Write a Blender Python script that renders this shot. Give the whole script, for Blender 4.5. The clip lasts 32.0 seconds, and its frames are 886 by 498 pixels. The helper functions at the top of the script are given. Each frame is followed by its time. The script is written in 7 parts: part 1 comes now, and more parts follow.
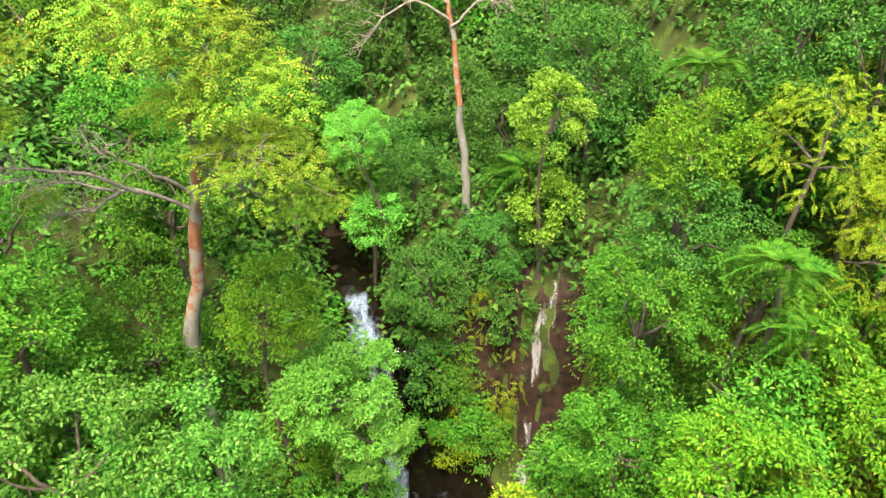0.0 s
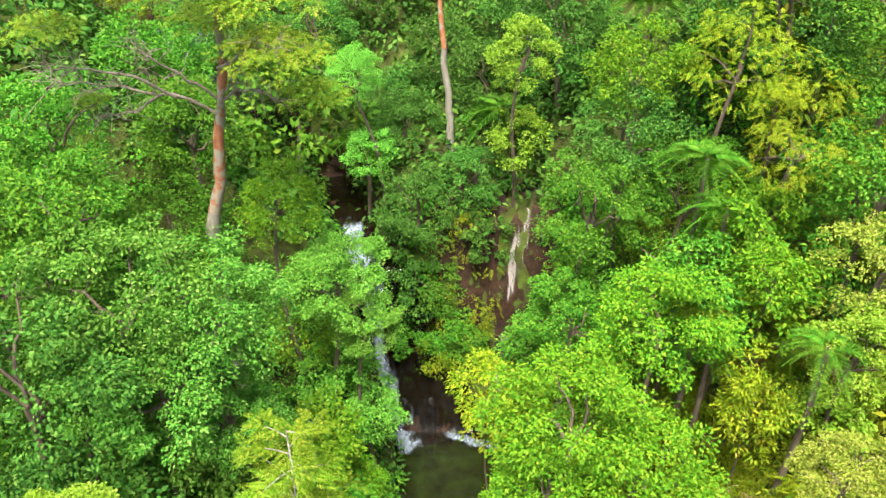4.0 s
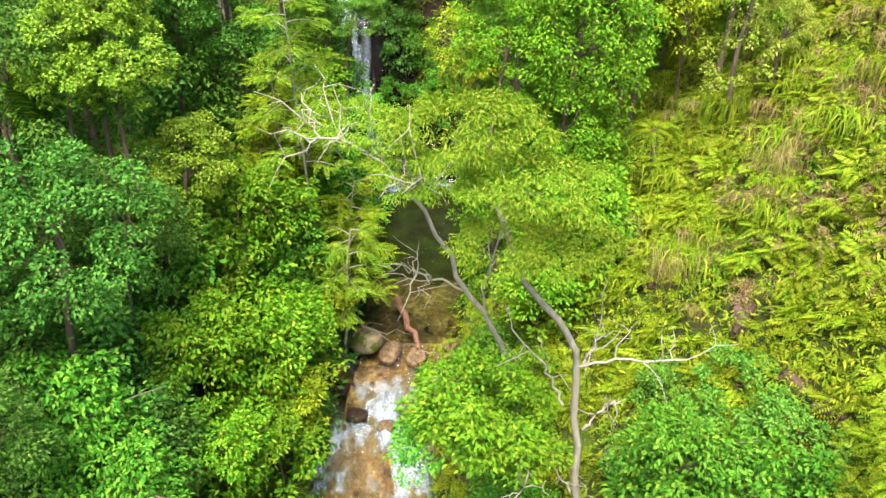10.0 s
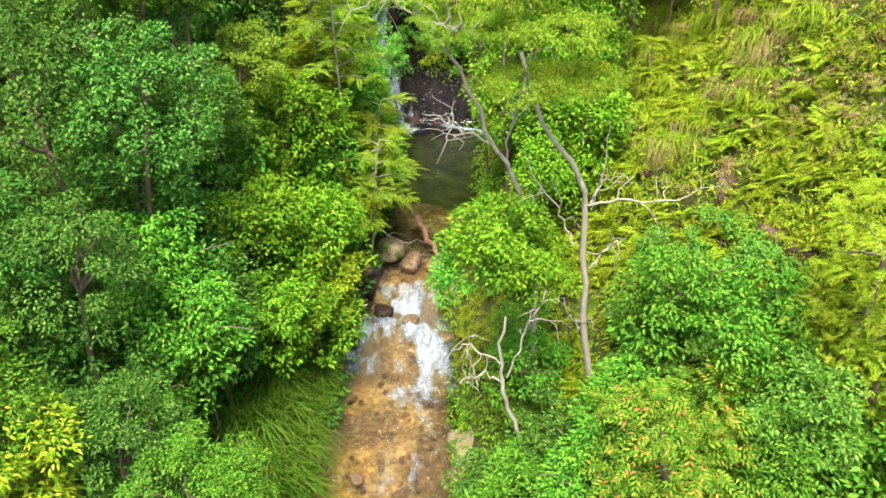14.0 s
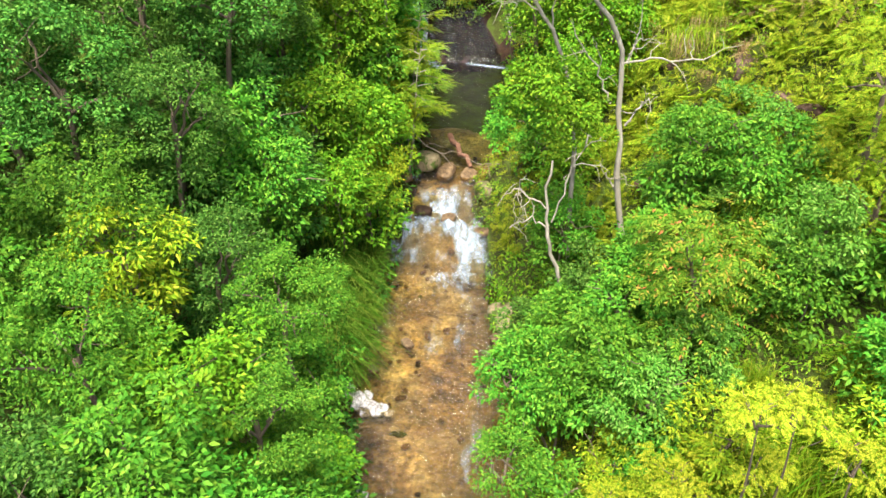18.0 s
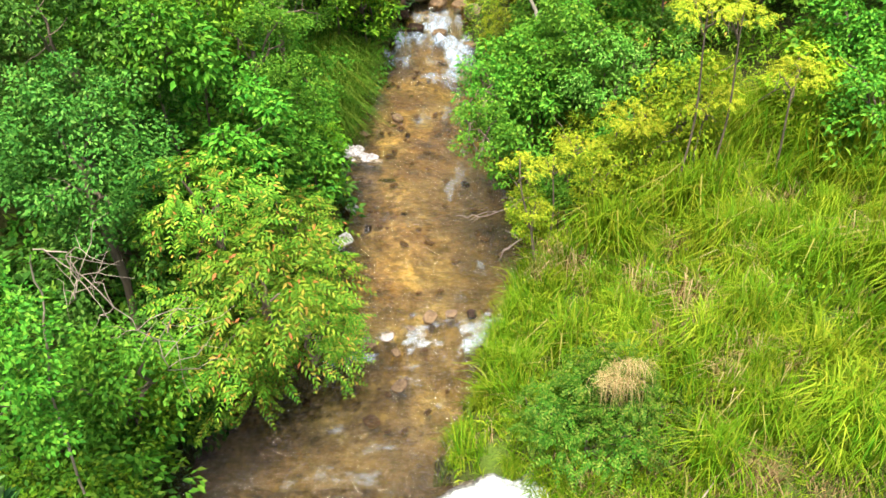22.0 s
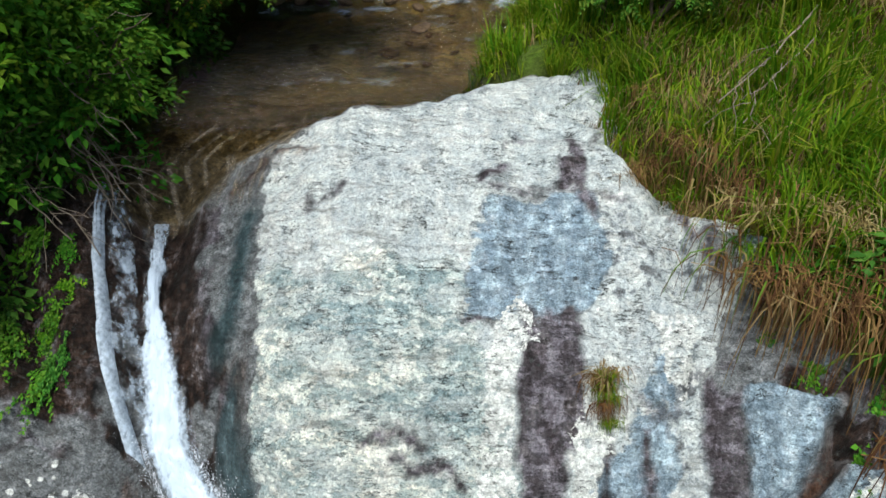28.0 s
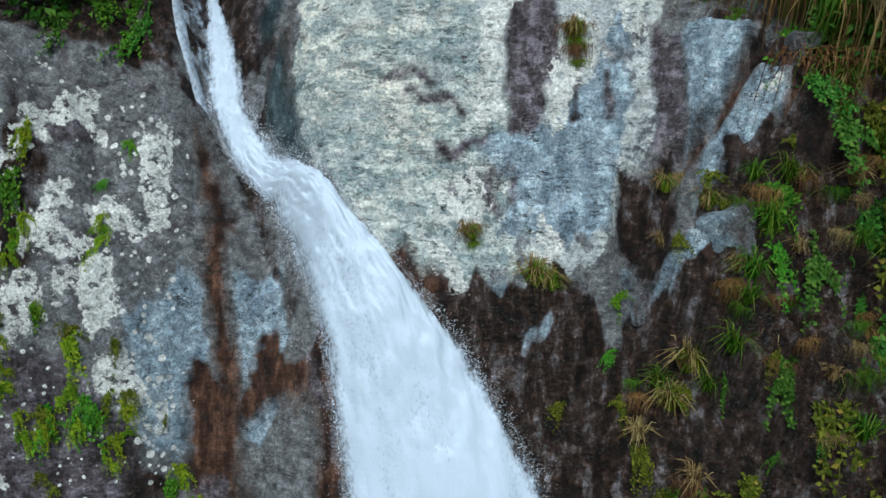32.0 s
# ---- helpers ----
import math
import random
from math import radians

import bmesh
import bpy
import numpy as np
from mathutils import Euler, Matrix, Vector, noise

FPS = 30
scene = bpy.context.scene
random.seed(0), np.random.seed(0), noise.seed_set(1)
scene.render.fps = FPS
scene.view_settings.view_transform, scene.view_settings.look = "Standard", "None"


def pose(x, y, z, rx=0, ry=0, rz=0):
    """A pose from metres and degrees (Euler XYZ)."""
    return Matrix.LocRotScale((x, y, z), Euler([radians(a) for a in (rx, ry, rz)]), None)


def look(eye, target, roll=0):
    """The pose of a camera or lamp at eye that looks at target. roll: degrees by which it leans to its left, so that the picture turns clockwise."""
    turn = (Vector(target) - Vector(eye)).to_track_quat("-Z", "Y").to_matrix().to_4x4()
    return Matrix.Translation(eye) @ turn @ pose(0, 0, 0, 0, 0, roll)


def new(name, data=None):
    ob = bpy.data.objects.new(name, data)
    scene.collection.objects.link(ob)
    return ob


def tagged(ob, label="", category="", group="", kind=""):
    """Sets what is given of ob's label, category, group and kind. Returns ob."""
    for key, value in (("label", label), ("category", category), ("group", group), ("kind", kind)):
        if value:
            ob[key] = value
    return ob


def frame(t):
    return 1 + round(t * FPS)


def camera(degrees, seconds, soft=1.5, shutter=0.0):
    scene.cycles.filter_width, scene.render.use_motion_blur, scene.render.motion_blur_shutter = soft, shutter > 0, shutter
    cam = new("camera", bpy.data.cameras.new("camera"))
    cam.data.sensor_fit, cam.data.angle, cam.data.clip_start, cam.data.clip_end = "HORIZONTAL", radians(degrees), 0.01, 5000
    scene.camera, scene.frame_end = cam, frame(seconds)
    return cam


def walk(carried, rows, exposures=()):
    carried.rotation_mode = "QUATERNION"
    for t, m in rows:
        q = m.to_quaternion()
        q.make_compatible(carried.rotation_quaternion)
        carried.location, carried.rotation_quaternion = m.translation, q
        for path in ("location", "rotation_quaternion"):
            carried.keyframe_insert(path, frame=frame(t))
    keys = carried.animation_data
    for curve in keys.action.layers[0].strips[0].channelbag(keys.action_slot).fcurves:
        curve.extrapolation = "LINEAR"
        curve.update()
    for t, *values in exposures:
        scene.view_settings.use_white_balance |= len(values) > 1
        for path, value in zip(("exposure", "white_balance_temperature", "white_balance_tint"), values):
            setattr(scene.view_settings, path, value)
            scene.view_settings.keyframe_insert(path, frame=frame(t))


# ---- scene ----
cam = camera(60.2, 32.0, soft=1.55)
METRES, EYE, TILT, LEAN, TURN = 44.0, 25.6, -35.0, 0.0, 0.0
ROWS = [
    (0.0, 0.0, 0.0, 0.0, -0.0, -0.0, 0.0),
    (0.5, 0.0016, -0.0093, -0.0073, -0.03, 0.03, -0.06),
    (1.0, 0.0028, -0.0202, -0.015, -0.06, 0.04, -0.09),
    (1.5, 0.0036, -0.0295, -0.0214, -0.1, 0.05, -0.13),
    (2.0, 0.0044, -0.0401, -0.0288, -0.13, 0.07, -0.15),
    (2.5, 0.0051, -0.0498, -0.0357, -0.16, 0.09, -0.14),
    (4.5, 0.0088, -0.0875, -0.079, -0.42, 0.3, -0.26),
    (5.0, 0.0096, -0.0928, -0.0957, -0.46, 0.33, -0.22),
    (5.5, 0.0098, -0.0971, -0.1142, -0.52, 0.34, -0.2),
    (6.0, 0.0104, -0.1012, -0.1335, -0.54, 0.33, -0.19),
    (6.5, 0.0106, -0.105, -0.1532, -0.64, 0.24, -0.14),
    (7.0, 0.0123, -0.1075, -0.1745, -0.65, 0.25, -0.1),
    (7.5, 0.0131, -0.11, -0.1966, -0.67, 0.23, -0.04),
    (8.0, 0.0138, -0.1132, -0.219, -0.71, 0.26, 0.04),
    (8.5, 0.0144, -0.1174, -0.2396, -0.71, 0.18, 0.07),
    (9.0, 0.0153, -0.1226, -0.26, -0.76, 0.2, 0.1),
    (9.5, 0.0173, -0.1288, -0.2807, -0.77, 0.21, 0.15),
    (10.0, 0.0191, -0.1357, -0.3018, -0.79, 0.2, 0.21),
    (10.5, 0.0214, -0.1432, -0.3232, -0.82, 0.25, 0.27),
    (11.0, 0.024, -0.1532, -0.3387, -0.85, 0.24, 0.32),
    (11.5, 0.0271, -0.1656, -0.3495, -0.83, 0.22, 0.36),
    (12.0, 0.0294, -0.1763, -0.3576, -0.89, 0.17, 0.37),
    (12.5, 0.0288, -0.1838, -0.3627, -0.9, 0.1, 0.39),
    (13.0, 0.0237, -0.1889, -0.3652, -0.89, 0.06, 0.43),
    (13.5, 0.0144, -0.192, -0.3667, -0.96, 0.07, 0.44),
    (14.0, 0.0023, -0.1939, -0.3676, -1.0, 0.11, 0.43),
    (14.5, -0.0107, -0.1949, -0.3683, -1.0, 0.13, 0.5),
    (16.5, -0.0281, -0.2244, -0.3862, -1.09, 0.3, 0.43),
    (17.0, -0.0288, -0.234, -0.4034, -1.09, 0.24, 0.45),
    (17.5, -0.0288, -0.2392, -0.4246, -1.06, 0.22, 0.49),
    (18.0, -0.0287, -0.2427, -0.4464, -1.06, 0.16, 0.5),
    (18.5, -0.0282, -0.246, -0.4681, -1.04, 0.11, 0.5),
    (19.0, -0.0277, -0.2488, -0.4893, -1.05, 0.11, 0.48),
    (19.5, -0.027, -0.2519, -0.5102, -1.04, 0.11, 0.44),
    (20.0, -0.0262, -0.2556, -0.5311, -0.97, 0.11, 0.43),
    (20.5, -0.0254, -0.2593, -0.5508, -0.95, 0.05, 0.38),
    (21.0, -0.0241, -0.2632, -0.5701, -0.96, 0.09, 0.28),
    (21.5, -0.022, -0.268, -0.5875, -0.87, 0.14, 0.23),
    (22.0, -0.0196, -0.2736, -0.6064, -0.84, 0.2, 0.21),
    (22.5, -0.0172, -0.2784, -0.623, -0.8, 0.13, 0.18),
    (23.0, -0.015, -0.2788, -0.6403, -0.79, -0.1, 0.2),
    (23.5, -0.0137, -0.2741, -0.6516, -0.78, -0.12, 0.2),
    (24.0, -0.013, -0.267, -0.6633, -0.82, -0.19, 0.23),
    (24.5, -0.0131, -0.2603, -0.6732, -0.81, -0.29, 0.25),
    (25.0, -0.014, -0.2522, -0.6849, -0.26, -0.32, -0.1),
    (25.5, -0.0162, -0.2452, -0.696, 0.28, -0.35, -0.42),
    (26.0, -0.0204, -0.2377, -0.7087, 0.37, -0.42, -0.49),
    (26.5, -0.0225, -0.231, -0.7201, 0.62, -0.42, -0.59),
    (28.5, -0.0215, -0.2289, -0.7543, 0.63, -0.73, -0.69),
    (29.0, -0.0209, -0.2375, -0.7628, 0.66, -0.6, -0.67),
    (29.5, -0.0203, -0.2441, -0.7729, 0.63, -0.65, -0.68),
    (30.0, -0.0199, -0.2511, -0.7862, 0.67, -0.63, -0.69),
    (30.5, -0.0208, -0.2569, -0.7985, 0.7, -0.63, -0.66),
    (31.0, -0.0212, -0.2633, -0.8128, 0.74, -0.69, -0.67),
    (31.5, -0.0208, -0.2687, -0.8259, 0.8, -0.76, -0.7),
    (32.0, -0.0204, -0.2741, -0.8414, 0.92, -0.86, -0.73),
]
walk(cam, [(t, pose(0, 0, EYE, TILT, LEAN, TURN) @ pose(METRES * x, METRES * y, METRES * z, 90 + pitch, roll, yaw)) for t, x, y, z, yaw, pitch, roll in ROWS],
     exposures=[(0, 2.26, 6450, 10), (7, 2.34, 6450, 10), (16, 2.4, 6450, 10), (23.8, 2.32, 6450, 10), (25, 1.8, 6350, 10), (26.5, 1.2, 6200, 9), (28.5, 0.58, 5750, 7), (32, 0.22, 5500, 5)])

# ---------------------------------------------------------------- light
SUN_EL, SUN_AZ = 68.0, 192.0
world = bpy.data.worlds.new("sky")
scene.world = world
world.use_nodes = True
wn = world.node_tree
sky = wn.nodes.new("ShaderNodeTexSky")
sky.sky_type, sky.sun_disc = "NISHITA", False
sky.sun_elevation, sky.sun_rotation = radians(SUN_EL), radians(SUN_AZ)
sky.air_density, sky.dust_density, sky.ozone_density = 1.0, 4.0, 1.0
wn.nodes["Background"].inputs["Strength"].default_value = 0.085
wn.links.new(sky.outputs[0], wn.nodes["Background"].inputs["Color"])
sun = new("sun", bpy.data.lights.new("sun", "SUN"))
sun.data.energy, sun.data.angle, sun.data.color = 3.1, radians(28), (1.0, 0.95, 0.86)
sun.matrix_world = look((0, 0, 60), (math.sin(radians(SUN_AZ)) * -20, math.cos(radians(SUN_AZ)) * -20, 60 - 20 * math.tan(radians(SUN_EL))))
rng = np.random.default_rng(7)


# ---------------------------------------------------------------- mesh helpers
def unit(v):
    return v / np.maximum(np.linalg.norm(v, axis=-1, keepdims=True), 1e-9)


def mesh_of(name, verts, faces, mats=(), smooth=False):
    """A mesh from arrays: verts (n, 3), faces (m, 3 or 4)."""
    verts, faces = np.asarray(verts, np.float32), np.asarray(faces, np.int32)
    me = bpy.data.meshes.new(name)
    k = faces.shape[1]
    me.vertices.add(len(verts))
    me.vertices.foreach_set("co", verts.ravel())
    me.loops.add(faces.size)
    me.loops.foreach_set("vertex_index", faces.ravel())
    me.polygons.add(len(faces))
    me.polygons.foreach_set("loop_start", np.arange(0, faces.size, k, dtype=np.int32))
    if smooth:
        me.polygons.foreach_set("use_smooth", np.ones(len(faces), bool))
    for m in mats:
        me.materials.append(m)
    me.update(calc_edges=True)
    return me


def join(chunks):
    """Joins (verts, faces) pairs."""
    vs, fs, n = [], [], 0
    for v, f in chunks:
        vs.append(v)
        fs.append(np.asarray(f) + n)
        n += len(v)
    return np.concatenate(vs), np.concatenate(fs)


def value_noise(p, scale, seed=0):
    """Smooth noise in -1..1 at points p (n, 2 or 3)."""
    p = np.asarray(p, float) * scale + 1000.37 + seed * 17.13
    i = np.floor(p).astype(np.int64)
    f = p - i
    f = f * f * (3 - 2 * f)
    d = p.shape[1]
    out = np.zeros(len(p))
    for c in range(2 ** d):
        off = np.array([(c >> k) & 1 for k in range(d)])
        q = i + off
        h = q[:, 0] * 374761393 + q[:, 1] * 668265263 + (q[:, 2] * 2147483647 if d == 3 else 0) + seed * 1274126177
        h = (h ^ (h >> 13)) * 1274126177
        h = ((h ^ (h >> 16)) & 0xFFFF) / 32767.5 - 1
        out += h * np.prod(np.where(off == 1, f, 1 - f), axis=1)
    return out


def fractal(p, scale, octaves=4, seed=0, gain=0.5):
    p = np.asarray(p, float)
    return sum(value_noise(p, scale * 2 ** k, seed + k) * gain ** k for k in range(octaves))


def smooth(a, b, x):
    t = np.clip((x - a) / (b - a), 0, 1)
    return t * t * (3 - 2 * t)


def tube(points, radii, sides=7):
    """A tapered tube along points: (verts, quads)."""
    pts = np.asarray(points, float)
    tan = unit(np.gradient(pts, axis=0))
    ref = np.where(np.abs(tan[:, 2:3]) > 0.9, [[1.0, 0, 0]], [[0, 0, 1.0]])
    a = unit(np.cross(tan, ref))
    b = np.cross(tan, a)
    ang = np.linspace(0, 2 * np.pi, sides, endpoint=False)
    ring = a[:, None] * np.cos(ang)[None, :, None] + b[:, None] * np.sin(ang)[None, :, None]
    v = (pts[:, None] + ring * np.asarray(radii, float)[:, None, None]).reshape(-1, 3)
    n, f = len(pts), []
    for i in range(n - 1):
        for j in range(sides):
            k = (j + 1) % sides
            f.append((i * sides + j, i * sides + k, (i + 1) * sides + k, (i + 1) * sides + j))
    return v, np.array(f)


def bent(a, b, sag=0.1, n=7, wob=0.04, r=None):
    """Points from a to b, bowed and a little crooked."""
    r = r or rng
    a, b = np.asarray(a, float), np.asarray(b, float)
    t = np.linspace(0, 1, n)[:, None]
    d = np.linalg.norm(b - a)
    p = a + (b - a) * t + np.array([[0, 0, 1.0]]) * np.sin(t * np.pi) * sag * d
    w = r.normal(0, wob * d, (n, 3))
    w[0] = w[-1] = 0
    return p + w


def leaves(P, A, N, L, W, curl=0.12, fold=0.12):
    """Folded, pointed leaves: six points and four triangles each."""
    A, N = unit(A), unit(N)
    S = unit(np.cross(A, N))
    N = np.cross(S, A)
    L, W = np.broadcast_to(L, len(P))[:, None], np.broadcast_to(W, len(P))[:, None]
    v = np.stack([P, P + A * L * 0.42 + S * W * 0.5 + N * W * fold, P + A * L - N * L * curl, P + A * L * 0.42 - S * W * 0.5 + N * W * fold], 1)
    n = len(P)
    base = np.arange(n)[:, None] * 4
    f = np.stack([base + [0, 1, 2], base + [0, 2, 3]], 1).reshape(-1, 3)
    return v.reshape(-1, 3), f


def sprays(P, A, N, length, pairs, L, W, r, droop=0.28):
    """Pinnate leaves: a row of leaflets on both sides of each stalk, drooping to the tip."""
    A, N = unit(A), unit(N)
    S = unit(np.cross(A, N))
    N = np.cross(S, A)
    n = len(P)
    length = np.broadcast_to(length, n)
    t = np.linspace(0.15, 1.0, pairs)
    out = []
    for side in (-1, 1):
        base = P[:, None] + A[:, None] * (length[:, None] * t[None])[..., None] - np.array([0, 0, 1.0]) * (droop * length[:, None] * t[None] ** 2)[..., None]
        ax = A[:, None] * (0.35 + 0.5 * t[None, :, None]) + side * S[:, None] * (1.0 - 0.45 * t[None, :, None]) - np.array([0, 0, 0.25])
        nn = np.repeat(N[:, None], pairs, 1) + r.normal(0, 0.15, (n, pairs, 3))
        taper = np.repeat((1.15 - 0.75 * np.abs(t - 0.4))[None], n, 0)
        out.append(leaves(base.reshape(-1, 3), ax.reshape(-1, 3), nn.reshape(-1, 3), (L * taper).ravel(), (W * taper).ravel()))
    return join(out)


def part(name, me, parent, m=None, label=""):
    ob = new(name, me)
    ob.parent = parent
    if m is not None:
        ob.matrix_basis = m
    return tagged(ob, label)


# ---------------------------------------------------------------- materials
def material(name):
    m = bpy.data.materials.new(name)
    m.use_nodes = True
    nt = m.node_tree
    return m, nt, nt.nodes["Principled BSDF"]


def node(nt, kind, **values):
    n = nt.nodes.new(kind)
    for k, v in values.items():
        n.inputs[k].default_value = v
    return n


def ramp(nt, fac, stops):
    r = nt.nodes.new("ShaderNodeValToRGB")
    el = r.color_ramp.elements
    while len(el) < len(stops):
        el.new(0.5)
    for e, (pos, col) in zip(el, stops):
        e.position, e.color = pos, (*col, 1)
    nt.links.new(fac, r.inputs[0])
    return r.outputs[0]


def noise_tex(nt, scale, detail=5, rough=0.6, vec=None, stretch=None):
    n = node(nt, "ShaderNodeTexNoise", Scale=scale, Detail=detail, Roughness=rough)
    if vec is None:
        vec = nt.nodes.new("ShaderNodeTexCoord").outputs["Object"]
    if stretch:
        mp = nt.nodes.new("ShaderNodeMapping")
        mp.inputs["Scale"].default_value = stretch
        nt.links.new(vec, mp.inputs[0])
        vec = mp.outputs[0]
    nt.links.new(vec, n.inputs["Vector"])
    return n.outputs["Fac"]


def mix_col(nt, fac, a, b, how="MIX"):
    m = nt.nodes.new("ShaderNodeMix")
    m.data_type, m.blend_type = "RGBA", how
    for key, val in ((0, fac), (6, a), (7, b)):
        if isinstance(val, (int, float)):
            m.inputs[key].default_value = val
        elif isinstance(val, tuple):
            m.inputs[key].default_value = (*val, 1)
        else:
            nt.links.new(val, m.inputs[key])
    return m.outputs[2]


def bump(nt, bsdf, height, strength=0.5, dist=0.02):
    b = node(nt, "ShaderNodeBump", Strength=strength, Distance=dist)
    nt.links.new(height, b.inputs["Height"])
    nt.links.new(b.outputs[0], bsdf.inputs["Normal"])


def leaf_material(name, stops, through_light=0.2, rough=0.5):
    """Leaves whose colour varies leaf by leaf and plant by plant."""
    m, nt, bs = material(name)
    geo = nt.nodes.new("ShaderNodeNewGeometry")
    info = nt.nodes.new("ShaderNodeObjectInfo")
    col = ramp(nt, geo.outputs["Random Per Island"], stops)
    hs = nt.nodes.new("ShaderNodeHueSaturation")
    for out, lo, hi in (("Hue", 0.488, 0.512), ("Value", 0.8, 1.2)):
        mr = node(nt, "ShaderNodeMapRange")
        mr.inputs[3].default_value, mr.inputs[4].default_value = lo, hi
        nt.links.new(info.outputs["Random"], mr.inputs[0])
        nt.links.new(mr.outputs[0], hs.inputs[out])
    col = mix_col(nt, 1.0, col, (0.625, 0.6, 0.6), "MULTIPLY")
    nt.links.new(col, hs.inputs["Color"])
    nt.links.new(hs.outputs[0], bs.inputs["Base Color"])
    bs.inputs["Roughness"].default_value = rough
    bs.inputs["Specular IOR Level"].default_value = 0.05
    tr = nt.nodes.new("ShaderNodeBsdfTranslucent")
    glow = mix_col(nt, 1.0, hs.outputs[0], (1.0, 1.0, 0.45), "MULTIPLY")
    nt.links.new(glow, tr.inputs["Color"])
    mx = node(nt, "ShaderNodeMixShader", Fac=through_light)
    nt.links.new(bs.outputs[0], mx.inputs[1])
    nt.links.new(tr.outputs[0], mx.inputs[2])
    nt.links.new(mx.outputs[0], nt.nodes["Material Output"].inputs[0])
    return m


LEAF = {
    "dark": leaf_material("dark_leaf", [(0, (0.03, 0.11, 0.014)), (0.5, (0.07, 0.21, 0.025)), (0.85, (0.118, 0.28, 0.036)), (1, (0.18, 0.34, 0.055))]),
    "mid": leaf_material("green_leaf", [(0, (0.038, 0.16, 0.012)), (0.5, (0.09, 0.285, 0.02)), (0.9, (0.16, 0.37, 0.03)), (1, (0.23, 0.4, 0.034))]),
    "bright": leaf_material("bright_leaf", [(0, (0.059, 0.2, 0.0085)), (0.5, (0.13, 0.33, 0.0136)), (0.9, (0.22, 0.4, 0.0213)), (1, (0.31, 0.42, 0.028))]),
    "lime": leaf_material("lime_leaf", [(0, (0.12, 0.25, 0.01)), (0.5, (0.24, 0.39, 0.014)), (0.88, (0.38, 0.47, 0.022)), (1, (0.5, 0.5, 0.04))]),
    "yellow": leaf_material("yellow_leaf", [(0, (0.15, 0.27, 0.01)), (0.4, (0.29, 0.4, 0.018)), (0.8, (0.46, 0.51, 0.026)), (1, (0.58, 0.57, 0.05))]),
    "feather": leaf_material("feather_leaf", [(0, (0.09, 0.22, 0.012)), (0.5, (0.2, 0.36, 0.022)), (0.85, (0.3, 0.42, 0.03)), (1, (0.52, 0.45, 0.05))]),
    "mixed": leaf_material("reddish_leaf", [(0, (0.055, 0.18, 0.012)), (0.5, (0.13, 0.31, 0.02)), (0.86, (0.25, 0.39, 0.03)), (0.96, (0.42, 0.36, 0.05)), (1, (0.5, 0.2, 0.06))]),
    "blue": leaf_material("bluish_leaf", [(0, (0.0236, 0.11, 0.0255)), (0.6, (0.059, 0.21, 0.0425)), (1, (0.142, 0.3, 0.0765))]),
    "jade": leaf_material("jade_leaf", [(0, (0.05, 0.18, 0.016)), (0.5, (0.11, 0.3, 0.03)), (0.88, (0.18, 0.39, 0.05)), (1, (0.27, 0.44, 0.09))]),
    "vivid": leaf_material("vivid_leaf", [(0, (0.1, 0.34, 0.03)), (0.5, (0.18, 0.5, 0.05)), (0.88, (0.26, 0.6, 0.075)), (1, (0.36, 0.66, 0.1))]),
    "fresh": leaf_material("fresh_leaf", [(0, (0.13, 0.29, 0.015)), (0.5, (0.25, 0.46, 0.03)), (0.88, (0.36, 0.56, 0.06)), (1, (0.5, 0.62, 0.1))], 0.3),
    "pale": leaf_material("pale_leaf", [(0, (0.16, 0.26, 0.02)), (0.5, (0.31, 0.41, 0.045)), (0.88, (0.44, 0.5, 0.08)), (1, (0.55, 0.55, 0.13))], 0.26),
    "grass": leaf_material("grass_blade", [(0, (0.075, 0.22, 0.008)), (0.45, (0.19, 0.37, 0.014)), (0.88, (0.33, 0.44, 0.02)), (0.97, (0.42, 0.44, 0.06)), (1, (0.5, 0.46, 0.16))], 0.45),
    "tussock": leaf_material("tussock_blade", [(0, (0.0354, 0.12, 0.0085)), (0.6, (0.0826, 0.22, 0.0153)), (1, (0.236, 0.32, 0.0425))], 0.35),
    "straw": leaf_material("dry_straw", [(0, (0.18, 0.12, 0.045)), (0.5, (0.34, 0.26, 0.1)), (1, (0.5, 0.42, 0.2))], 0.2, 0.7),
    "olive": leaf_material("olive_leaf", [(0, (0.05, 0.08, 0.008)), (0.5, (0.13, 0.17, 0.016)), (0.9, (0.24, 0.27, 0.03)), (1, (0.34, 0.26, 0.05))]),
    "rusty": leaf_material("rusty_dry_grass", [(0, (0.07, 0.035, 0.014)), (0.5, (0.2, 0.11, 0.04)), (1, (0.36, 0.24, 0.09))], 0.2, 0.7),
    "fern": leaf_material("fern_leaf", [(0, (0.13, 0.26, 0.01)), (0.5, (0.27, 0.42, 0.016)), (1, (0.46, 0.52, 0.04))], 0.4),
    "canopy": leaf_material("canopy_leaf", [(0, (0.1, 0.24, 0.012)), (0.5, (0.22, 0.4, 0.022)), (0.9, (0.35, 0.48, 0.04)), (1, (0.5, 0.52, 0.07))], 0.4),
}


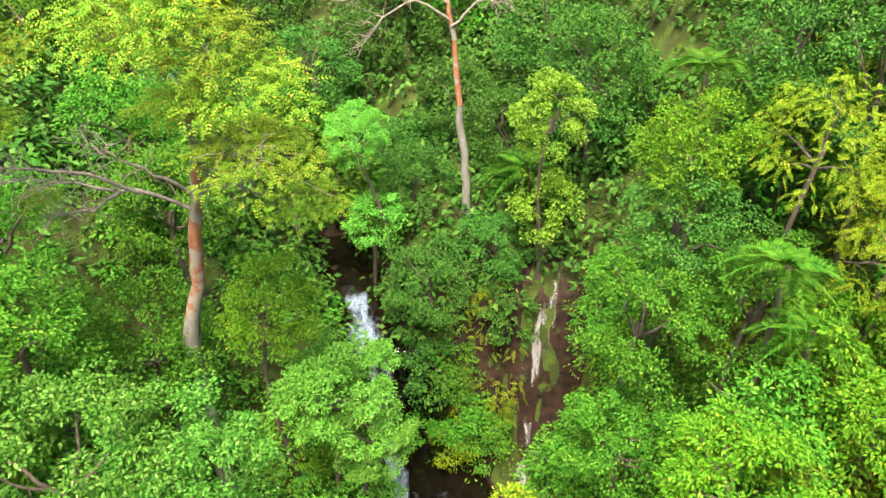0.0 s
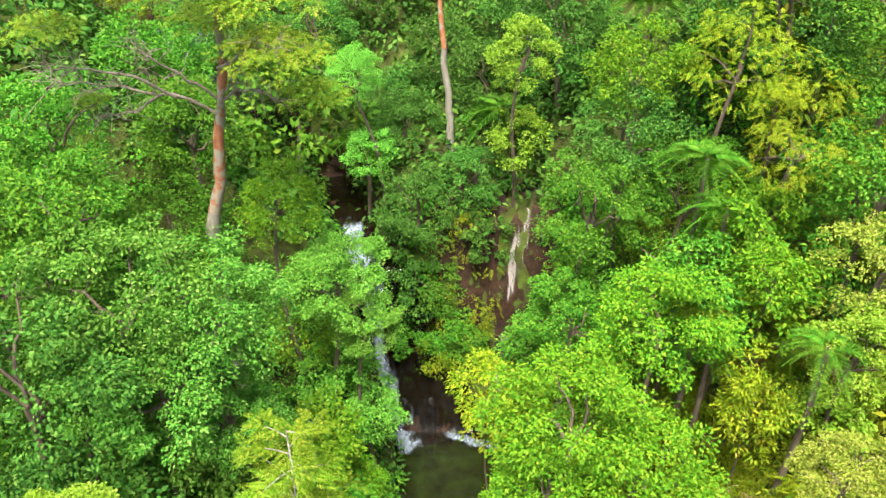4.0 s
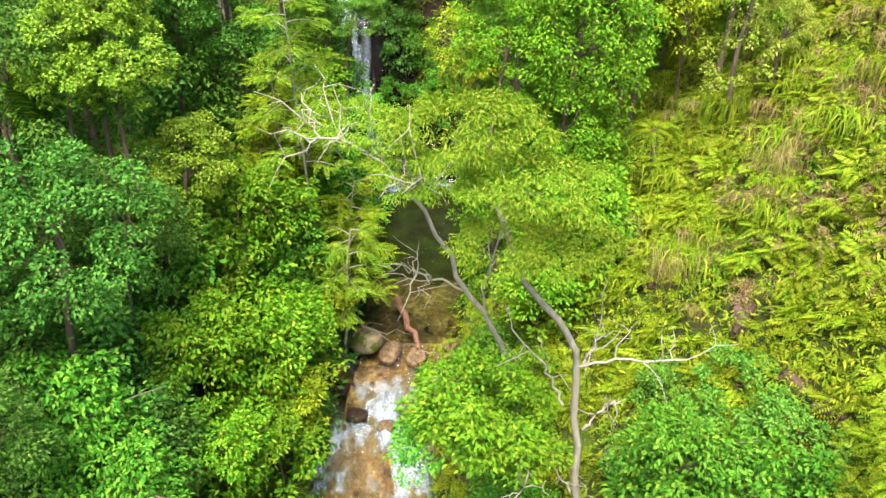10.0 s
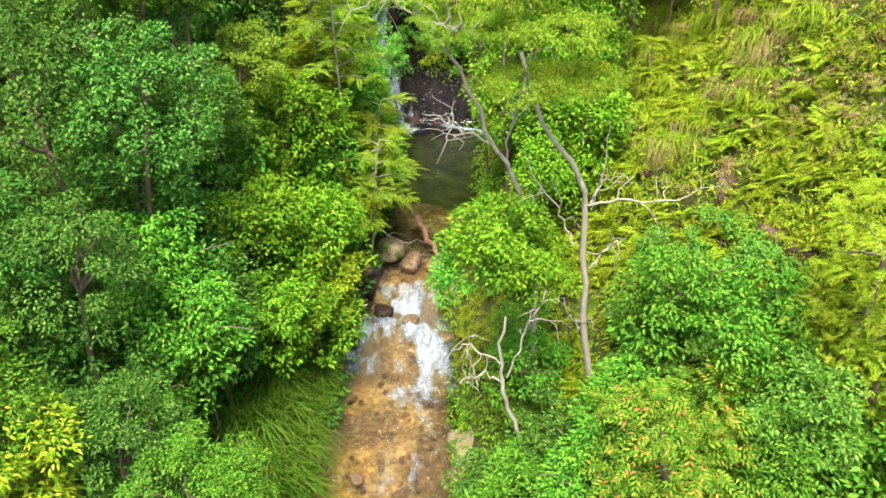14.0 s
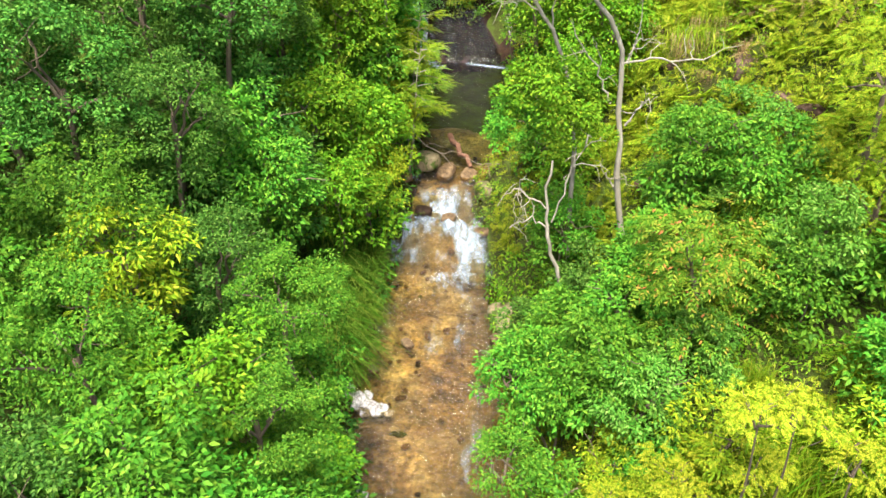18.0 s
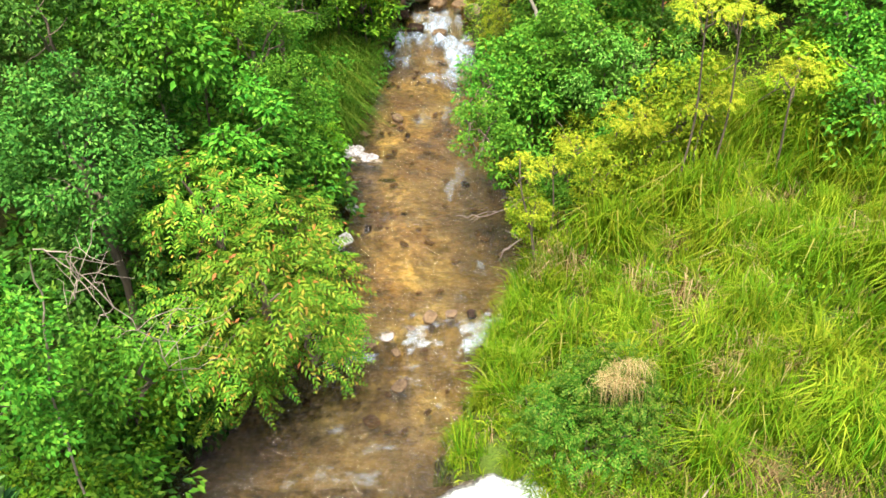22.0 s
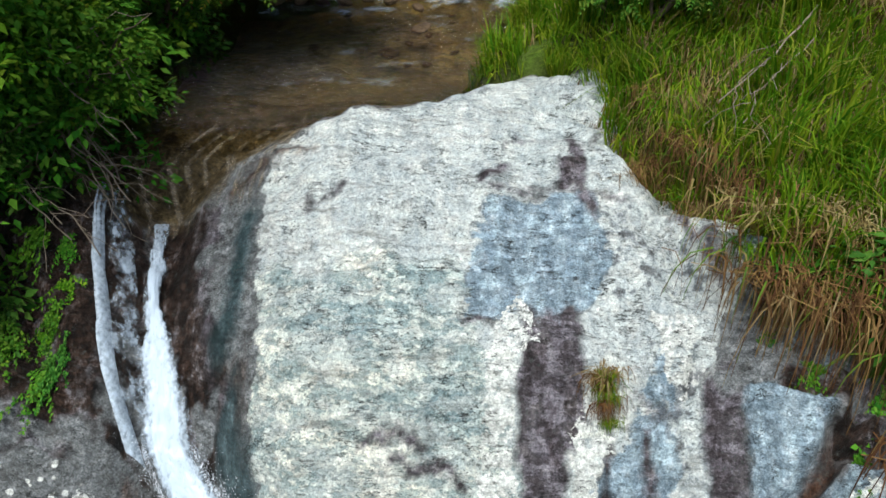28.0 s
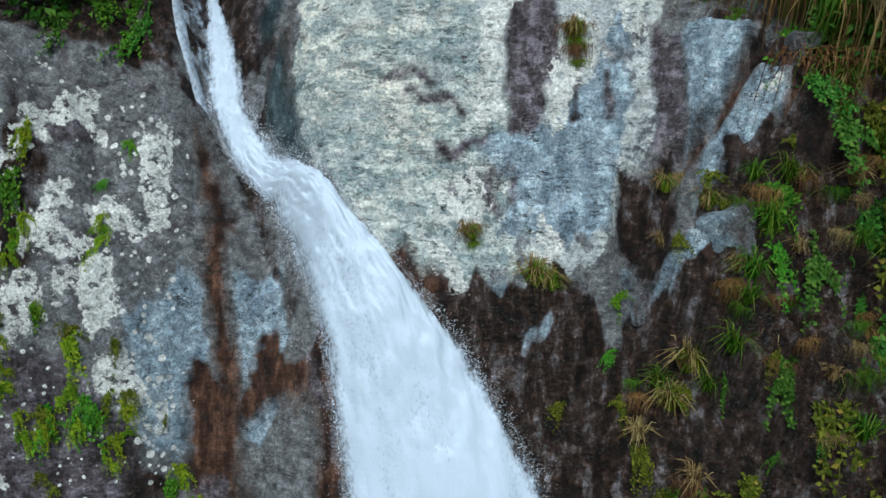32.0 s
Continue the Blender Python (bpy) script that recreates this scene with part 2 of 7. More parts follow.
def bark_material(name, dark, light, patch=None):
    m, nt, bs = material(name)
    f = noise_tex(nt, 9, 6, 0.65, stretch=(1, 1, 0.3))
    col = ramp(nt, f, [(0.3, dark), (0.7, light)])
    if patch:
        g = noise_tex(nt, 2.2, 3)
        col = mix_col(nt, ramp(nt, g, [(0.48, (0, 0, 0)), (0.56, (1, 1, 1))]), col, patch)
    nt.links.new(mix_col(nt, 1.0, col, (0.66, 0.66, 0.66), "MULTIPLY"), bs.inputs["Base Color"])
    bs.inputs["Roughness"].default_value = 0.9
    bump(nt, bs, f, 0.6, 0.03)
    return m


BARK = bark_material("brown_bark", (0.06, 0.04, 0.025), (0.2, 0.15, 0.09))
PALE_BARK = bark_material("pale_bark", (0.19, 0.16, 0.115), (0.5, 0.45, 0.36), (0.34, 0.3, 0.22))
RED_BARK = bark_material("red_bark", (0.3, 0.09, 0.035), (0.6, 0.24, 0.09), (0.42, 0.35, 0.24))
DEAD = bark_material("bleached_twig", (0.16, 0.12, 0.08), (0.42, 0.34, 0.25))


def soil_material():
    m, nt, bs = material("forest_soil")
    f = noise_tex(nt, 1.3, 6)
    g = noise_tex(nt, 22, 4)
    col = ramp(nt, f, [(0.3, (0.03, 0.03, 0.012)), (0.5, (0.05, 0.065, 0.015)), (0.7, (0.07, 0.12, 0.014))])
    col = mix_col(nt, 0.5, col, ramp(nt, g, [(0.3, (0.3, 0.3, 0.3)), (0.7, (1.6, 1.5, 1.2))]), "MULTIPLY")
    nt.links.new(col, bs.inputs["Base Color"])
    bs.inputs["Roughness"].default_value = 0.95
    bs.inputs["Specular IOR Level"].default_value = 0.1
    bump(nt, bs, g, 0.8, 0.08)
    return m


def bed_material():
    """Gravel and sand, with silt and painted water depth darkening it where the attribute says so."""
    m, nt, bs = material("stream_bed")
    f = noise_tex(nt, 0.55, 6, 0.65)
    g = noise_tex(nt, 6.0, 5, 0.7)
    v = node(nt, "ShaderNodeTexVoronoi", Scale=9.0)
    nt.links.new(nt.nodes.new("ShaderNodeTexCoord").outputs["Object"], v.inputs["Vector"])
    silt_depth = nt.nodes.new("ShaderNodeAttribute")
    silt_depth.attribute_name = "silt_depth"
    col = ramp(nt, f, [(0.32, (0.09, 0.058, 0.02)), (0.44, (0.19, 0.13, 0.045)), (0.54, (0.28, 0.22, 0.09)), (0.66, (0.44, 0.39, 0.22))])
    col = mix_col(nt, 0.6, col, ramp(nt, v.outputs["Color"], [(0.1, (0.4, 0.38, 0.36)), (0.9, (1.6, 1.5, 1.35))]), "MULTIPLY")
    patch = noise_tex(nt, 1.6, 8, 0.7)
    col = mix_col(nt, 0.75, col, ramp(nt, patch, [(0.38, (0.35, 0.32, 0.3)), (0.5, (1.0, 0.98, 0.95)), (0.62, (1.7, 1.65, 1.5))]), "MULTIPLY")
    col = mix_col(nt, silt_depth.outputs["Fac"], col, ramp(nt, f, [(0.35, (0.045, 0.034, 0.011)), (0.65, (0.15, 0.115, 0.04))]))
    col = mix_col(nt, 0.6, col, ramp(nt, g, [(0.35, (0.4, 0.4, 0.4)), (0.65, (1.35, 1.35, 1.35))]), "MULTIPLY")
    nt.links.new(mix_col(nt, 1.0, col, (0.74, 0.75, 0.57), "MULTIPLY"), bs.inputs["Base Color"])
    bs.inputs["Roughness"].default_value = 0.6
    bump(nt, bs, v.outputs["Distance"], 0.5, 0.06)
    return m


def water_material(name="stream_water", tint=(0.92, 0.82, 0.52), rough=0.12, ior=1.62, wave=0.17):
    """Clear, peaty, rippled water: tinted see-through with a mirror that follows the ripples."""
    m, nt, bs = material(name)
    nt.nodes.remove(bs)
    tr = nt.nodes.new("ShaderNodeBsdfTransparent")
    tr.inputs[0].default_value = (*tint, 1)
    gl = node(nt, "ShaderNodeBsdfGlossy", Roughness=rough)
    fr = node(nt, "ShaderNodeFresnel", IOR=ior)
    n1 = noise_tex(nt, 2.4, 7, 0.66, stretch=(0.9, 1.5, 1))
    b = node(nt, "ShaderNodeBump", Strength=1.0, Distance=wave)
    n2 = noise_tex(nt, 9.0, 5, 0.6, stretch=(0.7, 1.7, 1))
    both = node(nt, "ShaderNodeMath")
    both.operation = "MULTIPLY_ADD"
    both.inputs[1].default_value = 0.2
    nt.links.new(n2, both.inputs[0])
    nt.links.new(n1, both.inputs[2])
    nt.links.new(both.outputs[0], b.inputs["Height"])
    nt.links.new(b.outputs[0], gl.inputs["Normal"])
    nt.links.new(b.outputs[0], fr.inputs["Normal"])
    mx = nt.nodes.new("ShaderNodeMixShader")
    nt.links.new(fr.outputs[0], mx.inputs[0])
    nt.links.new(tr.outputs[0], mx.inputs[1])
    nt.links.new(gl.outputs[0], mx.inputs[2])
    nt.links.new(mx.outputs[0], nt.nodes["Material Output"].inputs[0])
    return m


def foam_material(name="white_water", lo=0.3, hi=1.2, stretch=(2.0, 0.8, 0.9), scale=3.8, tint=(0.27, 0.33, 0.38), relief=0.6):
    """White water with ragged holes."""
    m, nt, bs = material(name)
    bs.inputs["Base Color"].default_value = (*tint, 1)
    bs.inputs["Roughness"].default_value = 0.55
    f = noise_tex(nt, scale, 6, 0.65, stretch=stretch)
    at = nt.nodes.new("ShaderNodeAttribute")
    at.attribute_name = "cover"
    add = node(nt, "ShaderNodeMath")
    nt.links.new(f, add.inputs[0])
    nt.links.new(at.outputs["Fac"], add.inputs[1])
    mr = node(nt, "ShaderNodeMapRange")
    mr.inputs[1].default_value, mr.inputs[2].default_value = lo, hi
    nt.links.new(add.outputs[0], mr.inputs[0])
    nt.links.new(mr.outputs[0], bs.inputs["Alpha"])
    bump(nt, bs, f, relief, 0.08)
    return m


def stone_material(name, dark, light, moss=0.0):
    m, nt, bs = material(name)
    f = noise_tex(nt, 3.0, 6, 0.65)
    g = noise_tex(nt, 18, 4)
    info = nt.nodes.new("ShaderNodeObjectInfo")
    col = ramp(nt, f, [(0.3, dark), (0.7, light)])
    col = mix_col(nt, 0.35, col, ramp(nt, info.outputs["Random"], [(0, (0.5, 0.45, 0.4)), (1, (1.4, 1.3, 1.2))]), "MULTIPLY")
    if moss:
        h = noise_tex(nt, 1.6, 4)
        col = mix_col(nt, ramp(nt, h, [(0.62 - moss, (0, 0, 0)), (0.7 - moss, (1, 1, 1))]), col, (0.07, 0.11, 0.015))
    nt.links.new(mix_col(nt, 1.0, col, (0.66, 0.66, 0.66), "MULTIPLY"), bs.inputs["Base Color"])
    bs.inputs["Specular IOR Level"].default_value = 0.15
    bs.inputs["Roughness"].default_value = 0.7
    bump(nt, bs, g, 0.6, 0.03)
    return m


SOIL, BED, WATER = soil_material(), bed_material(), water_material()
POOL_WATER = water_material("pool_water", (0.5, 0.52, 0.4), 0.06, 1.36, 0.06)
FOAM = foam_material()
STONE = stone_material("brown_stone", (0.05, 0.032, 0.017), (0.24, 0.165, 0.09))
PALE_STONE = stone_material("pale_stone", (0.27, 0.23, 0.2), (0.55, 0.51, 0.47))
WHITE_STONE = stone_material("white_stone", (0.1, 0.085, 0.07), (1.0, 0.98, 0.95))
MOSSY = stone_material("mossy_stone", (0.16, 0.12, 0.07), (0.4, 0.34, 0.2), 0.14)
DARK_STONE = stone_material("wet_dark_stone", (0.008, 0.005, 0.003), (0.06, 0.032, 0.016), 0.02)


# ---------------------------------------------------------------- the lie of the land
def left_bank(y):
    return np.interp(y, [-19, -16, -13.2, -12.6, -10.8, -8.7, -5.5, -4, -1.4, 1.2, 5, 9.6, 14, 17, 20, 26, 34], [-5.1, -5.3, -4.8, -3.2, -3.1, -3.0, -3.5, -3.7, -3.1, -2.5, -1.8, -1.6, -1.1, -1.2, -3.4, -5.5, -15])


def right_bank(y):
    return np.interp(y, [-18.6, -16.6, -16, -14.1, -12.4, -9.6, -6.4, -3, 0, 5, 6.1, 9.6, 12.5, 16.5, 20, 26, 34], [1.2, -0.8, -0.7, 0.1, 0.7, 1.6, 1.2, 0.8, 0.8, 0.5, 1.6, 2.0, 2.2, 3.0, -1.6, -3.4, -12])


def water_level(y):
    return np.interp(y, [-19, -17.5, -13.4, -12.4, 0.3, 1.5, 3, 5.2, 6.2, 7.0, 16.9, 18.0, 19.6, 22, 27, 30, 38], [-0.32, -0.14, -0.08, 0.08, 0.14, 0.35, 0.75, 1.15, 1.2, 1.3, 1.35, 3.5, 7.6, 7.9, 8.3, 9.4, 11.8])


def face_profile(y):
    return np.interp(y, [-30, -27, -25, -24, -23.3, -22.6, -21.8, -21.0, -20, -19, -18, -17], [-12.5, -10, -6.6, -4.9, -3.75, -2.95, -1.95, -1.12, -0.6, -0.18, 0.02, 0.1])


def lip_line(x):
    """Where the pool spills on to bare rock."""
    return np.interp(x, [-5.2, -4.5, -3.55, -2.7, -2.0, -1.15, -0.6, 0.2, 1.0], [-19.2, -18.9, -18.5, -18.1, -17.8, -17.6, -17.2, -16.75, -16.6])


def slab_edge(y):
    """The side of the bare slab towards the grassy slope."""
    return np.interp(y, [-30, -22.5, -21.5, -20.8, -20, -19.4, -18.8, -18.2, -17, -16.5], [6.5, 4.2, 3.2, 2.5, 2.15, 2.0, 1.6, 1.15, 1.0, 0.8])


def ground_height(x, y):
    """The valley: a sunken stream bed, banks that climb on both sides, a headwall upstream and a drop downstream."""
    x, y = np.asarray(x, float), np.asarray(y, float)
    lo, hi, w = left_bank(y), right_bank(y), water_level(y)
    dl, dr = np.maximum(lo - x, 0), np.maximum(x - hi, 0)
    kr = np.interp(y, [-24, -18, -14, -10, -6, -2, 2, 10, 20], [0.5, 0.5, 0.42, 0.5, 0.8, 1.05, 1.2, 1.05, 0.85])
    kl = np.interp(y, [-24, -16, -8, 0, 8, 20], [0.5, 0.55, 0.6, 0.7, 0.8, 0.8])
    z = w - 0.3 + 0.32 * smooth(0, 0.35, dl + dr)
    z = z + kl * np.where(dl < 16, dl, 16 + (dl - 16) * 0.35) + kr * np.where(dr < 12, dr, 12 + (dr - 12) * 0.35)
    # headwall between the two falls
    wall = np.interp(y, [16.8, 18.3, 19.2, 20.5, 23, 30, 45, 80, 200], [1.3, 3.4, 5.2, 9.0, 11.2, 13.5, 17, 25, 45])
    wall = wall + 0.9 * np.clip(x - 4.6, 0, 14) + 0.3 * np.maximum(x - 18.6, 0)
    s = smooth(-1.9, -0.9, x)
    z = z + (np.where(y > 16.8, s * wall + (1 - s) * z, z) - z) * smooth(16.4, 17.4, y)
    z = np.where(y > 36, z + (y - 36) * 0.32, z)
    # below the falls
    side = smooth(9, 4, np.abs(x + 1))
    drop = np.minimum(0, face_profile(y)) * smooth(-17.5, -18.5, y)
    z = np.where(y < -17.5, z + drop * side + np.maximum(-14, (y + 17.5) * 1.1) * (1 - side), z)
    on_rock = smooth(0.35, -0.05, x - slab_edge(y))
    z = z - 1.0 * on_rock * np.where(x > -0.9, smooth(-16.5, -17.0, y), smooth(-17.4, -18.2, y))
    bumps = fractal(np.stack([x.ravel(), y.ravel()], 1), 0.35, 3, 5).reshape(x.shape)
    return z + bumps * 0.35 * smooth(0.2, 2.5, dl + dr) + 0.05 * bumps


def spaced(lo, hi, fine_lo, fine_hi, step, grow=1.12):
    mid = list(np.arange(fine_lo, fine_hi + step, step))
    s, v, up = step, mid[-1], []
    while v < hi:
        s *= grow
        v += s
        up.append(v)
    s, v, dn = step, mid[0], []
    while v > lo:
        s *= grow
        v -= s
        dn.append(v)
    return np.array(dn[::-1] + mid + up)


def sheet(xs, ys, zfun):
    X, Y = np.meshgrid(xs, ys)
    v = np.stack([X, Y, zfun(X, Y)], -1).reshape(-1, 3)
    nx, ny = len(xs), len(ys)
    i = (np.arange(ny - 1)[:, None] * nx + np.arange(nx - 1)[None]).ravel()
    return v, np.stack([i, i + 1, i + nx + 1, i + nx], 1)


def ground_sheet(x, y):
    wet = (x > left_bank(y)) & (x < right_bank(y)) & (y < 40)
    return ground_height(x, y) - 0.18 * wet


v, f = sheet(spaced(-420, 420, -12, 12, 0.3), spaced(-420, 480, -24, 30, 0.3), ground_sheet)
ground = tagged(new("ground", mesh_of("ground", v, f, [SOIL], True)), "dark forest soil on steep valley sides under dense growth", "ground", kind="structure")


def strip(y0, y1, step, nu, zfun, widen=0.25):
    """A sheet from bank to bank along the stream."""
    ys, u = np.arange(y0, y1 + step, step), np.linspace(0, 1, nu)
    lo, hi = left_bank(ys) - widen, right_bank(ys) + widen
    X = lo[:, None] + (hi - lo)[:, None] * u[None]
    Y = np.repeat(ys[:, None], nu, 1)
    v = np.stack([X, Y, zfun(X, Y)], -1).reshape(-1, 3)
    i = (np.arange(len(ys) - 1)[:, None] * nu + np.arange(nu - 1)[None]).ravel()
    return v, np.stack([i, i + 1, i + nu + 1, i + nu], 1)


def bed_height(X, Y):
    p = np.stack([X.ravel(), Y.ravel()], 1)
    edge = np.minimum(X - left_bank(Y), right_bank(Y) - X)
    return ground_height(X, Y) - 0.1 + (0.07 * fractal(p, 1.2, 3, 11)).reshape(X.shape) - 0.3 * smooth(0.05, -0.2, edge)


def ripple(X, Y):
    p = np.stack([X.ravel() * 1.6, Y.ravel()], 1)
    return water_level(Y) + (0.02 * fractal(p, 1.5, 3, 21)).reshape(X.shape)


def pool_depth(X, Y):
    return bed_height(X, Y) - 0.7 * smooth(9.5, 13.5, Y)


v, f = strip(-19.0, 17.2, 0.12, 44, pool_depth, 0.2)
me = mesh_of("stream_bed", v, f, [BED], True)
# besides silt, pool depth and dark reflections are painted into the bed colour
lows = 0.75 * smooth(8.0, 13.0, v[:, 1] + 0.8 * fractal(v[:, :2], 0.7, 3, 17)) + 0.45 * smooth(-14.6, -16.6, v[:, 1] + 0.9 * fractal(v[:, :2], 0.9, 3, 18))
edge = np.minimum(v[:, 0] - left_bank(v[:, 1]), right_bank(v[:, 1]) - v[:, 0])
lows = lows + 0.35 * smooth(0.7, 0.0, edge + 0.3 * fractal(v[:, :2], 1.1, 3, 19)) + 0.3 * smooth(0.0, 0.5, fractal(v[:, :2], 0.6, 3, 20)) + 0.3 * smooth(-3.0, -8.0, v[:, 1]) + 0.4 * smooth(-0.9, 0.5, v[:, 0] - 0.2 * np.sin(v[:, 1])) * smooth(1.0, -2.0, v[:, 1]) * smooth(-13.0, -11.0, v[:, 1])
lows = lows - 0.5 * smooth(1.0, 0.2, np.abs(v[:, 0] + 1.9 + 0.4 * fractal(v[:, :2], 0.8, 3, 27))) * smooth(-4.5, -6.5, v[:, 1]) * smooth(-11.8, -10.0, v[:, 1]) + 0.55 * np.maximum(0, fractal(v[:, :2], 1.4, 4, 28))
me.attributes.new("silt_depth", "FLOAT", "POINT").data.foreach_set("value", np.clip(lows, 0, 0.9).astype(np.float32))
bed = tagged(new("stream_bed", me), "golden brown gravel stream bed, silty and painted darker for depth in the pools", "stream bed", kind="structure")
water = tagged(new("water", mesh_of("water", *strip(-18.0, 6.3, 0.1, 40, ripple), [WATER], True)), "clear shallow peaty brown stream water with ripples", "water", kind="structure")
pool = tagged(new("pool_water", mesh_of("pool_water", *strip(6.4, 38, 0.15, 36, ripple), [POOL_WATER], True)), "calm dark water of the upper pool", "water", kind="structure")
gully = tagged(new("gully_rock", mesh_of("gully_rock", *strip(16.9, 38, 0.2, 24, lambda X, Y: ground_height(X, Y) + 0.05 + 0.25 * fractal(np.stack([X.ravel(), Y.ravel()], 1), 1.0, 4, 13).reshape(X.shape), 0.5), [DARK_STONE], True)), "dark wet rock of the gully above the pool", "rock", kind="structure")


# ---------------------------------------------------------------- the rock face of the fall
FACE_A = ((2.0, -21.4), (2.75, -21.75), (2.5, -22.15), (2.0, -22.45))
FACE_B = ((2.2, -22.5), (2.75, -22.2), (3.2, -22.3), (2.75, -22.9), (2.15, -22.95))
FACE_C = ((1.5, -23.45), (1.84, -23.1), (2.53, -23.25), (2.65, -23.5), (2.25, -23.85), (1.9, -23.85))
FACE_D = ((2.2, -24.3), (2.7, -24.3), (2.65, -24.9), (2.3, -24.8))


RIFT_A, RIFT_B, RIFT_C = ((-6.3, -21.2), (-5.7, -22.3), (-5.5, -23.2), (-5.6, -24.0)), ((-6.0, -21.95), (-5.5, -21.7), (-5.0, -21.75)), ((-5.7, -23.7), (-5.0, -22.95), (-4.4, -22.6), (-3.8, -22.05))


def inside(X, Y, pts):
    """Distance from the edge of an outline, positive within it."""
    pts = np.array(pts)
    d, odd = np.full(X.shape, 9.0), np.zeros(X.shape, bool)
    for (ax, ay), (bx, by) in zip(pts, np.roll(pts, -1, 0)):
        u = np.clip(((X - ax) * (bx - ax) + (Y - ay) * (by - ay)) / ((bx - ax) ** 2 + (by - ay) ** 2), 0, 1)
        d = np.minimum(d, np.hypot(X - ax - u * (bx - ax), Y - ay - u * (by - ay)))
        odd ^= ((ay > Y) != (by > Y)) & (X < (bx - ax) * (Y - ay) / (by - ay + 1e-9) + ax)
    return np.where(odd, d, -d)


def along(X, Y, pts, width):
    """Distance from the rim of a streak of the given half width, positive within it."""
    pts = np.array(pts)
    d = np.full(X.shape, 9.0)
    for (ax, ay), (bx, by) in zip(pts[:-1], pts[1:]):
        u = np.clip(((X - ax) * (bx - ax) + (Y - ay) * (by - ay)) / ((bx - ax) ** 2 + (by - ay) ** 2), 0, 1)
        d = np.minimum(d, np.hypot(X - ax - u * (bx - ax), Y - ay - u * (by - ay)))
    return width - d


def cliff_height(X, Y):
    """Smooth slab in the middle, a channel for the water, a lichened shoulder and broken ledges."""
    shift = np.interp(X, [-9, -6.5, -5.0, -4.4, -3.6, -2.6, 1.6, 2.1, 2.6, 4.5, 8], [0.9, 0.6, 0.15, -0.35, -0.5, 0.0, 0.0, 0.25, 0.75, 1.5, 2.2])
    z = face_profile(Y + shift)
    # the channel cut by the stream
    path = np.interp(Y, [-25, -23.4, -22, -21, -20, -19, -18], [-2.2, -3.0, -3.75, -4.2, -4.5, -4.6, -4.4])
    d = np.abs(X - path)
    z = z - 0.62 * np.exp(-(d / 0.55) ** 2) * smooth(-17.8, -19.0, Y) * smooth(-26, -22.5, Y)
    z = z - 0.16 * smooth(-2.2, -4.0, X) * smooth(-16.8, -18.5, Y)
    # edge of the slab where it breaks off
    p = np.stack([X.ravel(), Y.ravel()], 1)
    broken = smooth(1.5, 2.2, X + 0.25 * fractal(p, 1.1, 2, 3).reshape(X.shape) + 0.35 * (Y + 20.5))
    n1 = fractal(p * [1.0, 0.7], 0.8, 4, 31).reshape(X.shape)
    n2 = fractal(p, 2.6, 4, 41).reshape(X.shape)
    q = (p[:, 0] * 0.75 + p[:, 1] * 0.66)
    ledge = value_noise(np.stack([q, p[:, 1] * 0.3], 1), 2.3, 51).reshape(X.shape)
    ledge = np.sign(ledge) * np.sqrt(np.abs(ledge))
    left = smooth(-4.6, -5.6, X)
    z = z + 0.09 * n1 + 0.04 * n2 + 0.016 * fractal(p, 7.0, 2, 43).reshape(X.shape) + broken * (0.4 * ledge + 0.28 * n1 + 0.08 * n2 - 0.1) + left * (0.16 * n1 + 0.14 * ledge + 0.05 * n2)
    # undercut right foot
    z = z - 0.5 * smooth(0.2, 1.6, X) * smooth(-22.8, -23.6, Y) * (0.5 + 0.5 * np.sign(ledge))
    # thin foliation across the slab
    fol = value_noise(np.stack([p[:, 0] * 0.7, p[:, 1] * 4 + p[:, 0] * 0.8], 1), 1.6, 61).reshape(X.shape)
    z = z + 0.035 * np.clip(fol, -0.2, 0.3)
    # open cracks
    for pts, deep in (([(2.1, -20.9), (1.61, -21.12), (1.48, -21.36), (1.1, -21.5), (0.72, -21.48)], 0.12), ([(-0.55, -18.57), (0.2, -18.75), (0.7, -18.5), (1.15, -18.12)], 0.1),
                      ([(-2.2, -20.0), (-1.2, -19.75), (-0.6, -19.8)], 0.05), ([(0.35, -21.3), (-0.2, -22.1), (-0.45, -22.8)], 0.05), ([(1.45, -21.7), (1.3, -22.6)], 0.05),
                      ([(3.1, -21.6), (2.6, -22.2), (2.0, -22.5), (1.75, -22.8)], 0.3), ([(2.7, -22.4), (2.5, -23.2), (2.2, -23.6)], 0.12), ([(-4.4, -22.7), (-3.9, -22.9), (-3.4, -23.3)], 0.08), ([(-5.2, -21.4), (-5.0, -22.4), (-4.9, -23.4)], 0.05), (RIFT_A, 0.12), (RIFT_B, 0.1), (RIFT_C, 0.1)):
        pts = np.array(pts)
        away = np.full(X.shape, 9.0)
        for a, b in zip(pts[:-1], pts[1:]):
            ab = b - a
            u = np.clip(((X - a[0]) * ab[0] + (Y - a[1]) * ab[1]) / (ab @ ab), 0, 1)
            away = np.minimum(away, np.hypot(X - a[0] - u * ab[0], Y - a[1] - u * ab[1]))
        away = away + 0.05 * n2
        z = z - deep * smooth(0.07 + deep * 0.35, 0.01, away)
    # slanted split faces beside the slab
    z = z + 0.16 * smooth(-0.04, 0.06, inside(X, Y, FACE_A)) + 0.2 * smooth(-0.04, 0.06, inside(X, Y, FACE_B)) + 0.18 * smooth(-0.04, 0.06, inside(X, Y, FACE_C)) + 0.16 * smooth(-0.04, 0.06, inside(X, Y, FACE_D))
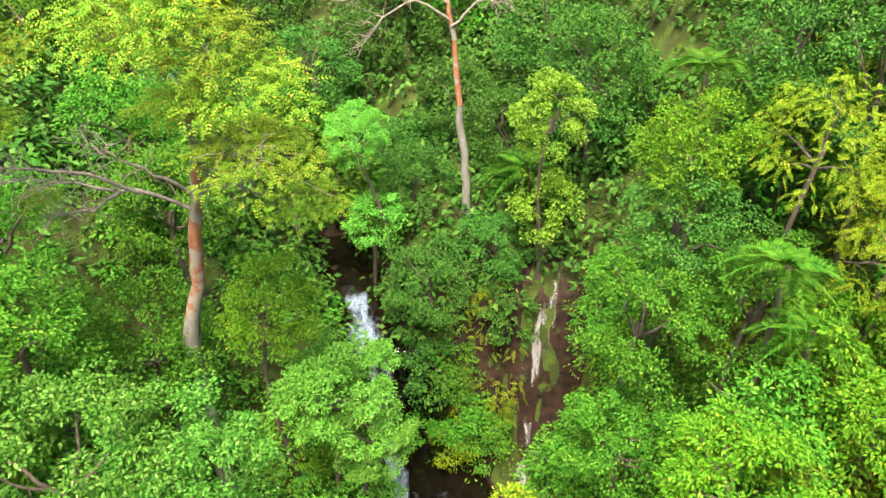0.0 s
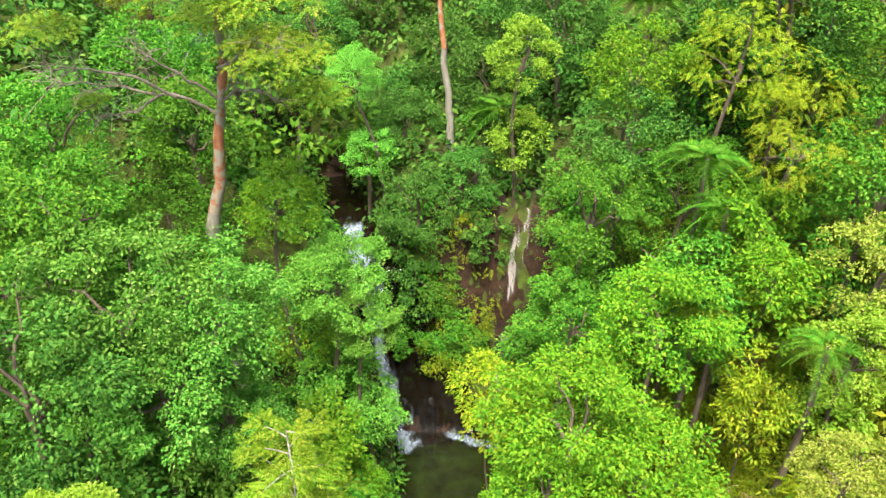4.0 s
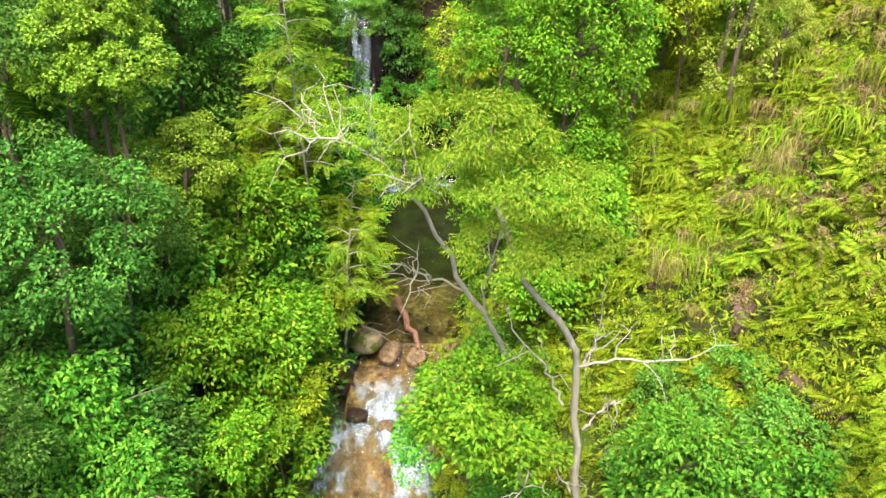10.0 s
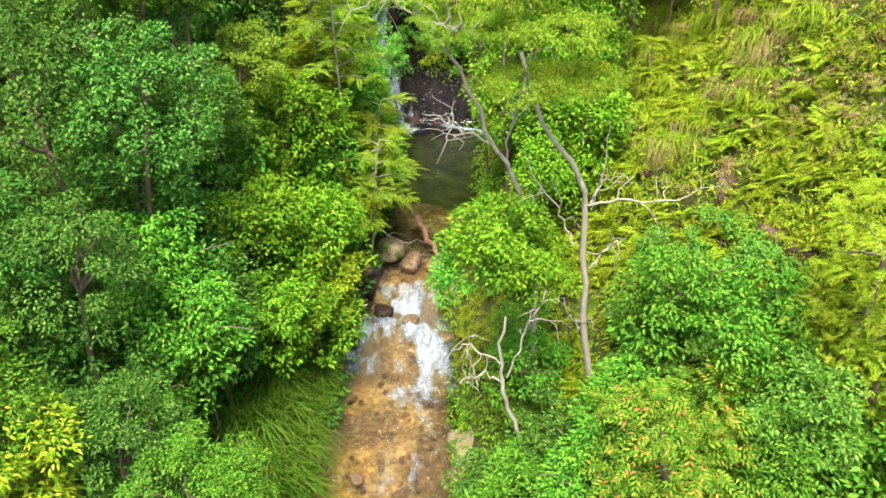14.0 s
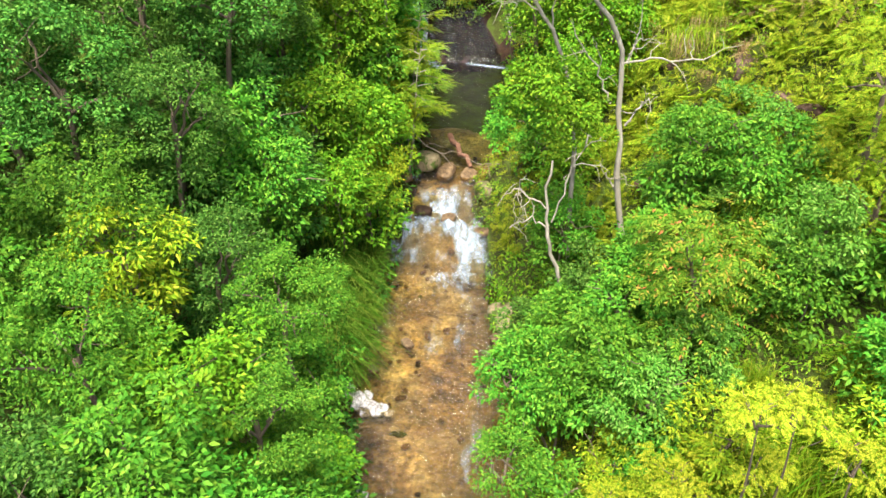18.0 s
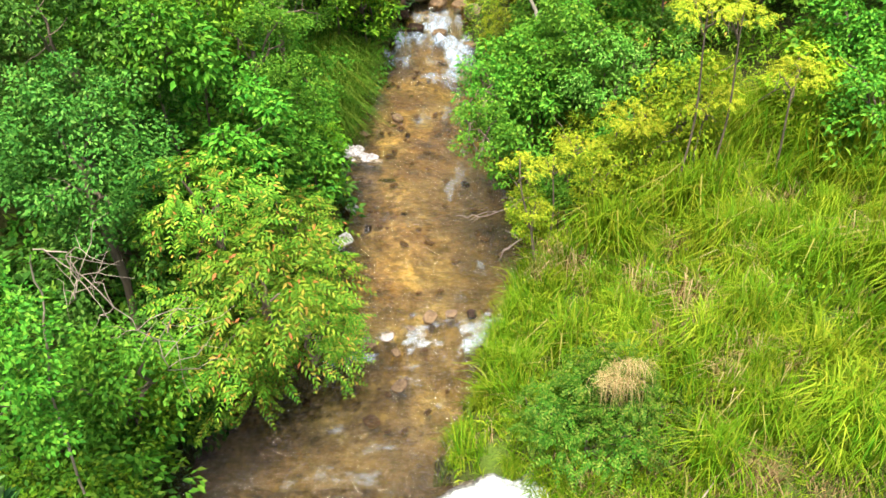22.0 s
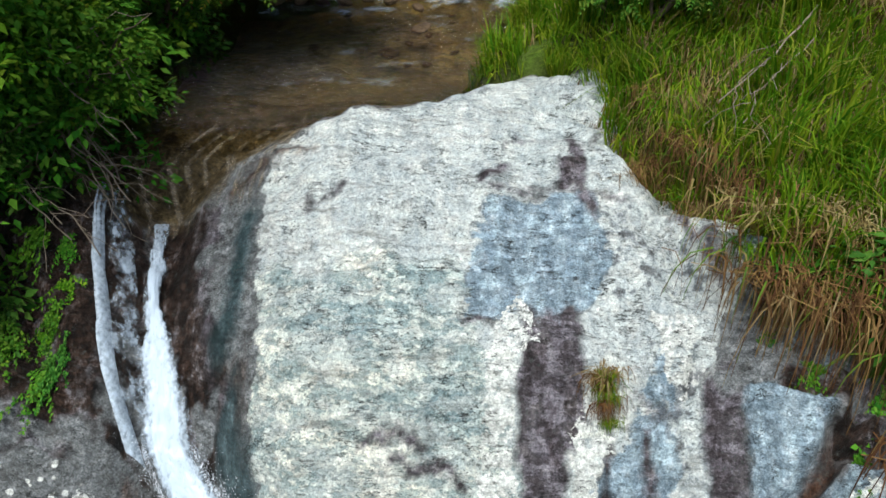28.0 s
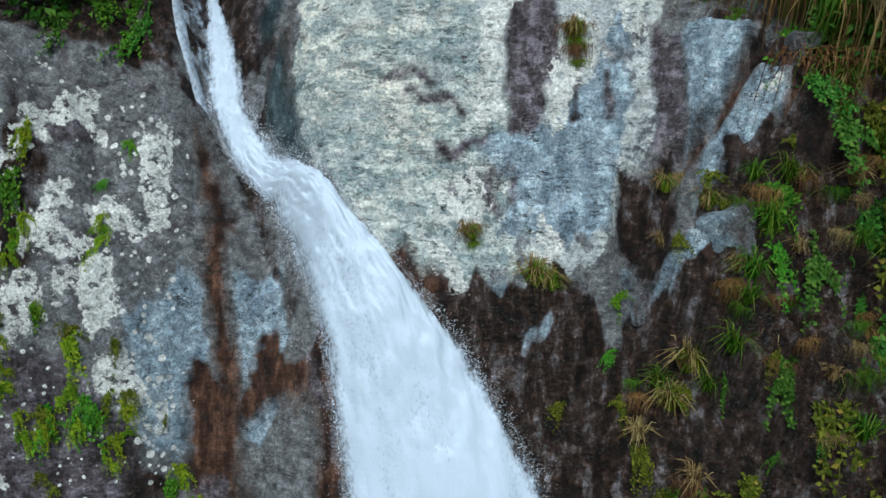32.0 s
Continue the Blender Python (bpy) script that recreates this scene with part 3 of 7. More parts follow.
    # hollow under the slab's corner
    z = z - 0.45 * smooth(0.55, 0.25, np.hypot((X - 1.5) * 1.1, (Y + 22.85) * 0.8) + 0.12 * n1)
    # the basin behind the lip
    back = Y - lip_line(X)
    z = z - 0.5 * smooth(-0.15, 0.9, back) * smooth(0.6, -0.2, X) - 0.6 * smooth(-0.1, 0.4, X - slab_edge(Y)) * smooth(-20.2, -19.4, Y)
    return z - 0.5 * smooth(-16.6, -16.2, Y)


CHANNEL = ((-4.4, -18), (-4.6, -19), (-4.5, -20), (-4.2, -21), (-3.75, -22), (-3.0, -23.4), (-2.2, -25))


def cliff_masks(X, Y):
    """Soft-edged maps: bleached slab, slate-blue wash, thick lichen, seeps with painted shade, rust, algae, silt and
    lichen dots. Half marks an edge.
    """
    p = np.stack([X.ravel(), Y.ravel()], 1)
    big = fractal(p, 0.8, 3, 71).reshape(X.shape)
    mid = fractal(p, 2.2, 4, 85).reshape(X.shape)

    def soft(*ds, wide=0.3):
        return np.clip(0.5 + np.maximum.reduce(ds) / wide, 0, 1)
    X0, Y0 = X, Y
    X = X + 0.06 * mid + 0.035 * fractal(p, 6.0, 3, 87).reshape(X.shape)
    Y = Y + 0.1 * fractal(p, 2.2, 4, 88).reshape(X.shape) + 0.05 * fractal(p, 6.0, 3, 89).reshape(X.shape)
    slab = inside(X, Y, ((-2.6, -18.2), (-3.25, -18.7), (-3.2, -20.0), (-3.05, -21.2), (-3.1, -21.5), (-2.6, -22.5), (-1.6, -23.4), (0.3, -23.5), (1.2, -22.95), (1.6, -22.3), (1.62, -21.3), (1.9, -20.8), (2.3, -20.0), (2.0, -18.8), (1.3, -17.2), (0.0, -16.6), (-1.2, -17.5)))
    slate = np.maximum.reduce([inside(X, Y, q) for q in (
        ((-0.53, -19.3), (0.64, -19.2), (0.8, -19.7), (0.9, -20.1), (0.58, -20.6), (0.39, -20.7), (-0.89, -20.8), (-0.8, -20.2)), ((0.27, -22.0), (0.46, -21.9), (0.75, -21.6), (1.23, -21.4), (1.4, -21.8), (1.25, -22.4), (1.13, -22.9), (0.47, -23.05), (-0.4, -23.05), (-0.19, -22.7), (-0.6, -22.3), (-0.26, -22.1)),
        ((1.0, -21.4), (1.25, -20.9), (1.4, -21.5)), FACE_A, FACE_B, FACE_C, FACE_D, ((-5.15, -23.8), (-4.45, -23.0), (-4.25, -23.5), (-4.3, -24.2), (-4.98, -24.5), (-5.05, -24.1)), ((-3.9, -22.9), (-3.3, -22.6), (-3.1, -23.9), (-3.8, -24.2)), ((-0.9, -23.5), (0.4, -23.4), (0.5, -23.7), (-0.5, -23.9)))])
    faint = np.maximum(inside(X, Y, ((0.6, -19.2), (1.2, -19.5), (1.9, -20.0), (1.85, -20.6), (1.2, -20.5), (0.7, -20.5))), inside(X, Y, ((1.1, -21.0), (1.6, -20.9), (1.6, -22.3), (1.2, -22.9), (-0.6, -23.6), (0.2, -22.3), (1.0, -22.0))))
    slate = np.maximum(slate, np.minimum(faint, 0.0))
    # besides real seeps, shade is painted into the hollow and the rifts
    seep_shade = np.maximum.reduce([inside(X, Y, q) for q in (
        ((-0.2, -20.7), (0.1, -20.55), (0.42, -20.65), (0.4, -21.4), (0.15, -22.1), (-0.22, -22.1), (-0.25, -21.3)), ((0.36, -18.7), (0.6, -18.75), (0.55, -19.15), (0.3, -19.2)), ((1.6, -21.2), (1.98, -21.4), (2.0, -22.5), (1.62, -22.45)),
        ((1.2, -22.5), (1.9, -22.45), (1.95, -23.2), (1.25, -22.95)), ((-6.2, -22.15), (-5.6, -22.05), (-5.75, -22.5), (-6.2, -22.5)), ((-5.6, -21.4), (-5.4, -21.42), (-5.5, -21.55)), ((-6.8, -23.65), (-6.07, -23.8), (-6.15, -23.9), (-6.38, -24.15), (-6.8, -24.2)), ((-6.8, -24.4), (-6.1, -24.2), (-5.51, -24.35), (-5.5, -24.5), (-5.02, -24.45), (-4.93, -24.7), (-4.29, -24.45), (-4.0, -24.6), (-4.0, -26.0), (-6.8, -26.0)), ((-5.87, -23.5), (-5.45, -23.3), (-5.5, -23.5), (-5.79, -23.6)))]
        + [along(X, Y, q, 0.025) for q in (RIFT_A, RIFT_B, RIFT_C)] + [along(X, Y, q, w) for q, w in ((((0.62, -21.45), (0.66, -22.0)), 0.05), (((1.08, -21.6), (1.1, -22.1)), 0.05), (((0.5, -19.1), (0.66, -19.5)), 0.06), (((-0.8, -20.8), (-0.5, -20.75)), 0.05), (((-1.84, -21.7), (-1.55, -21.6), (-1.24, -21.6)), 0.05), (((-1.54, -21.83), (-1.14, -21.72), (-0.93, -21.8), (-0.76, -21.93)), 0.04), (((-1.09, -22.32), (-0.79, -22.3), (-0.45, -22.22)), 0.06), (((-0.98, -22.6), (-0.45, -22.5), (-0.15, -22.52), (-0.18, -22.7)), 0.04), (((-0.53, -19.2), (0.3, -19.2), (1.03, -19.3)), 0.02), (((0.56, -18.4), (0.53, -19.1)), 0.08), (((-0.36, -18.55), (0.59, -18.45), (1.2, -18.1)), 0.02), (((0.96, -21.4), (1.33, -21.5), (1.6, -21.1), (1.87, -21.1)), 0.02), (((1.58, -19.6), (1.82, -20.0), (1.91, -20.3)), 0.05), (((-2.61, -19.4), (-2.25, -19.3)), 0.03), (((-0.5, -22.55), (-0.35, -22.8)), 0.07), (((-0.6, -19.1), (-0.3, -18.95)), 0.06))])
    pits = fractal(p, 1.5, 3, 99).reshape(X.shape) - 0.62
    seep_shade = np.maximum(seep_shade, np.where((X0 < -5.0) | (X0 > 2.0), 0.3 * pits, -1))
    bank = along(X, Y, CHANNEL, 0.8)
    seep_shade = np.maximum(seep_shade, np.minimum(bank - 0.75 * smooth(-21.0, -22.2, Y), 0.14 + 0.3 * mid))
    # right of the slab, overhang shade is painted in as dark rock
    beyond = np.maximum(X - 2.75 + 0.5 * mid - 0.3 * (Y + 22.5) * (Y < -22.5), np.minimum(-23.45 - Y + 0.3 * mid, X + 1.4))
    seep_shade = np.maximum(seep_shade, np.minimum(beyond, 0.32 + 0.3 * big + 0.15 * mid))
    thick = np.maximum.reduce([inside(X, Y, q) for q in (
        ((-0.45, -20.65), (-0.2, -20.55), (0.02, -20.75), (-0.2, -20.95), (-0.3, -21.4), (-0.25, -22.1), (-0.6, -22.0), (-0.55, -21.2)), ((0.22, -21.5), (0.5, -21.3), (0.66, -21.6), (0.5, -22.15), (0.3, -22.1)), ((-1.1, -22.6), (-0.6, -22.45), (-0.35, -22.7), (-0.75, -22.95), (-1.3, -22.9)),
        ((-1.4, -23.0), (-0.9, -23.1), (-0.7, -23.5), (-1.0, -23.5)), ((1.2, -20.6), (1.6, -20.7), (1.55, -21.4), (1.3, -21.35)),
        ((-6.15, -23.1), (-5.81, -22.9), (-5.79, -23.0), (-5.91, -23.4), (-6.11, -23.4)), ((-5.6, -23.5), (-5.39, -23.3), (-5.31, -23.2), (-5.2, -23.6), (-5.2, -23.85), (-5.55, -23.95)), ((-5.48, -24.3), (-5.27, -24.0), (-5.08, -23.9), (-5.01, -24.2), (-5.06, -24.45), (-5.41, -24.5)),
        ((-5.9, -23.95), (-5.66, -23.65), (-5.6, -23.9)), ((-6.6, -24.2), (-6.15, -23.95), (-6.28, -24.15), (-6.6, -24.35)), ((2.75, -22.45), (2.95, -22.4), (2.85, -22.6)), ((0.2, -22.95), (0.5, -23.0), (0.4, -23.35), (0.1, -23.2)))])
    crusts = fractal(p, 2.1, 4, 91).reshape(X.shape) + 0.35 * big - 0.5 + 0.3 * smooth(-4.9, -5.7, X0 - 0.25 * (Y0 + 23)) - 0.12 + 0.08 * smooth(-21.5, -23.0, Y0)
    thick = np.maximum(thick, np.where(X0 < -4.7, np.minimum(0.3 * crusts, -21.9 - Y0), -1))
    seep_shade = np.maximum(seep_shade, np.minimum(np.minimum(-4.75 - X, Y + 21.5), 0.3 + 0.3 * mid))
    rust = np.maximum.reduce([along(X, Y, q, w) for q, w in ((((-4.35, -21.85), (-4.3, -22.3)), 0.12), (((-4.2, -22.1), (-4.15, -22.5), (-4.22, -23.0), (-4.05, -23.5), (-3.97, -24.0), (-4.05, -24.5)), 0.13), (((3.0, -21.9), (2.6, -22.15), (2.1, -22.45)), 0.1), (((3.2, -22.0), (3.0, -23.2)), 0.16), (((-3.7, -18.9), (-2.7, -18.65)), 0.06), (((-1.6, -23.3), (-0.9, -23.6)), 0.15), (((-3.3, -21.0), (-3.25, -21.2)), 0.1))])
    rust = np.maximum(rust, np.minimum(np.minimum(-23.6 - Y + 0.4 * mid, np.minimum(X + 4.5, -2.4 - X)), 0.02 + 0.35 * big))
    algae = np.maximum(inside(X, Y, ((-3.3, -20.9), (-3.6, -21.2), (-3.5, -21.6), (-2.9, -22.4), (-2.65, -22.5), (-3.1, -21.6))), along(X, Y, ((-3.4, -19.4), (-3.5, -20.6)), 0.12))
    under = (Y - lip_line(X)) * smooth(0.6, 0.2, X) - 0.3 * smooth(0.2, 0.6, X)
    pale = np.minimum(slab, -slate + 0.02) * 0.8 - 0.2 * np.maximum(under, 0)
    return {"pale": soft(pale), "slate": soft(slate), "thick": soft(thick), "wet": soft(np.minimum(seep_shade, -under + 0.1)), "rust": soft(rust), "algae": soft(algae), "silt_depth": np.clip(0.5 + under / 0.9 - 0.3 * smooth(-2.0, -1.0, X0), 0, 1),
            "shaded_damp": soft(np.maximum.reduce([beyond, 0.3 * pits, np.minimum(-4.75 - X, Y + 21.5), inside(X, Y, ((1.2, -22.5), (1.9, -22.45), (1.95, -23.2), (1.25, -22.95))), np.minimum(bank - 0.2, -2.9 - X)])), "worn": smooth(0.5, -0.5, X0 + 0.5 * big) * smooth(-19.6, -20.8, Y0 + 0.4 * mid), "dots": smooth(-4.2, -4.9, X0) * smooth(-21.5, -22.0, Y0) * (0.5 + 0.5 * smooth(-0.2, 0.4, big))}


def cliff_material():
    """Gneiss: foliated grey rock, a bleached slab, slate-blue washes, lichen, seeps, painted shade and rust."""
    m, nt, bs = material("gneiss")
    here = nt.nodes.new("ShaderNodeTexCoord").outputs["Object"]

    def att(name):
        a = nt.nodes.new("ShaderNodeAttribute")
        a.attribute_name = name
        return a.outputs["Fac"]

    def maths(how, a, b, c=None):
        n = node(nt, "ShaderNodeMath")
        n.operation = how
        for k, v in enumerate((a, b, c)):
            if isinstance(v, (int, float)):
                n.inputs[k].default_value = v
            elif v is not None:
                nt.links.new(v, n.inputs[k])
        return n.outputs[0]

    def span(v, lo, hi, a=0.0, b=1.0):
        mr = node(nt, "ShaderNodeMapRange")
        for k, q in ((1, lo), (2, hi), (3, a), (4, b)):
            mr.inputs[k].default_value = q
        nt.links.new(v, mr.inputs[0])
        return mr.outputs[0]
    grain = noise_tex(nt, 22, 6, 0.7, vec=here)
    speck = noise_tex(nt, 52, 4, 0.7, vec=here)
    broad = noise_tex(nt, 0.9, 4, 0.6, vec=here)
    mottle = noise_tex(nt, 6.5, 10, 0.78, vec=here)
    ragged = noise_tex(nt, 5.0, 9, 0.68, vec=here)
    streak = noise_tex(nt, 3.2, 8, 0.68, vec=here, stretch=(1.9, 0.55, 0.55))
    fol = noise_tex(nt, 3.2, 6, 0.62, vec=here, stretch=(0.6, 2.1, 2.1))
    line = maths("MULTIPLY", span(maths("ABSOLUTE", maths("SUBTRACT", fol, 0.5), 0.0), 0.017, 0.005), maths("MULTIPLY", span(ragged, 0.5, 0.58), span(broad, 0.56, 0.46)))
    thin = noise_tex(nt, 3.4, 7, 0.6, vec=here, stretch=(0.5, 2.6, 2.6))
    # round lichen dots, each on a cell of its own
    vor = node(nt, "ShaderNodeTexVoronoi", Scale=8.0)
    nt.links.new(here, vor.inputs["Vector"])
    sep = nt.nodes.new("ShaderNodeSeparateColor")
    nt.links.new(vor.outputs["Color"], sep.inputs[0])
    size = maths("MULTIPLY", maths("MULTIPLY_ADD", sep.outputs[0], 1.0, maths("MULTIPLY_ADD", ragged, 2.4, -1.18)), att("dots"))
    dot = maths("MULTIPLY", span(maths("SUBTRACT", maths("MULTIPLY", size, 0.55), vor.outputs["Distance"]), -0.02, 0.03), span(att("dots"), 0.1, 0.4))

    def crisp(name, amount=0.9, width=0.05):
        return span(maths("MULTIPLY_ADD", ragged, amount, att(name)), 0.5 + amount * 0.5 - width, 0.5 + amount * 0.5 + width)
    base = ramp(nt, mottle, [(0.34, (0.08, 0.076, 0.07)), (0.43, (0.17, 0.175, 0.17)), (0.54, (0.26, 0.275, 0.275)), (0.66, (0.4, 0.41, 0.4))])
    slate = ramp(nt, mottle, [(0.34, (0.16, 0.215, 0.25)), (0.43, (0.29, 0.385, 0.44)), (0.54, (0.4, 0.51, 0.575)), (0.66, (0.57, 0.66, 0.7))])
    slate = mix_col(nt, 0.8, slate, ramp(nt, streak, [(0.36, (0.72, 0.76, 0.8)), (0.5, (1.0, 1.0, 1.0)), (0.62, (1.4, 1.36, 1.3))]), "MULTIPLY")
    col = mix_col(nt, crisp("slate", 1.0, 0.12), base, slate)
    clean = maths("ADD", mottle, maths("MULTIPLY_ADD", broad, 0.4, -0.175))
    pale = ramp(nt, clean, [(0.33, (0.16, 0.18, 0.16)), (0.41, (0.43, 0.49, 0.465)), (0.48, (0.6, 0.66, 0.63)), (0.56, (0.71, 0.74, 0.69)), (0.66, (0.8, 0.79, 0.72))])
    pale = mix_col(nt, 0.8, pale, ramp(nt, broad, [(0.36, (0.72, 0.8, 0.84)), (0.6, (1.1, 1.08, 1.02))]), "MULTIPLY")
    chips = span(noise_tex(nt, 5.5, 13, 0.74, vec=here, stretch=(0.8, 1.3, 1.3)), 0.485, 0.515)
    flakes = span(noise_tex(nt, 2.1, 13, 0.7, vec=here, stretch=(0.7, 1.5, 1.5)), 0.5, 0.53)
    pale = mix_col(nt, 1.0, pale, mix_col(nt, chips, (0.6, 0.68, 0.7), (1.16, 1.16, 1.12)), "MULTIPLY")
    pale = mix_col(nt, maths("MULTIPLY", flakes, 0.35), pale, (0.8, 0.82, 0.76))
    smoothed = ramp(nt, clean, [(0.3, (0.5, 0.56, 0.55)), (0.42, (0.63, 0.69, 0.67)), (0.56, (0.73, 0.77, 0.73)), (0.7, (0.8, 0.8, 0.74))])
    smoothed = mix_col(nt, 0.5, smoothed, ramp(nt, streak, [(0.38, (0.82, 0.86, 0.9)), (0.62, (1.08, 1.07, 1.04))]), "MULTIPLY")
    worn = span(maths("MULTIPLY_ADD", ragged, 1.2, att("worn")), 0.95, 1.25, 0.12, 1.0)
    pale = mix_col(nt, worn, smoothed, pale)
    col = mix_col(nt, 1.0, col, mix_col(nt, chips, (0.78, 0.78, 0.78), (1.12, 1.12, 1.12)), "MULTIPLY")
    col = mix_col(nt, crisp("pale", 1.2, 0.05), col, pale)
    col = mix_col(nt, crisp("rust", 0.9, 0.3), col, ramp(nt, streak, [(0.36, (0.016, 0.008, 0.005)), (0.5, (0.07, 0.032, 0.017)), (0.64, (0.19, 0.1, 0.06))]))
    # darkest tone: damp brown rock with overhang shade put into its colour
    damp_shade = ramp(nt, maths("MULTIPLY_ADD", maths("SUBTRACT", mottle, 0.5), 0.6, streak), [(0.36, (0.006, 0.0045, 0.0035)), (0.45, (0.024, 0.013, 0.008)), (0.53, (0.05, 0.03, 0.02)), (0.59, (0.1, 0.08, 0.072)), (0.66, (0.19, 0.18, 0.185))])
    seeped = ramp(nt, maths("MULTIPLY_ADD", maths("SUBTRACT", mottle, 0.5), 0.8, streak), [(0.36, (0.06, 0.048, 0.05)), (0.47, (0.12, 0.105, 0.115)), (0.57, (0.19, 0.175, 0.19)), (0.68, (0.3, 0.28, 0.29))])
    damp_shade = mix_col(nt, crisp("shaded_damp", 0.8, 0.2), seeped, damp_shade)
    damp_shade = mix_col(nt, 1.0, damp_shade, mix_col(nt, chips, (0.62, 0.6, 0.58), (1.3, 1.3, 1.32)), "MULTIPLY")
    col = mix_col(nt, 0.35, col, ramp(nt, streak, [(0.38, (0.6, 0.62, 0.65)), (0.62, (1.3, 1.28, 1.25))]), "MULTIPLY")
    col = mix_col(nt, crisp("wet", 0.6, 0.13), col, damp_shade)
    col = mix_col(nt, crisp("algae", 0.8, 0.25), col, ramp(nt, streak, [(0.35, (0.022, 0.045, 0.045)), (0.5, (0.05, 0.08, 0.085)), (0.66, (0.14, 0.2, 0.21))]))
    crust = ramp(nt, grain, [(0.32, (0.72, 0.75, 0.68)), (0.5, (0.9, 0.92, 0.84)), (0.68, (1.0, 1.0, 0.94))])
    col = mix_col(nt, maths("MULTIPLY", crisp("thick", 1.6, 0.03), span(noise_tex(nt, 7.0, 8, 0.7, vec=here), 0.43, 0.46)), col, crust)
    col = mix_col(nt, dot, col, (0.95, 0.97, 0.9))
    wash = ramp(nt, mottle, [(0.36, (0.04, 0.027, 0.01)), (0.48, (0.11, 0.078, 0.03)), (0.62, (0.24, 0.18, 0.09))])
    col = mix_col(nt, crisp("silt_depth", 0.6, 0.2), col, wash)
    col = mix_col(nt, line, col, (0.03, 0.03, 0.028))
    seam = maths("MULTIPLY", span(maths("ABSOLUTE", maths("SUBTRACT", thin, 0.5), 0.0), 0.012, 0.004), maths("MULTIPLY", span(noise_tex(nt, 2.6, 6, 0.6, vec=here), 0.52, 0.58), span(ragged, 0.44, 0.52)))
    col = mix_col(nt, maths("MULTIPLY", seam, 0.85), col, (0.05, 0.047, 0.043))
    col = mix_col(nt, span(broad, 0.4, 0.6, 0.25, 0.75), col, ramp(nt, thin, [(0.34, (0.42, 0.4, 0.38)), (0.44, (0.92, 0.92, 0.93)), (0.56, (1.05, 1.05, 1.04)), (0.68, (1.3, 1.28, 1.22))]), "MULTIPLY")
    col = mix_col(nt, 0.7, col, ramp(nt, grain, [(0.3, (0.42, 0.42, 0.42)), (0.5, (0.97, 0.97, 0.97)), (0.7, (1.45, 1.45, 1.45))]), "MULTIPLY")
    pit = maths("MULTIPLY", span(noise_tex(nt, 26, 5, 0.7, vec=here, stretch=(0.8, 1.3, 1.3)), 0.575, 0.6), span(noise_tex(nt, 1.7, 5, 0.65, vec=here), 0.44, 0.56))
    col = mix_col(nt, maths("MULTIPLY", pit, 0.8), col, (0.085, 0.095, 0.085))
    col = mix_col(nt, 0.75, col, ramp(nt, speck, [(0.3, (0.5, 0.5, 0.5)), (0.7, (1.4, 1.4, 1.4))]), "MULTIPLY")
    nt.links.new(mix_col(nt, 1.0, col, (0.76, 0.76, 0.76), "MULTIPLY"), bs.inputs["Base Color"])
    nt.links.new(span(att("wet"), 0.3, 0.8, 0.8, 0.5), bs.inputs["Roughness"])
    bs.inputs["Specular IOR Level"].default_value = 0.2
    high = maths("SUBTRACT", maths("ADD", maths("MULTIPLY", grain, 0.35), maths("ADD", maths("MULTIPLY", mottle, 0.5), maths("ADD", maths("MULTIPLY", thin, 0.5), maths("MULTIPLY", chips, 0.1)))), maths("MULTIPLY", maths("MAXIMUM", line, seam), 0.4))
    bump(nt, bs, high, 0.8, 0.12)
    return m


GNEISS = cliff_material()
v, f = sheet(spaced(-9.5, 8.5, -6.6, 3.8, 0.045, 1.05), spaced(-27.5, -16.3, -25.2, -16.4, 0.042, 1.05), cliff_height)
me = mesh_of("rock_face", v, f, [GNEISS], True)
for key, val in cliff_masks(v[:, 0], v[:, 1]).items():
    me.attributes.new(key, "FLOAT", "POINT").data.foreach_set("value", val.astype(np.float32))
cliff = tagged(new("rock_face", me), "pale lichened gneiss slab with slate-blue washed bands, dark seeps and painted shade", "rock face", kind="structure")


# ---------------------------------------------------------------- plants
def crown_mesh(name, key, R=2.0, flat=1.05, clumps=66, per=165, L=0.108, W=0.058, cr=0.5, droop=0.25, seed=0, fill=0.55, low=-0.75, pinnate=0):
    """A crown of leafy clumps, uneven and open between the clumps. pinnate: pairs of leaflets on each leaf."""
    r = np.random.default_rng(seed)
    d = unit(r.normal(size=(clumps * 4, 3)))
    d = d[d[:, 2] > low][:clumps]
    lump = 1 + 0.3 * fractal(d, 1.6, 2, seed)
    c = d * (R * lump * r.uniform(fill, 1.0, len(d)) ** 0.6)[:, None] * [1, 1, flat]
    n = len(c) * per
    who = np.repeat(np.arange(len(c)), per)
    e = unit(r.normal(size=(n, 3)) + [0, 0, 0.5])
    size = r.uniform(0.6, 1.3, len(c))[who]
    P = c[who] + e * (cr * size * r.uniform(0.3, 1.0, n) ** 0.5)[:, None] * [1, 1, 0.6]
    A = unit(e * [1, 1, 0.4] + unit(c[who]) * [0.35, 0.35, 0] + r.normal(0, 0.55, (n, 3))) - np.array([0, 0, droop]) * r.uniform(0.2, 1.7, n)[:, None]
    N = e * 0.45 + [0, 0, 0.75] + r.normal(0, 0.4, (n, 3))
    k = r.uniform(0.65, 1.3, n)
    if pinnate:
        geo = sprays(P, A * [1, 1, 0.6], N * [0.6, 0.6, 1], L * 2.6 * k, pinnate, L * 0.75, W * 0.8, r)
    else:
        geo = leaves(P, A, N, L * k, W * k)
    return mesh_of(name, *geo, [LEAF[key]]), c


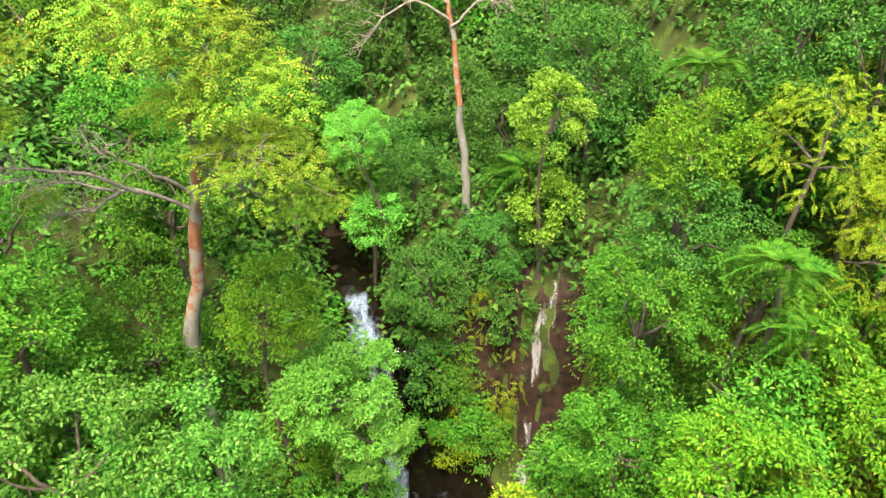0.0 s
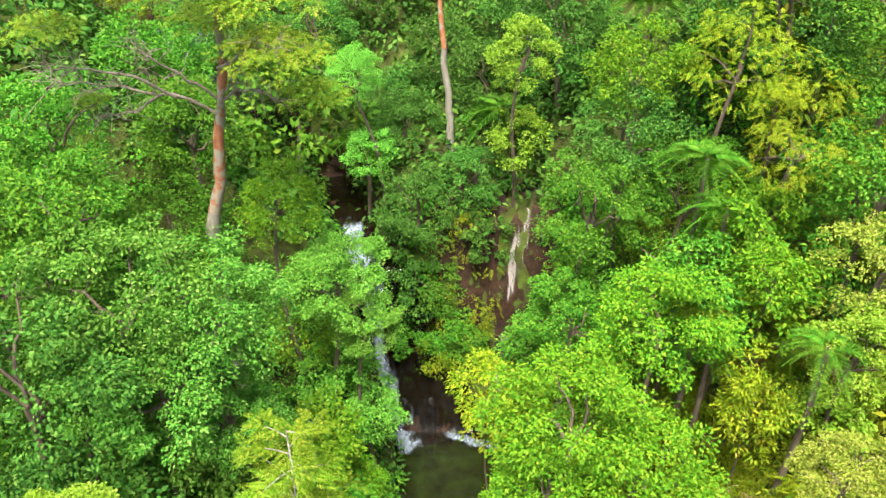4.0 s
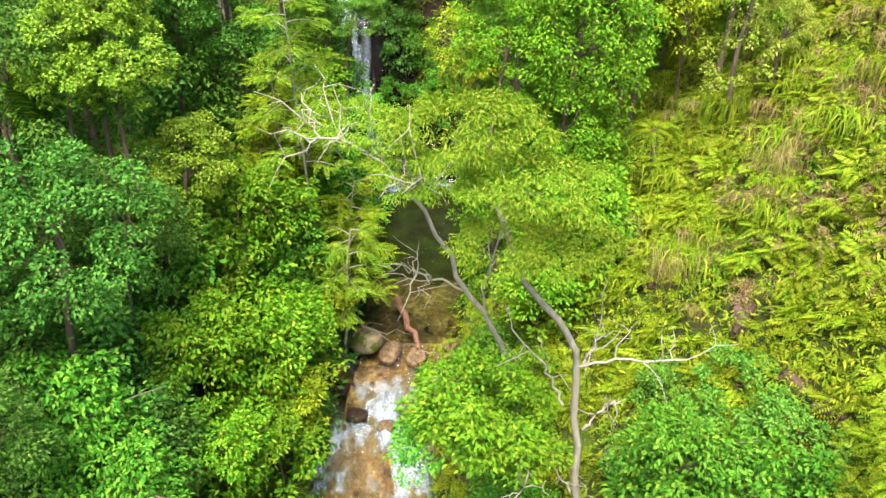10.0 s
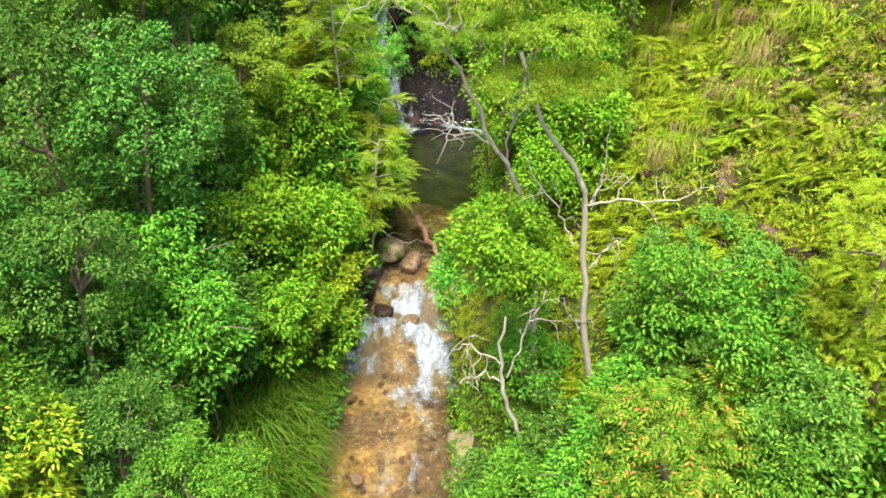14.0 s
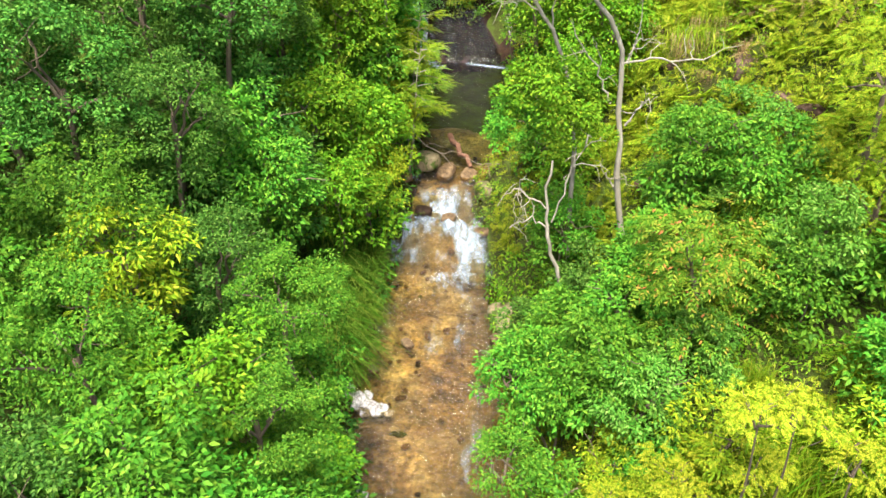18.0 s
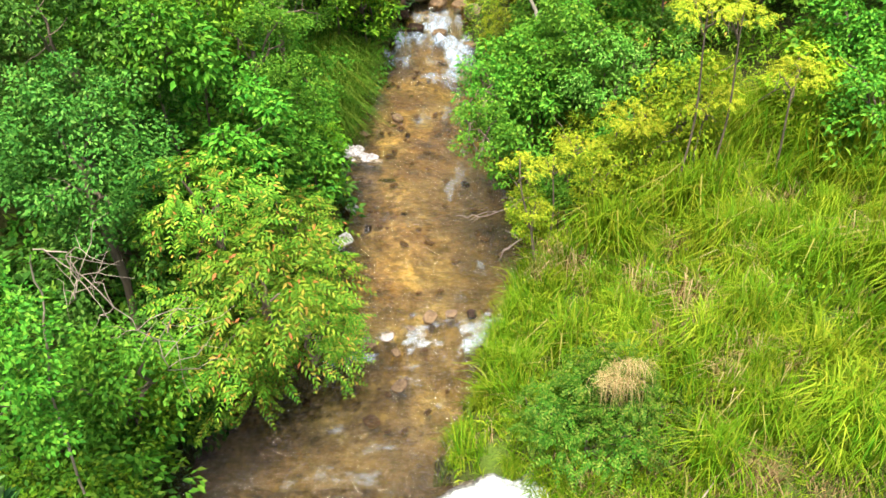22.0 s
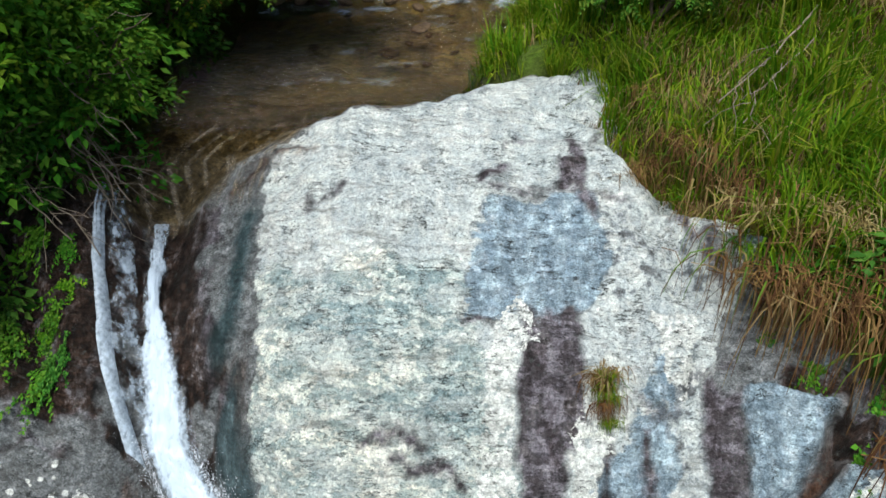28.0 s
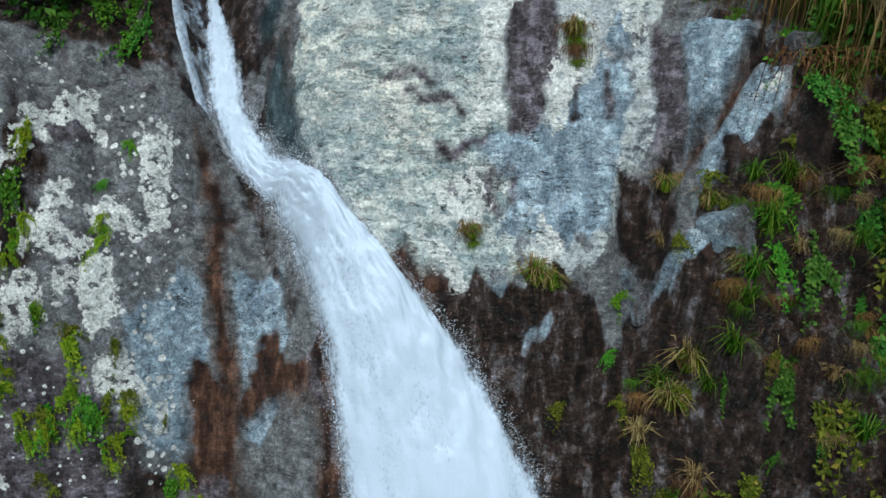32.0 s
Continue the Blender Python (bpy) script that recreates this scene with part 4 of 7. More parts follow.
def limb_meshes(name, c, mat, seed=0, count=4, thick=0.06):
    """Single limbs from the crown's foot out to its clumps, each with two side twigs."""
    r = np.random.default_rng(seed)
    made = []
    for i in r.permutation(len(c))[:count]:
        p = bent((0, 0, -0.9), c[i] * 0.97, 0.06, 7, 0.035, r)
        bits = [tube(p, np.linspace(thick, 0.014, 7), 6)]
        for k in (3, 5):
            bits.append(tube(bent(p[k], p[k] + r.normal(0, 0.45, 3) + [0, 0, 0.25], 0.05, 5, 0.05, r), np.linspace(0.02, 0.006, 5), 5))
        made.append(mesh_of(name, *join(bits), [mat], True))
    return made


def trunk_mesh(seed, crook=0.05):
    r = np.random.default_rng(seed)
    t = np.linspace(0, 1, 12)
    p = np.stack([crook * np.sin(t * 5 + seed) * t, crook * np.cos(t * 4 + seed) * t, t], 1)
    w = 0.10 * (1.25 - 0.6 * t) * (1 + 0.5 * np.exp(-t * 14)) * (1 + r.normal(0, 0.04, 12))
    return p, w


KINDS = {}


def kind_of(name, key, variants=2, bark=None, **kw):
    made = []
    for i in range(variants):
        me, c = crown_mesh("crown", key, seed=len(KINDS) * 10 + i + 3, **kw)
        thin = dict(kw)
        if not kw.get("pinnate"):
            thin.update(per=int(kw.get("per", 165) * 0.28), L=kw.get("L", 0.108) * 1.5, W=kw.get("W", 0.058) * 1.5)
        else:
            thin.update(clumps=int(kw["clumps"] * 0.6))
        skirt = me if "far" in name else crown_mesh("lower_crown", key, seed=len(KINDS) * 10 + i + 503, **thin)[0]
        made.append((me, limb_meshes("limb", c, bark or BARK, i), kw.get("R", 2.0), skirt))
    KINDS[name] = made


kind_of("dark_tree", "dark", 3)
kind_of("mid_tree", "mid", 3)
kind_of("bright_tree", "bright", 2, clumps=74, per=140, L=0.118, W=0.062)
kind_of("jade_tree", "jade", 2, clumps=80, per=150, L=0.105, W=0.058, cr=0.44)
kind_of("fresh_tree", "fresh", 2, clumps=64, per=150, L=0.12, W=0.085, cr=0.46, fill=0.7, droop=0.15)
kind_of("pale_tree", "pale", 1, clumps=60, per=130, L=0.13, W=0.06, cr=0.46)
kind_of("dome_tree", "vivid", 1, clumps=120, per=150, L=0.1, W=0.055, cr=0.4, fill=0.85, flat=0.95, droop=0.1)
kind_of("lime_tree", "lime", 2, clumps=64, per=13, L=0.125, W=0.045, pinnate=6, droop=0.5)
kind_of("feather_tree", "feather", 2, clumps=70, per=9, L=0.17, W=0.07, pinnate=5, low=-0.2, flat=0.7)
kind_of("umbrella_tree", "canopy", 1, R=2.4, flat=0.34, clumps=84, per=70, L=0.2, W=0.048, droop=0.8, low=-0.3, cr=0.45, bark=PALE_BARK)
kind_of("dark_bush", "dark", 2, R=1.0, clumps=28, per=120, L=0.108, W=0.056, cr=0.36)
kind_of("mid_bush", "mid", 3, R=1.0, clumps=28, per=120, L=0.108, W=0.053, cr=0.36)
kind_of("bright_bush", "bright", 2, R=1.0, clumps=28, per=120, L=0.108, W=0.053, cr=0.36)
kind_of("lime_bush", "lime", 2, R=1.0, clumps=28, per=120, L=0.115, W=0.043, cr=0.36, droop=0.4)
kind_of("yellow_bush", "yellow", 2, R=1.0, clumps=16, per=14, L=0.12, W=0.06, cr=0.3, flat=0.6, pinnate=5, low=-0.2)
kind_of("jade_bush", "jade", 2, R=1.0, clumps=30, per=120, L=0.1, W=0.045, cr=0.34)
kind_of("ferny_bush", "tussock", 1, R=1.0, clumps=28, per=12, L=0.12, W=0.045, cr=0.36, pinnate=6, flat=0.8)
kind_of("mixed_bush", "mixed", 2, R=1.0, clumps=30, per=13, L=0.15, W=0.05, cr=0.36, pinnate=6)
kind_of("blue_bush", "blue", 2, R=1.0, clumps=26, per=60, L=0.22, W=0.075, cr=0.32, droop=0.1)
kind_of("far_dark_tree", "dark", 2, clumps=44, per=32, L=0.3, W=0.16)
kind_of("far_mid_tree", "mid", 2, clumps=44, per=32, L=0.3, W=0.16)
kind_of("far_lime_tree", "lime", 1, clumps=44, per=32, L=0.3, W=0.13)
kind_of("far_feather_tree", "feather", 1, clumps=44, per=32, L=0.3, W=0.1, flat=0.7)
LABELS = {
    "far_dark_tree": "dark green forest tree up the valley", "far_mid_tree": "green forest tree up the valley side", "far_lime_tree": "yellow-green forest tree up the valley side",
    "far_feather_tree": "feathery yellowish forest tree up the valley",
    "jade_tree": "large dense tree with small jade-green leaves", "fresh_tree": "rounded tree with broad fresh yellow-green leaves", "pale_tree": "pale lime tree on the dry slope",
    "dark_tree": "dense dark green broadleaf tree on the steep bank", "mid_tree": "leafy mid-green broadleaf tree on the valley side",
    "bright_tree": "bright fresh green broadleaf tree beside the stream", "dome_tree": "rounded bright green tree with a dense smooth crown",
    "lime_tree": "yellowish green tree with drooping narrow leaves", "feather_tree": "feathery yellow-green tree with thin layered foliage",
    "umbrella_tree": "flat-topped pale-barked tree leaning over the stream", "dark_bush": "dark green leafy bush in the undergrowth",
    "mid_bush": "mid-green leafy bush in the undergrowth", "bright_bush": "bright green leafy bush on the bank",
    "lime_bush": "yellow-green bush with narrow hanging leaves", "yellow_bush": "bright yellow young foliage on a low shrub",
    "jade_bush": "dull green fine-leaved shrub on the slope", "ferny_bush": "olive shrub with drooping feathery leaves in tall grass", "mixed_bush": "green shrub with yellow and reddish young leaves", "blue_bush": "bluish green shrub with leaf rosettes",
}
def plant(kind, x, y, top, R, lean=(0, 0), bark=None):
    """A tree or bush whose crown of radius R tops out at the height top; its foot stands on the bank."""
    made = KINDS[kind]
    me, limbs, R0, skirt = made[int(rng.integers(len(made)))]
    s = R / R0
    tall = {"umbrella_tree": 0.3, "feather_tree": 0.6}.get(kind, 0.9)
    bx, by = x - lean[0], y - lean[1]
    if by < 40 and left_bank(by) - 0.3 < bx < right_bank(by) + 0.3:
        bx = float(left_bank(by)) - 0.4 if x < 0.5 * float(left_bank(by) + right_bank(by)) else float(right_bank(by)) + 0.4
    z0 = float(ground_height(np.array([bx]), np.array([by]))[0]) - 0.15
    cz = max(top - R * tall, z0 + 0.3 * R)
    name = "tree" if "tree" in kind else "bush"
    root = new(name)
    root.location = (bx, by, z0)
    tagged(root, LABELS[kind], name, name + ("s of the far forest" if "far" in kind else "s of the valley"))
    h = max(0.3, cz - z0 - 0.3 * R)
    mat = bark or (PALE_BARK if kind == "umbrella_tree" else BARK)
    p, w = trunk_mesh(int(rng.integers(4)))
    off = np.array([x - bx, y - by])
    pts = p * [h, h, h + 0.3] + np.outer(p[:, 2] ** 1.3, [off[0], off[1], 0])
    pts[:, :2] -= np.outer(p[:, 2], p[-1, :2] * h)
    part("trunk", mesh_of("trunk", *tube(pts, w * (0.35 + 0.3 * R) * (1.0 if name == "tree" else 0.45), 8), [mat], True), root)
    place = Matrix.Translation(Vector((off[0], off[1], cz - z0))) @ pose(0, 0, 0, 0, 0, rng.uniform(0, 360)) @ Matrix.Diagonal((s, s, s * rng.uniform(0.9, 1.1), 1))
    part("crown", me, root, place)
    if "far" not in kind:
        for limb in limbs if name == "tree" else limbs[:2]:
            part("limb", limb, root, place)
        if h > (3.2 if name == "tree" else 0.7) and kind not in ("umbrella_tree", "feather_tree", "yellow_bush"):
            low = Matrix.Translation(Vector((off[0] * 0.5, off[1] * 0.5, (cz - z0) * 0.5 if name == "tree" else max(0.3 * R, cz - z0 - 0.9 * R)))) @ pose(0, 0, 0, 0, 0, rng.uniform(0, 360)) @ Matrix.Diagonal((s * 0.95, s * 0.95, s, 1))
            part("lower_crown", skirt, root, low)
    return root


# left bank, from the fall upwards
for k, x, y, top, R in (
    ("mid_bush", -6.5, -20.2, 1.6, 1.0), ("mid_bush", -5.4, -18.6, 1.7, 0.9), ("mid_bush", -6.2, -17.4, 2.6, 1.2), ("bright_bush", -5.9, -18.4, 2.2, 0.8), ("bright_bush", -6.3, -19.2, 2.0, 0.8), ("bright_bush", -5.5, -16.4, 2.4, 0.8),
    ("mid_tree", -6.1, -19.2, 5.8, 1.3), ("bright_bush", -5.9, -20.0, 3.4, 0.8), ("mid_bush", -5.4, -16.9, 3.4, 0.9), ("mixed_bush", -3.3, -15.5, 4.1, 1.1), ("mixed_bush", -3.1, -14.4, 2.4, 0.6), ("mixed_bush", -2.9, -15.4, 2.8, 0.8),
    ("mixed_bush", -4.5, -14.2, 4.8, 1.0), ("dark_tree", -6.4, -14.4, 6.2, 1.4), ("dark_tree", -6.8, -12.9, 7.2, 1.4), ("mid_bush", -4.6, -12.2, 5.5, 1.1),
    ("mid_bush", -5.5, -12.4, 7.6, 1.1), ("mid_bush", -3.7, -10.6, 4.2, 0.9), ("mid_tree", -4.4, -10.4, 6.2, 1.1), ("bright_bush", -5.5, -9.9, 6.8, 1.2),
    ("mid_tree", -7.3, -10.2, 8.0, 1.4), ("lime_bush", -7.4, -7.4, 7.8, 1.1), ("mid_tree", -4.3, -7.2, 6.5, 1.2), ("dark_tree", -6.0, -6.0, 6.8, 1.4),
    ("mid_tree", -8.3, -7.0, 8.8, 1.6), ("dark_tree", -7.2, -3.6, 9.4, 1.5), ("dark_tree", -9.3, -4.0, 10.6, 1.7), ("mid_bush", -5.4, -2.6, 7.0, 1.1),
    ("mid_bush", -6.2, -3.4, 5.4, 0.9), ("dark_bush", -5.2, -1.7, 6.2, 1.0), ("mid_bush", -6.6, -1.9, 8.0, 1.2), ("dark_tree", -6.2, -0.5, 11.6, 1.8),
    ("dark_tree", -8.4, -0.8, 11.8, 1.9), ("bright_bush", -3.6, 2.5, 6.1, 1.4), ("mid_bush", -5.7, 3.2, 8.8, 1.3), ("fresh_tree", -6.1, 3.6, 14.4, 1.05), ("fresh_tree", -5.8, 3.2, 13.4, 1.15), ("fresh_tree", -6.8, 3.0, 13.1, 1.0), ("dark_tree", -5.9, 1.6, 10.2, 1.4),
    ("fresh_tree", -4.9, 3.4, 10.5, 1.0), ("dark_tree", -8.3, 2.5, 13.0, 2.0), ("jade_tree", -6.6, 8.6, 16.4, 1.8), ("jade_tree", -4.6, 9.2, 15.6, 1.65), ("jade_tree", -7.7, 8.0, 14.0, 1.4), ("jade_tree", -4.7, 8.6, 12.4, 1.3),
    ("dark_tree", -8.0, 6.4, 16.0, 2.1), ("jade_tree", -6.1, 8.2, 14.3, 1.8), ("mid_tree", -9.8, 9.5, 17.0, 2.2), ("lime_bush", -3.6, 7.4, 8.6, 1.0),
    ("mid_bush", -3.2, 5.2, 6.6, 1.1), ("mid_bush", -2.9, 9.0, 8.0, 1.4), ("dome_tree", -2.7, 14.1, 12.5, 1.5), ("dome_tree", -1.85, 13.8, 10.8, 1.05),
    ("bright_tree", -4.3, 14.6, 14.9, 1.2), ("mid_tree", -7.6, 15.2, 13.6, 1.7), ("mid_bush", -3.1, 14.8, 8.2, 0.9), ("mid_tree", -9.6, 12.0, 16.4, 2.0),
    ("dark_tree", -11.2, 4.0, 15.0, 2.2), ("dark_tree", -11.5, -2.5, 12.5, 2.2), ("mid_tree", -10.6, -8.5, 10.5, 2.0), ("dark_tree", -9.6, -13.0, 9.0, 1.9),
    ("dark_tree", -8.8, -17.5, 7.5, 1.8),
):
    plant(k, x, y, top, R)
plant("blue_bush", -4.9, -21.4, 5.2, 0.8, lean=(2.6, -1.4))
# right bank
for k, x, y, top, R in (
    ("ferny_bush", 1.6, -17.0, 2.4, 0.85), ("ferny_bush", 2.3, -16.8, 2.4, 0.8), ("ferny_bush", 1.1, -16.5, 1.9, 0.55), ("ferny_bush", 1.9, -16.6, 2.7, 0.7), 
    ("yellow_bush", 4.2, -11.3, 6.8, 0.55), ("yellow_bush", 4.9, -11.2, 6.6, 0.5), ("yellow_bush", 6.1, -11.5, 5.6, 0.5), ("yellow_bush", 3.35, -10.6, 4.3, 0.55), ("lime_bush", 3.1, -10.4, 3.7, 0.5), ("yellow_bush", 4.8, -10.8, 4.8, 0.5),
    ("yellow_bush", 0.95, -11.3, 3.4, 0.38), ("yellow_bush", 2.2, -10.7, 3.6, 0.36), ("yellow_bush", 1.35, -11.3, 2.3, 0.32), ("yellow_bush", 1.7, -11.0, 3.2, 0.3), ("lime_bush", 2.6, -11.0, 3.2, 0.5), ("mid_bush", 0.2, -9.6, 3.7, 0.75), ("lime_bush", 3.5, -10.4, 3.5, 0.7), 
    ("lime_bush", 1.3, -10.9, 2.2, 0.5), ("mid_bush", 2.1, -10.4, 2.8, 0.6), ("mid_bush", 0.9, -7.5, 4.1, 0.9),
    ("mid_bush", 1.7, -7.6, 4.6, 1.0), ("mid_bush", 2.5, -7.8, 5.2, 1.0), ("jade_bush", 3.1, -8.6, 4.8, 0.9), ("jade_bush", 4.4, -7.6, 5.0, 1.0),
    ("mixed_bush", 4.6, -6.9, 7.3, 1.2), ("lime_tree", 8.2, -5.3, 11.0, 1.25), ("lime_tree", 8.9, -5.8, 9.2, 1.1), ("lime_tree", 8.4, -6.2, 8.0, 0.95), ("jade_bush", 7.1, -6.6, 7.7, 1.0), ("mid_bush", 6.9, -7.2, 7.0, 1.0),
    ("mid_bush", 5.2, -3.2, 8.0, 1.0), ("mid_bush", 6.7, -4.4, 7.9, 1.1), ("dark_bush", 3.0, -4.4, 4.6, 0.9), ("mid_bush", 2.5, -2.5, 5.0, 0.9),
    ("dark_bush", 1.4, -4.6, 2.9, 0.7), ("jade_bush", 7.0, -1.4, 7.7, 0.8), ("jade_bush", 7.5, -3.0, 8.0, 0.85), ("jade_bush", 6.2, -2.5, 6.9, 0.8), ("jade_bush", 7.6, -4.3, 7.4, 0.8), ("jade_bush", 5.9, -0.9, 6.8, 0.7), ("jade_bush", 6.6, -3.6, 7.0, 0.8), ("mid_bush", 7.0, -4.6, 6.7, 0.7), ("jade_bush", 5.2, -2.2, 6.0, 0.7), ("jade_bush", 6.2, -4.2, 6.2, 0.75),
    ("jade_bush", 5.4, -3.2, 5.8, 0.7), ("mid_bush", 7.8, -5.2, 6.8, 0.7), ("jade_bush", 4.5, -3.4, 4.9, 0.6), ("pale_tree", 8.2, 4.9, 14.3, 0.95), ("pale_tree", 9.0, 4.7, 13.0, 0.65), ("bright_tree", 3.3, 6.5, 14.8, 1.7), ("bright_tree", 4.5, 5.8, 13.5, 1.65), ("bright_tree", 4.2, 5.4, 10.9, 1.4),
    ("bright_tree", 2.8, 6.2, 12.6, 1.2), ("bright_bush", 4.6, 3.6, 9.2, 1.2), ("lime_bush", 1.9, 10.8, 10.8, 1.1), ("mid_tree", 4.2, 12.4, 12.6, 1.5),
    ("bright_tree", 5.7, 9.3, 15.0, 1.6), ("mid_tree", 4.7, 14.0, 15.2, 1.5), ("mid_tree", 7.5, 14.3, 15.6, 1.7), ("bright_bush", 8.6, 10.4, 15.0, 1.0),
    ("dark_tree", 5.9, 15.4, 16.8, 1.5), ("bright_tree", 6.1, 16.3, 18.4, 1.4), ("lime_tree", 8.6, 15.4, 19.2, 1.6), ("fresh_tree", 3.3, 21.2, 16.6, 1.1),
    ("fresh_tree", 9.6, 8.0, 14.6, 1.0), ("lime_bush", 8.0, 8.6, 12.8, 0.9), ("mid_bush", 7.0, 10.8, 14.4, 1.2), ("mid_tree", 11.2, 11.5, 18.0, 2.0),
    ("lime_tree", 11.4, -3.5, 12.5, 1.8), ("mid_tree", 10.2, -9.0, 9.0, 1.8), ("mid_tree", 9.8, -13.0, 7.0, 1.6),
):
    plant(k, x, y, top, R)
# round the head of the pool and above it
for k, x, y, top, R in (
    ("mid_bush", 0.9, 19.0, 5.9, 1.0), ("lime_bush", 0.3, 18.6, 4.6, 0.9), ("mid_bush", 0.3, 19.6, 7.4, 1.0), ("dark_tree", -0.4, 20.6, 11.2, 1.5),
    ("dark_tree", 1.8, 21.8, 10.8, 1.4), ("dome_tree", -2.9, 22.2, 15.4, 1.0), ("dark_bush", -3.8, 18.0, 9.0, 1.2), ("mid_bush", 6.1, 19.5, 11.8, 1.2),
    ("dark_tree", 2.5, 25.5, 14.5, 1.8), ("dark_tree", -1.5, 26.0, 13.0, 1.7), ("dark_tree", 5.2, 24.5, 17.5, 1.9),
):
    plant(k, x, y, top, R)
# green growth under the yellow shrubs, along both banks and on the rock's right shoulder
for k, x, y, top, R in (
    ("lime_bush", 4.6, -9.8, 4.6, 1.0), ("mid_bush", 3.3, -9.4, 3.3, 0.8), ("lime_bush", 7.2, -10.6, 5.2, 1.0), ("mid_bush", 8.2, -9.6, 6.6, 1.1), ("mid_bush", 1.9, -6.0, 4.4, 0.9), ("mid_bush", 3.4, -6.4, 5.6, 1.0),
    ("lime_bush", 2.7, -9.2, 3.0, 0.7), ("mid_bush", 8.0, -11.8, 5.6, 1.0), ("mid_bush", 4.2, -4.9, 6.0, 1.0), ("mid_bush", 8.8, -7.8, 8.4, 1.1), ("mid_bush", 2.2, -5.2, 4.0, 0.8), ("mid_bush", 2.6, -0.6, 4.4, 0.8), ("bright_bush", 3.2, 1.0, 5.4, 0.9), ("mid_bush", 2.6, 2.6, 5.0, 0.9), ("bright_bush", 3.6, 3.0, 7.4, 1.0),
    ("dark_bush", 4.6, -22.4, 0.0, 0.8), ("dark_bush", 5.2, -23.8, -0.6, 0.9),
    ("dark_bush", -6.6, -20.6, 0.6, 0.9), ("dark_bush", -6.0, -19.4, 1.2, 0.7),
    ("dark_bush", -5.4, -15.0, 1.8, 0.9), ("dark_bush", -4.9, -13.6, 2.4, 0.9), ("mixed_bush", -3.8, -12.6, 3.2, 0.9), ("mid_bush", -4.2, -11.4, 3.4, 0.9), ("bright_bush", -3.7, -9.2, 3.2, 0.8), ("mid_bush", -3.9, -8.2, 3.6, 0.9), ("mid_bush", -4.6, -5.8, 3.6, 0.9),
    ("bright_bush", -3.3, 4.0, 5.4, 1.0), ("mid_bush", -3.0, 7.6, 6.0, 1.0), ("bright_bush", -2.6, 10.8, 6.8, 1.1), ("mid_bush", 3.0, 9.0, 7.2, 1.1), ("mid_bush", 3.4, 11.0, 8.8, 1.1), ("mid_bush", 3.6, 14.2, 9.4, 1.1), ("mid_bush", 5.5, 17.0, 11.0, 1.1), ("dark_bush", -3.4, 16.8, 6.6, 0.8),
    ("mid_tree", -10.2, 22.5, 16.5, 2.0), ("dark_tree", -8.6, 27.5, 16.0, 2.0), ("dark_tree", -5.2, 29.0, 15.5, 1.9), ("dark_tree", -2.4, 31.0, 17.0, 2.0), ("mid_tree", -11.5, 31.0, 16.5, 1.6), ("dark_tree", -7.0, 34.0, 17.5, 2.2), ("mid_tree", -15.5, 28.0, 19.0, 2.2), ("dark_tree", -12.5, 38.5, 19.0, 2.2), ("dark_tree", 9.6, 20.0, 20.5, 2.0), ("pale_tree", 10.6, 9.6, 16.0, 1.2), ("mid_tree", 11.6, 6.2, 14.8, 1.2), ("mid_tree", -10.4, 14.6, 17.5, 1.8),
    ("mid_tree", -8.0, 19.0, 15.5, 1.8), ("dark_tree", -1.0, 23.6, 12.4, 1.4), ("dark_tree", 0.6, 27.5, 15.0, 1.8), ("dark_tree", 4.2, 28.5, 17.5, 2.0), ("dark_bush", 2.2, 20.2, 9.4, 0.9), ("mid_bush", 1.4, 18.4, 5.6, 0.9), ("mid_bush", -0.7, 18.6, 5.4, 0.7), ("dark_bush", -0.6, 19.4, 8.0, 0.9),
):
    plant(k, x, y, top, R)
# bright foliage that overhangs the left edge of the stream
for k, x, y, top, R in (
    ("bright_bush", -3.2, 0.6, 4.2, 1.0), ("bright_bush", -4.0, -0.5, 5.4, 1.0), ("lime_bush", -2.9, 2.0, 4.6, 0.9), ("bright_bush", -4.6, 1.0, 7.4, 1.2), ("bright_bush", -2.8, 3.6, 5.2, 0.9), ("bright_bush", -4.2, 4.4, 8.8, 1.2), ("bright_bush", -3.5, 5.5, 8.2, 1.1),
    ("bright_bush", -2.6, 7.8, 6.2, 1.0), ("lime_bush", -2.3, 5.4, 5.0, 0.8), ("bright_bush", -2.0, 9.2, 5.6, 0.9), ("bright_bush", -2.1, 11.4, 5.9, 0.75), ("bright_bush", -3.2, 10.2, 9.4, 1.2),
):
    plant(k, x, y, top, R, lean=(max(0.0, x + 2.3), 0))
for k, x, y, top, R in (("dark_tree", 10.4, 17.0, 20.0, 1.9), ("lime_tree", 9.7, 13.2, 18.0, 1.6), ("mid_tree", 12.6, 14.6, 20.5, 2.1), ("dark_tree", 12.4, 18.6, 22.5, 2.1), ("bright_bush", 8.6, 12.4, 15.4, 1.2), ("mid_bush", 9.2, 17.8, 18.4, 1.4)):
    plant(k, x, y, top, R)
# unseen trees added beside the fall to shade the edges of the rock
for x, y, top, R in ((7.2, -23.2, 7.5, 2.2), (7.6, -25.6, 8.0, 2.5), (6.4, -27.4, 6.0, 2.2), (8.4, -21.6, 6.5, 2.0), (-10.6, -23.6, 6.5, 2.0), (-10.2, -25.6, 6.5, 2.2)):
    plant("dark_tree", x, y, top, R)
# the forest beyond
taken = [o.location.to_2d() for o in bpy.data.objects if o.name.startswith(("tree", "bush"))]
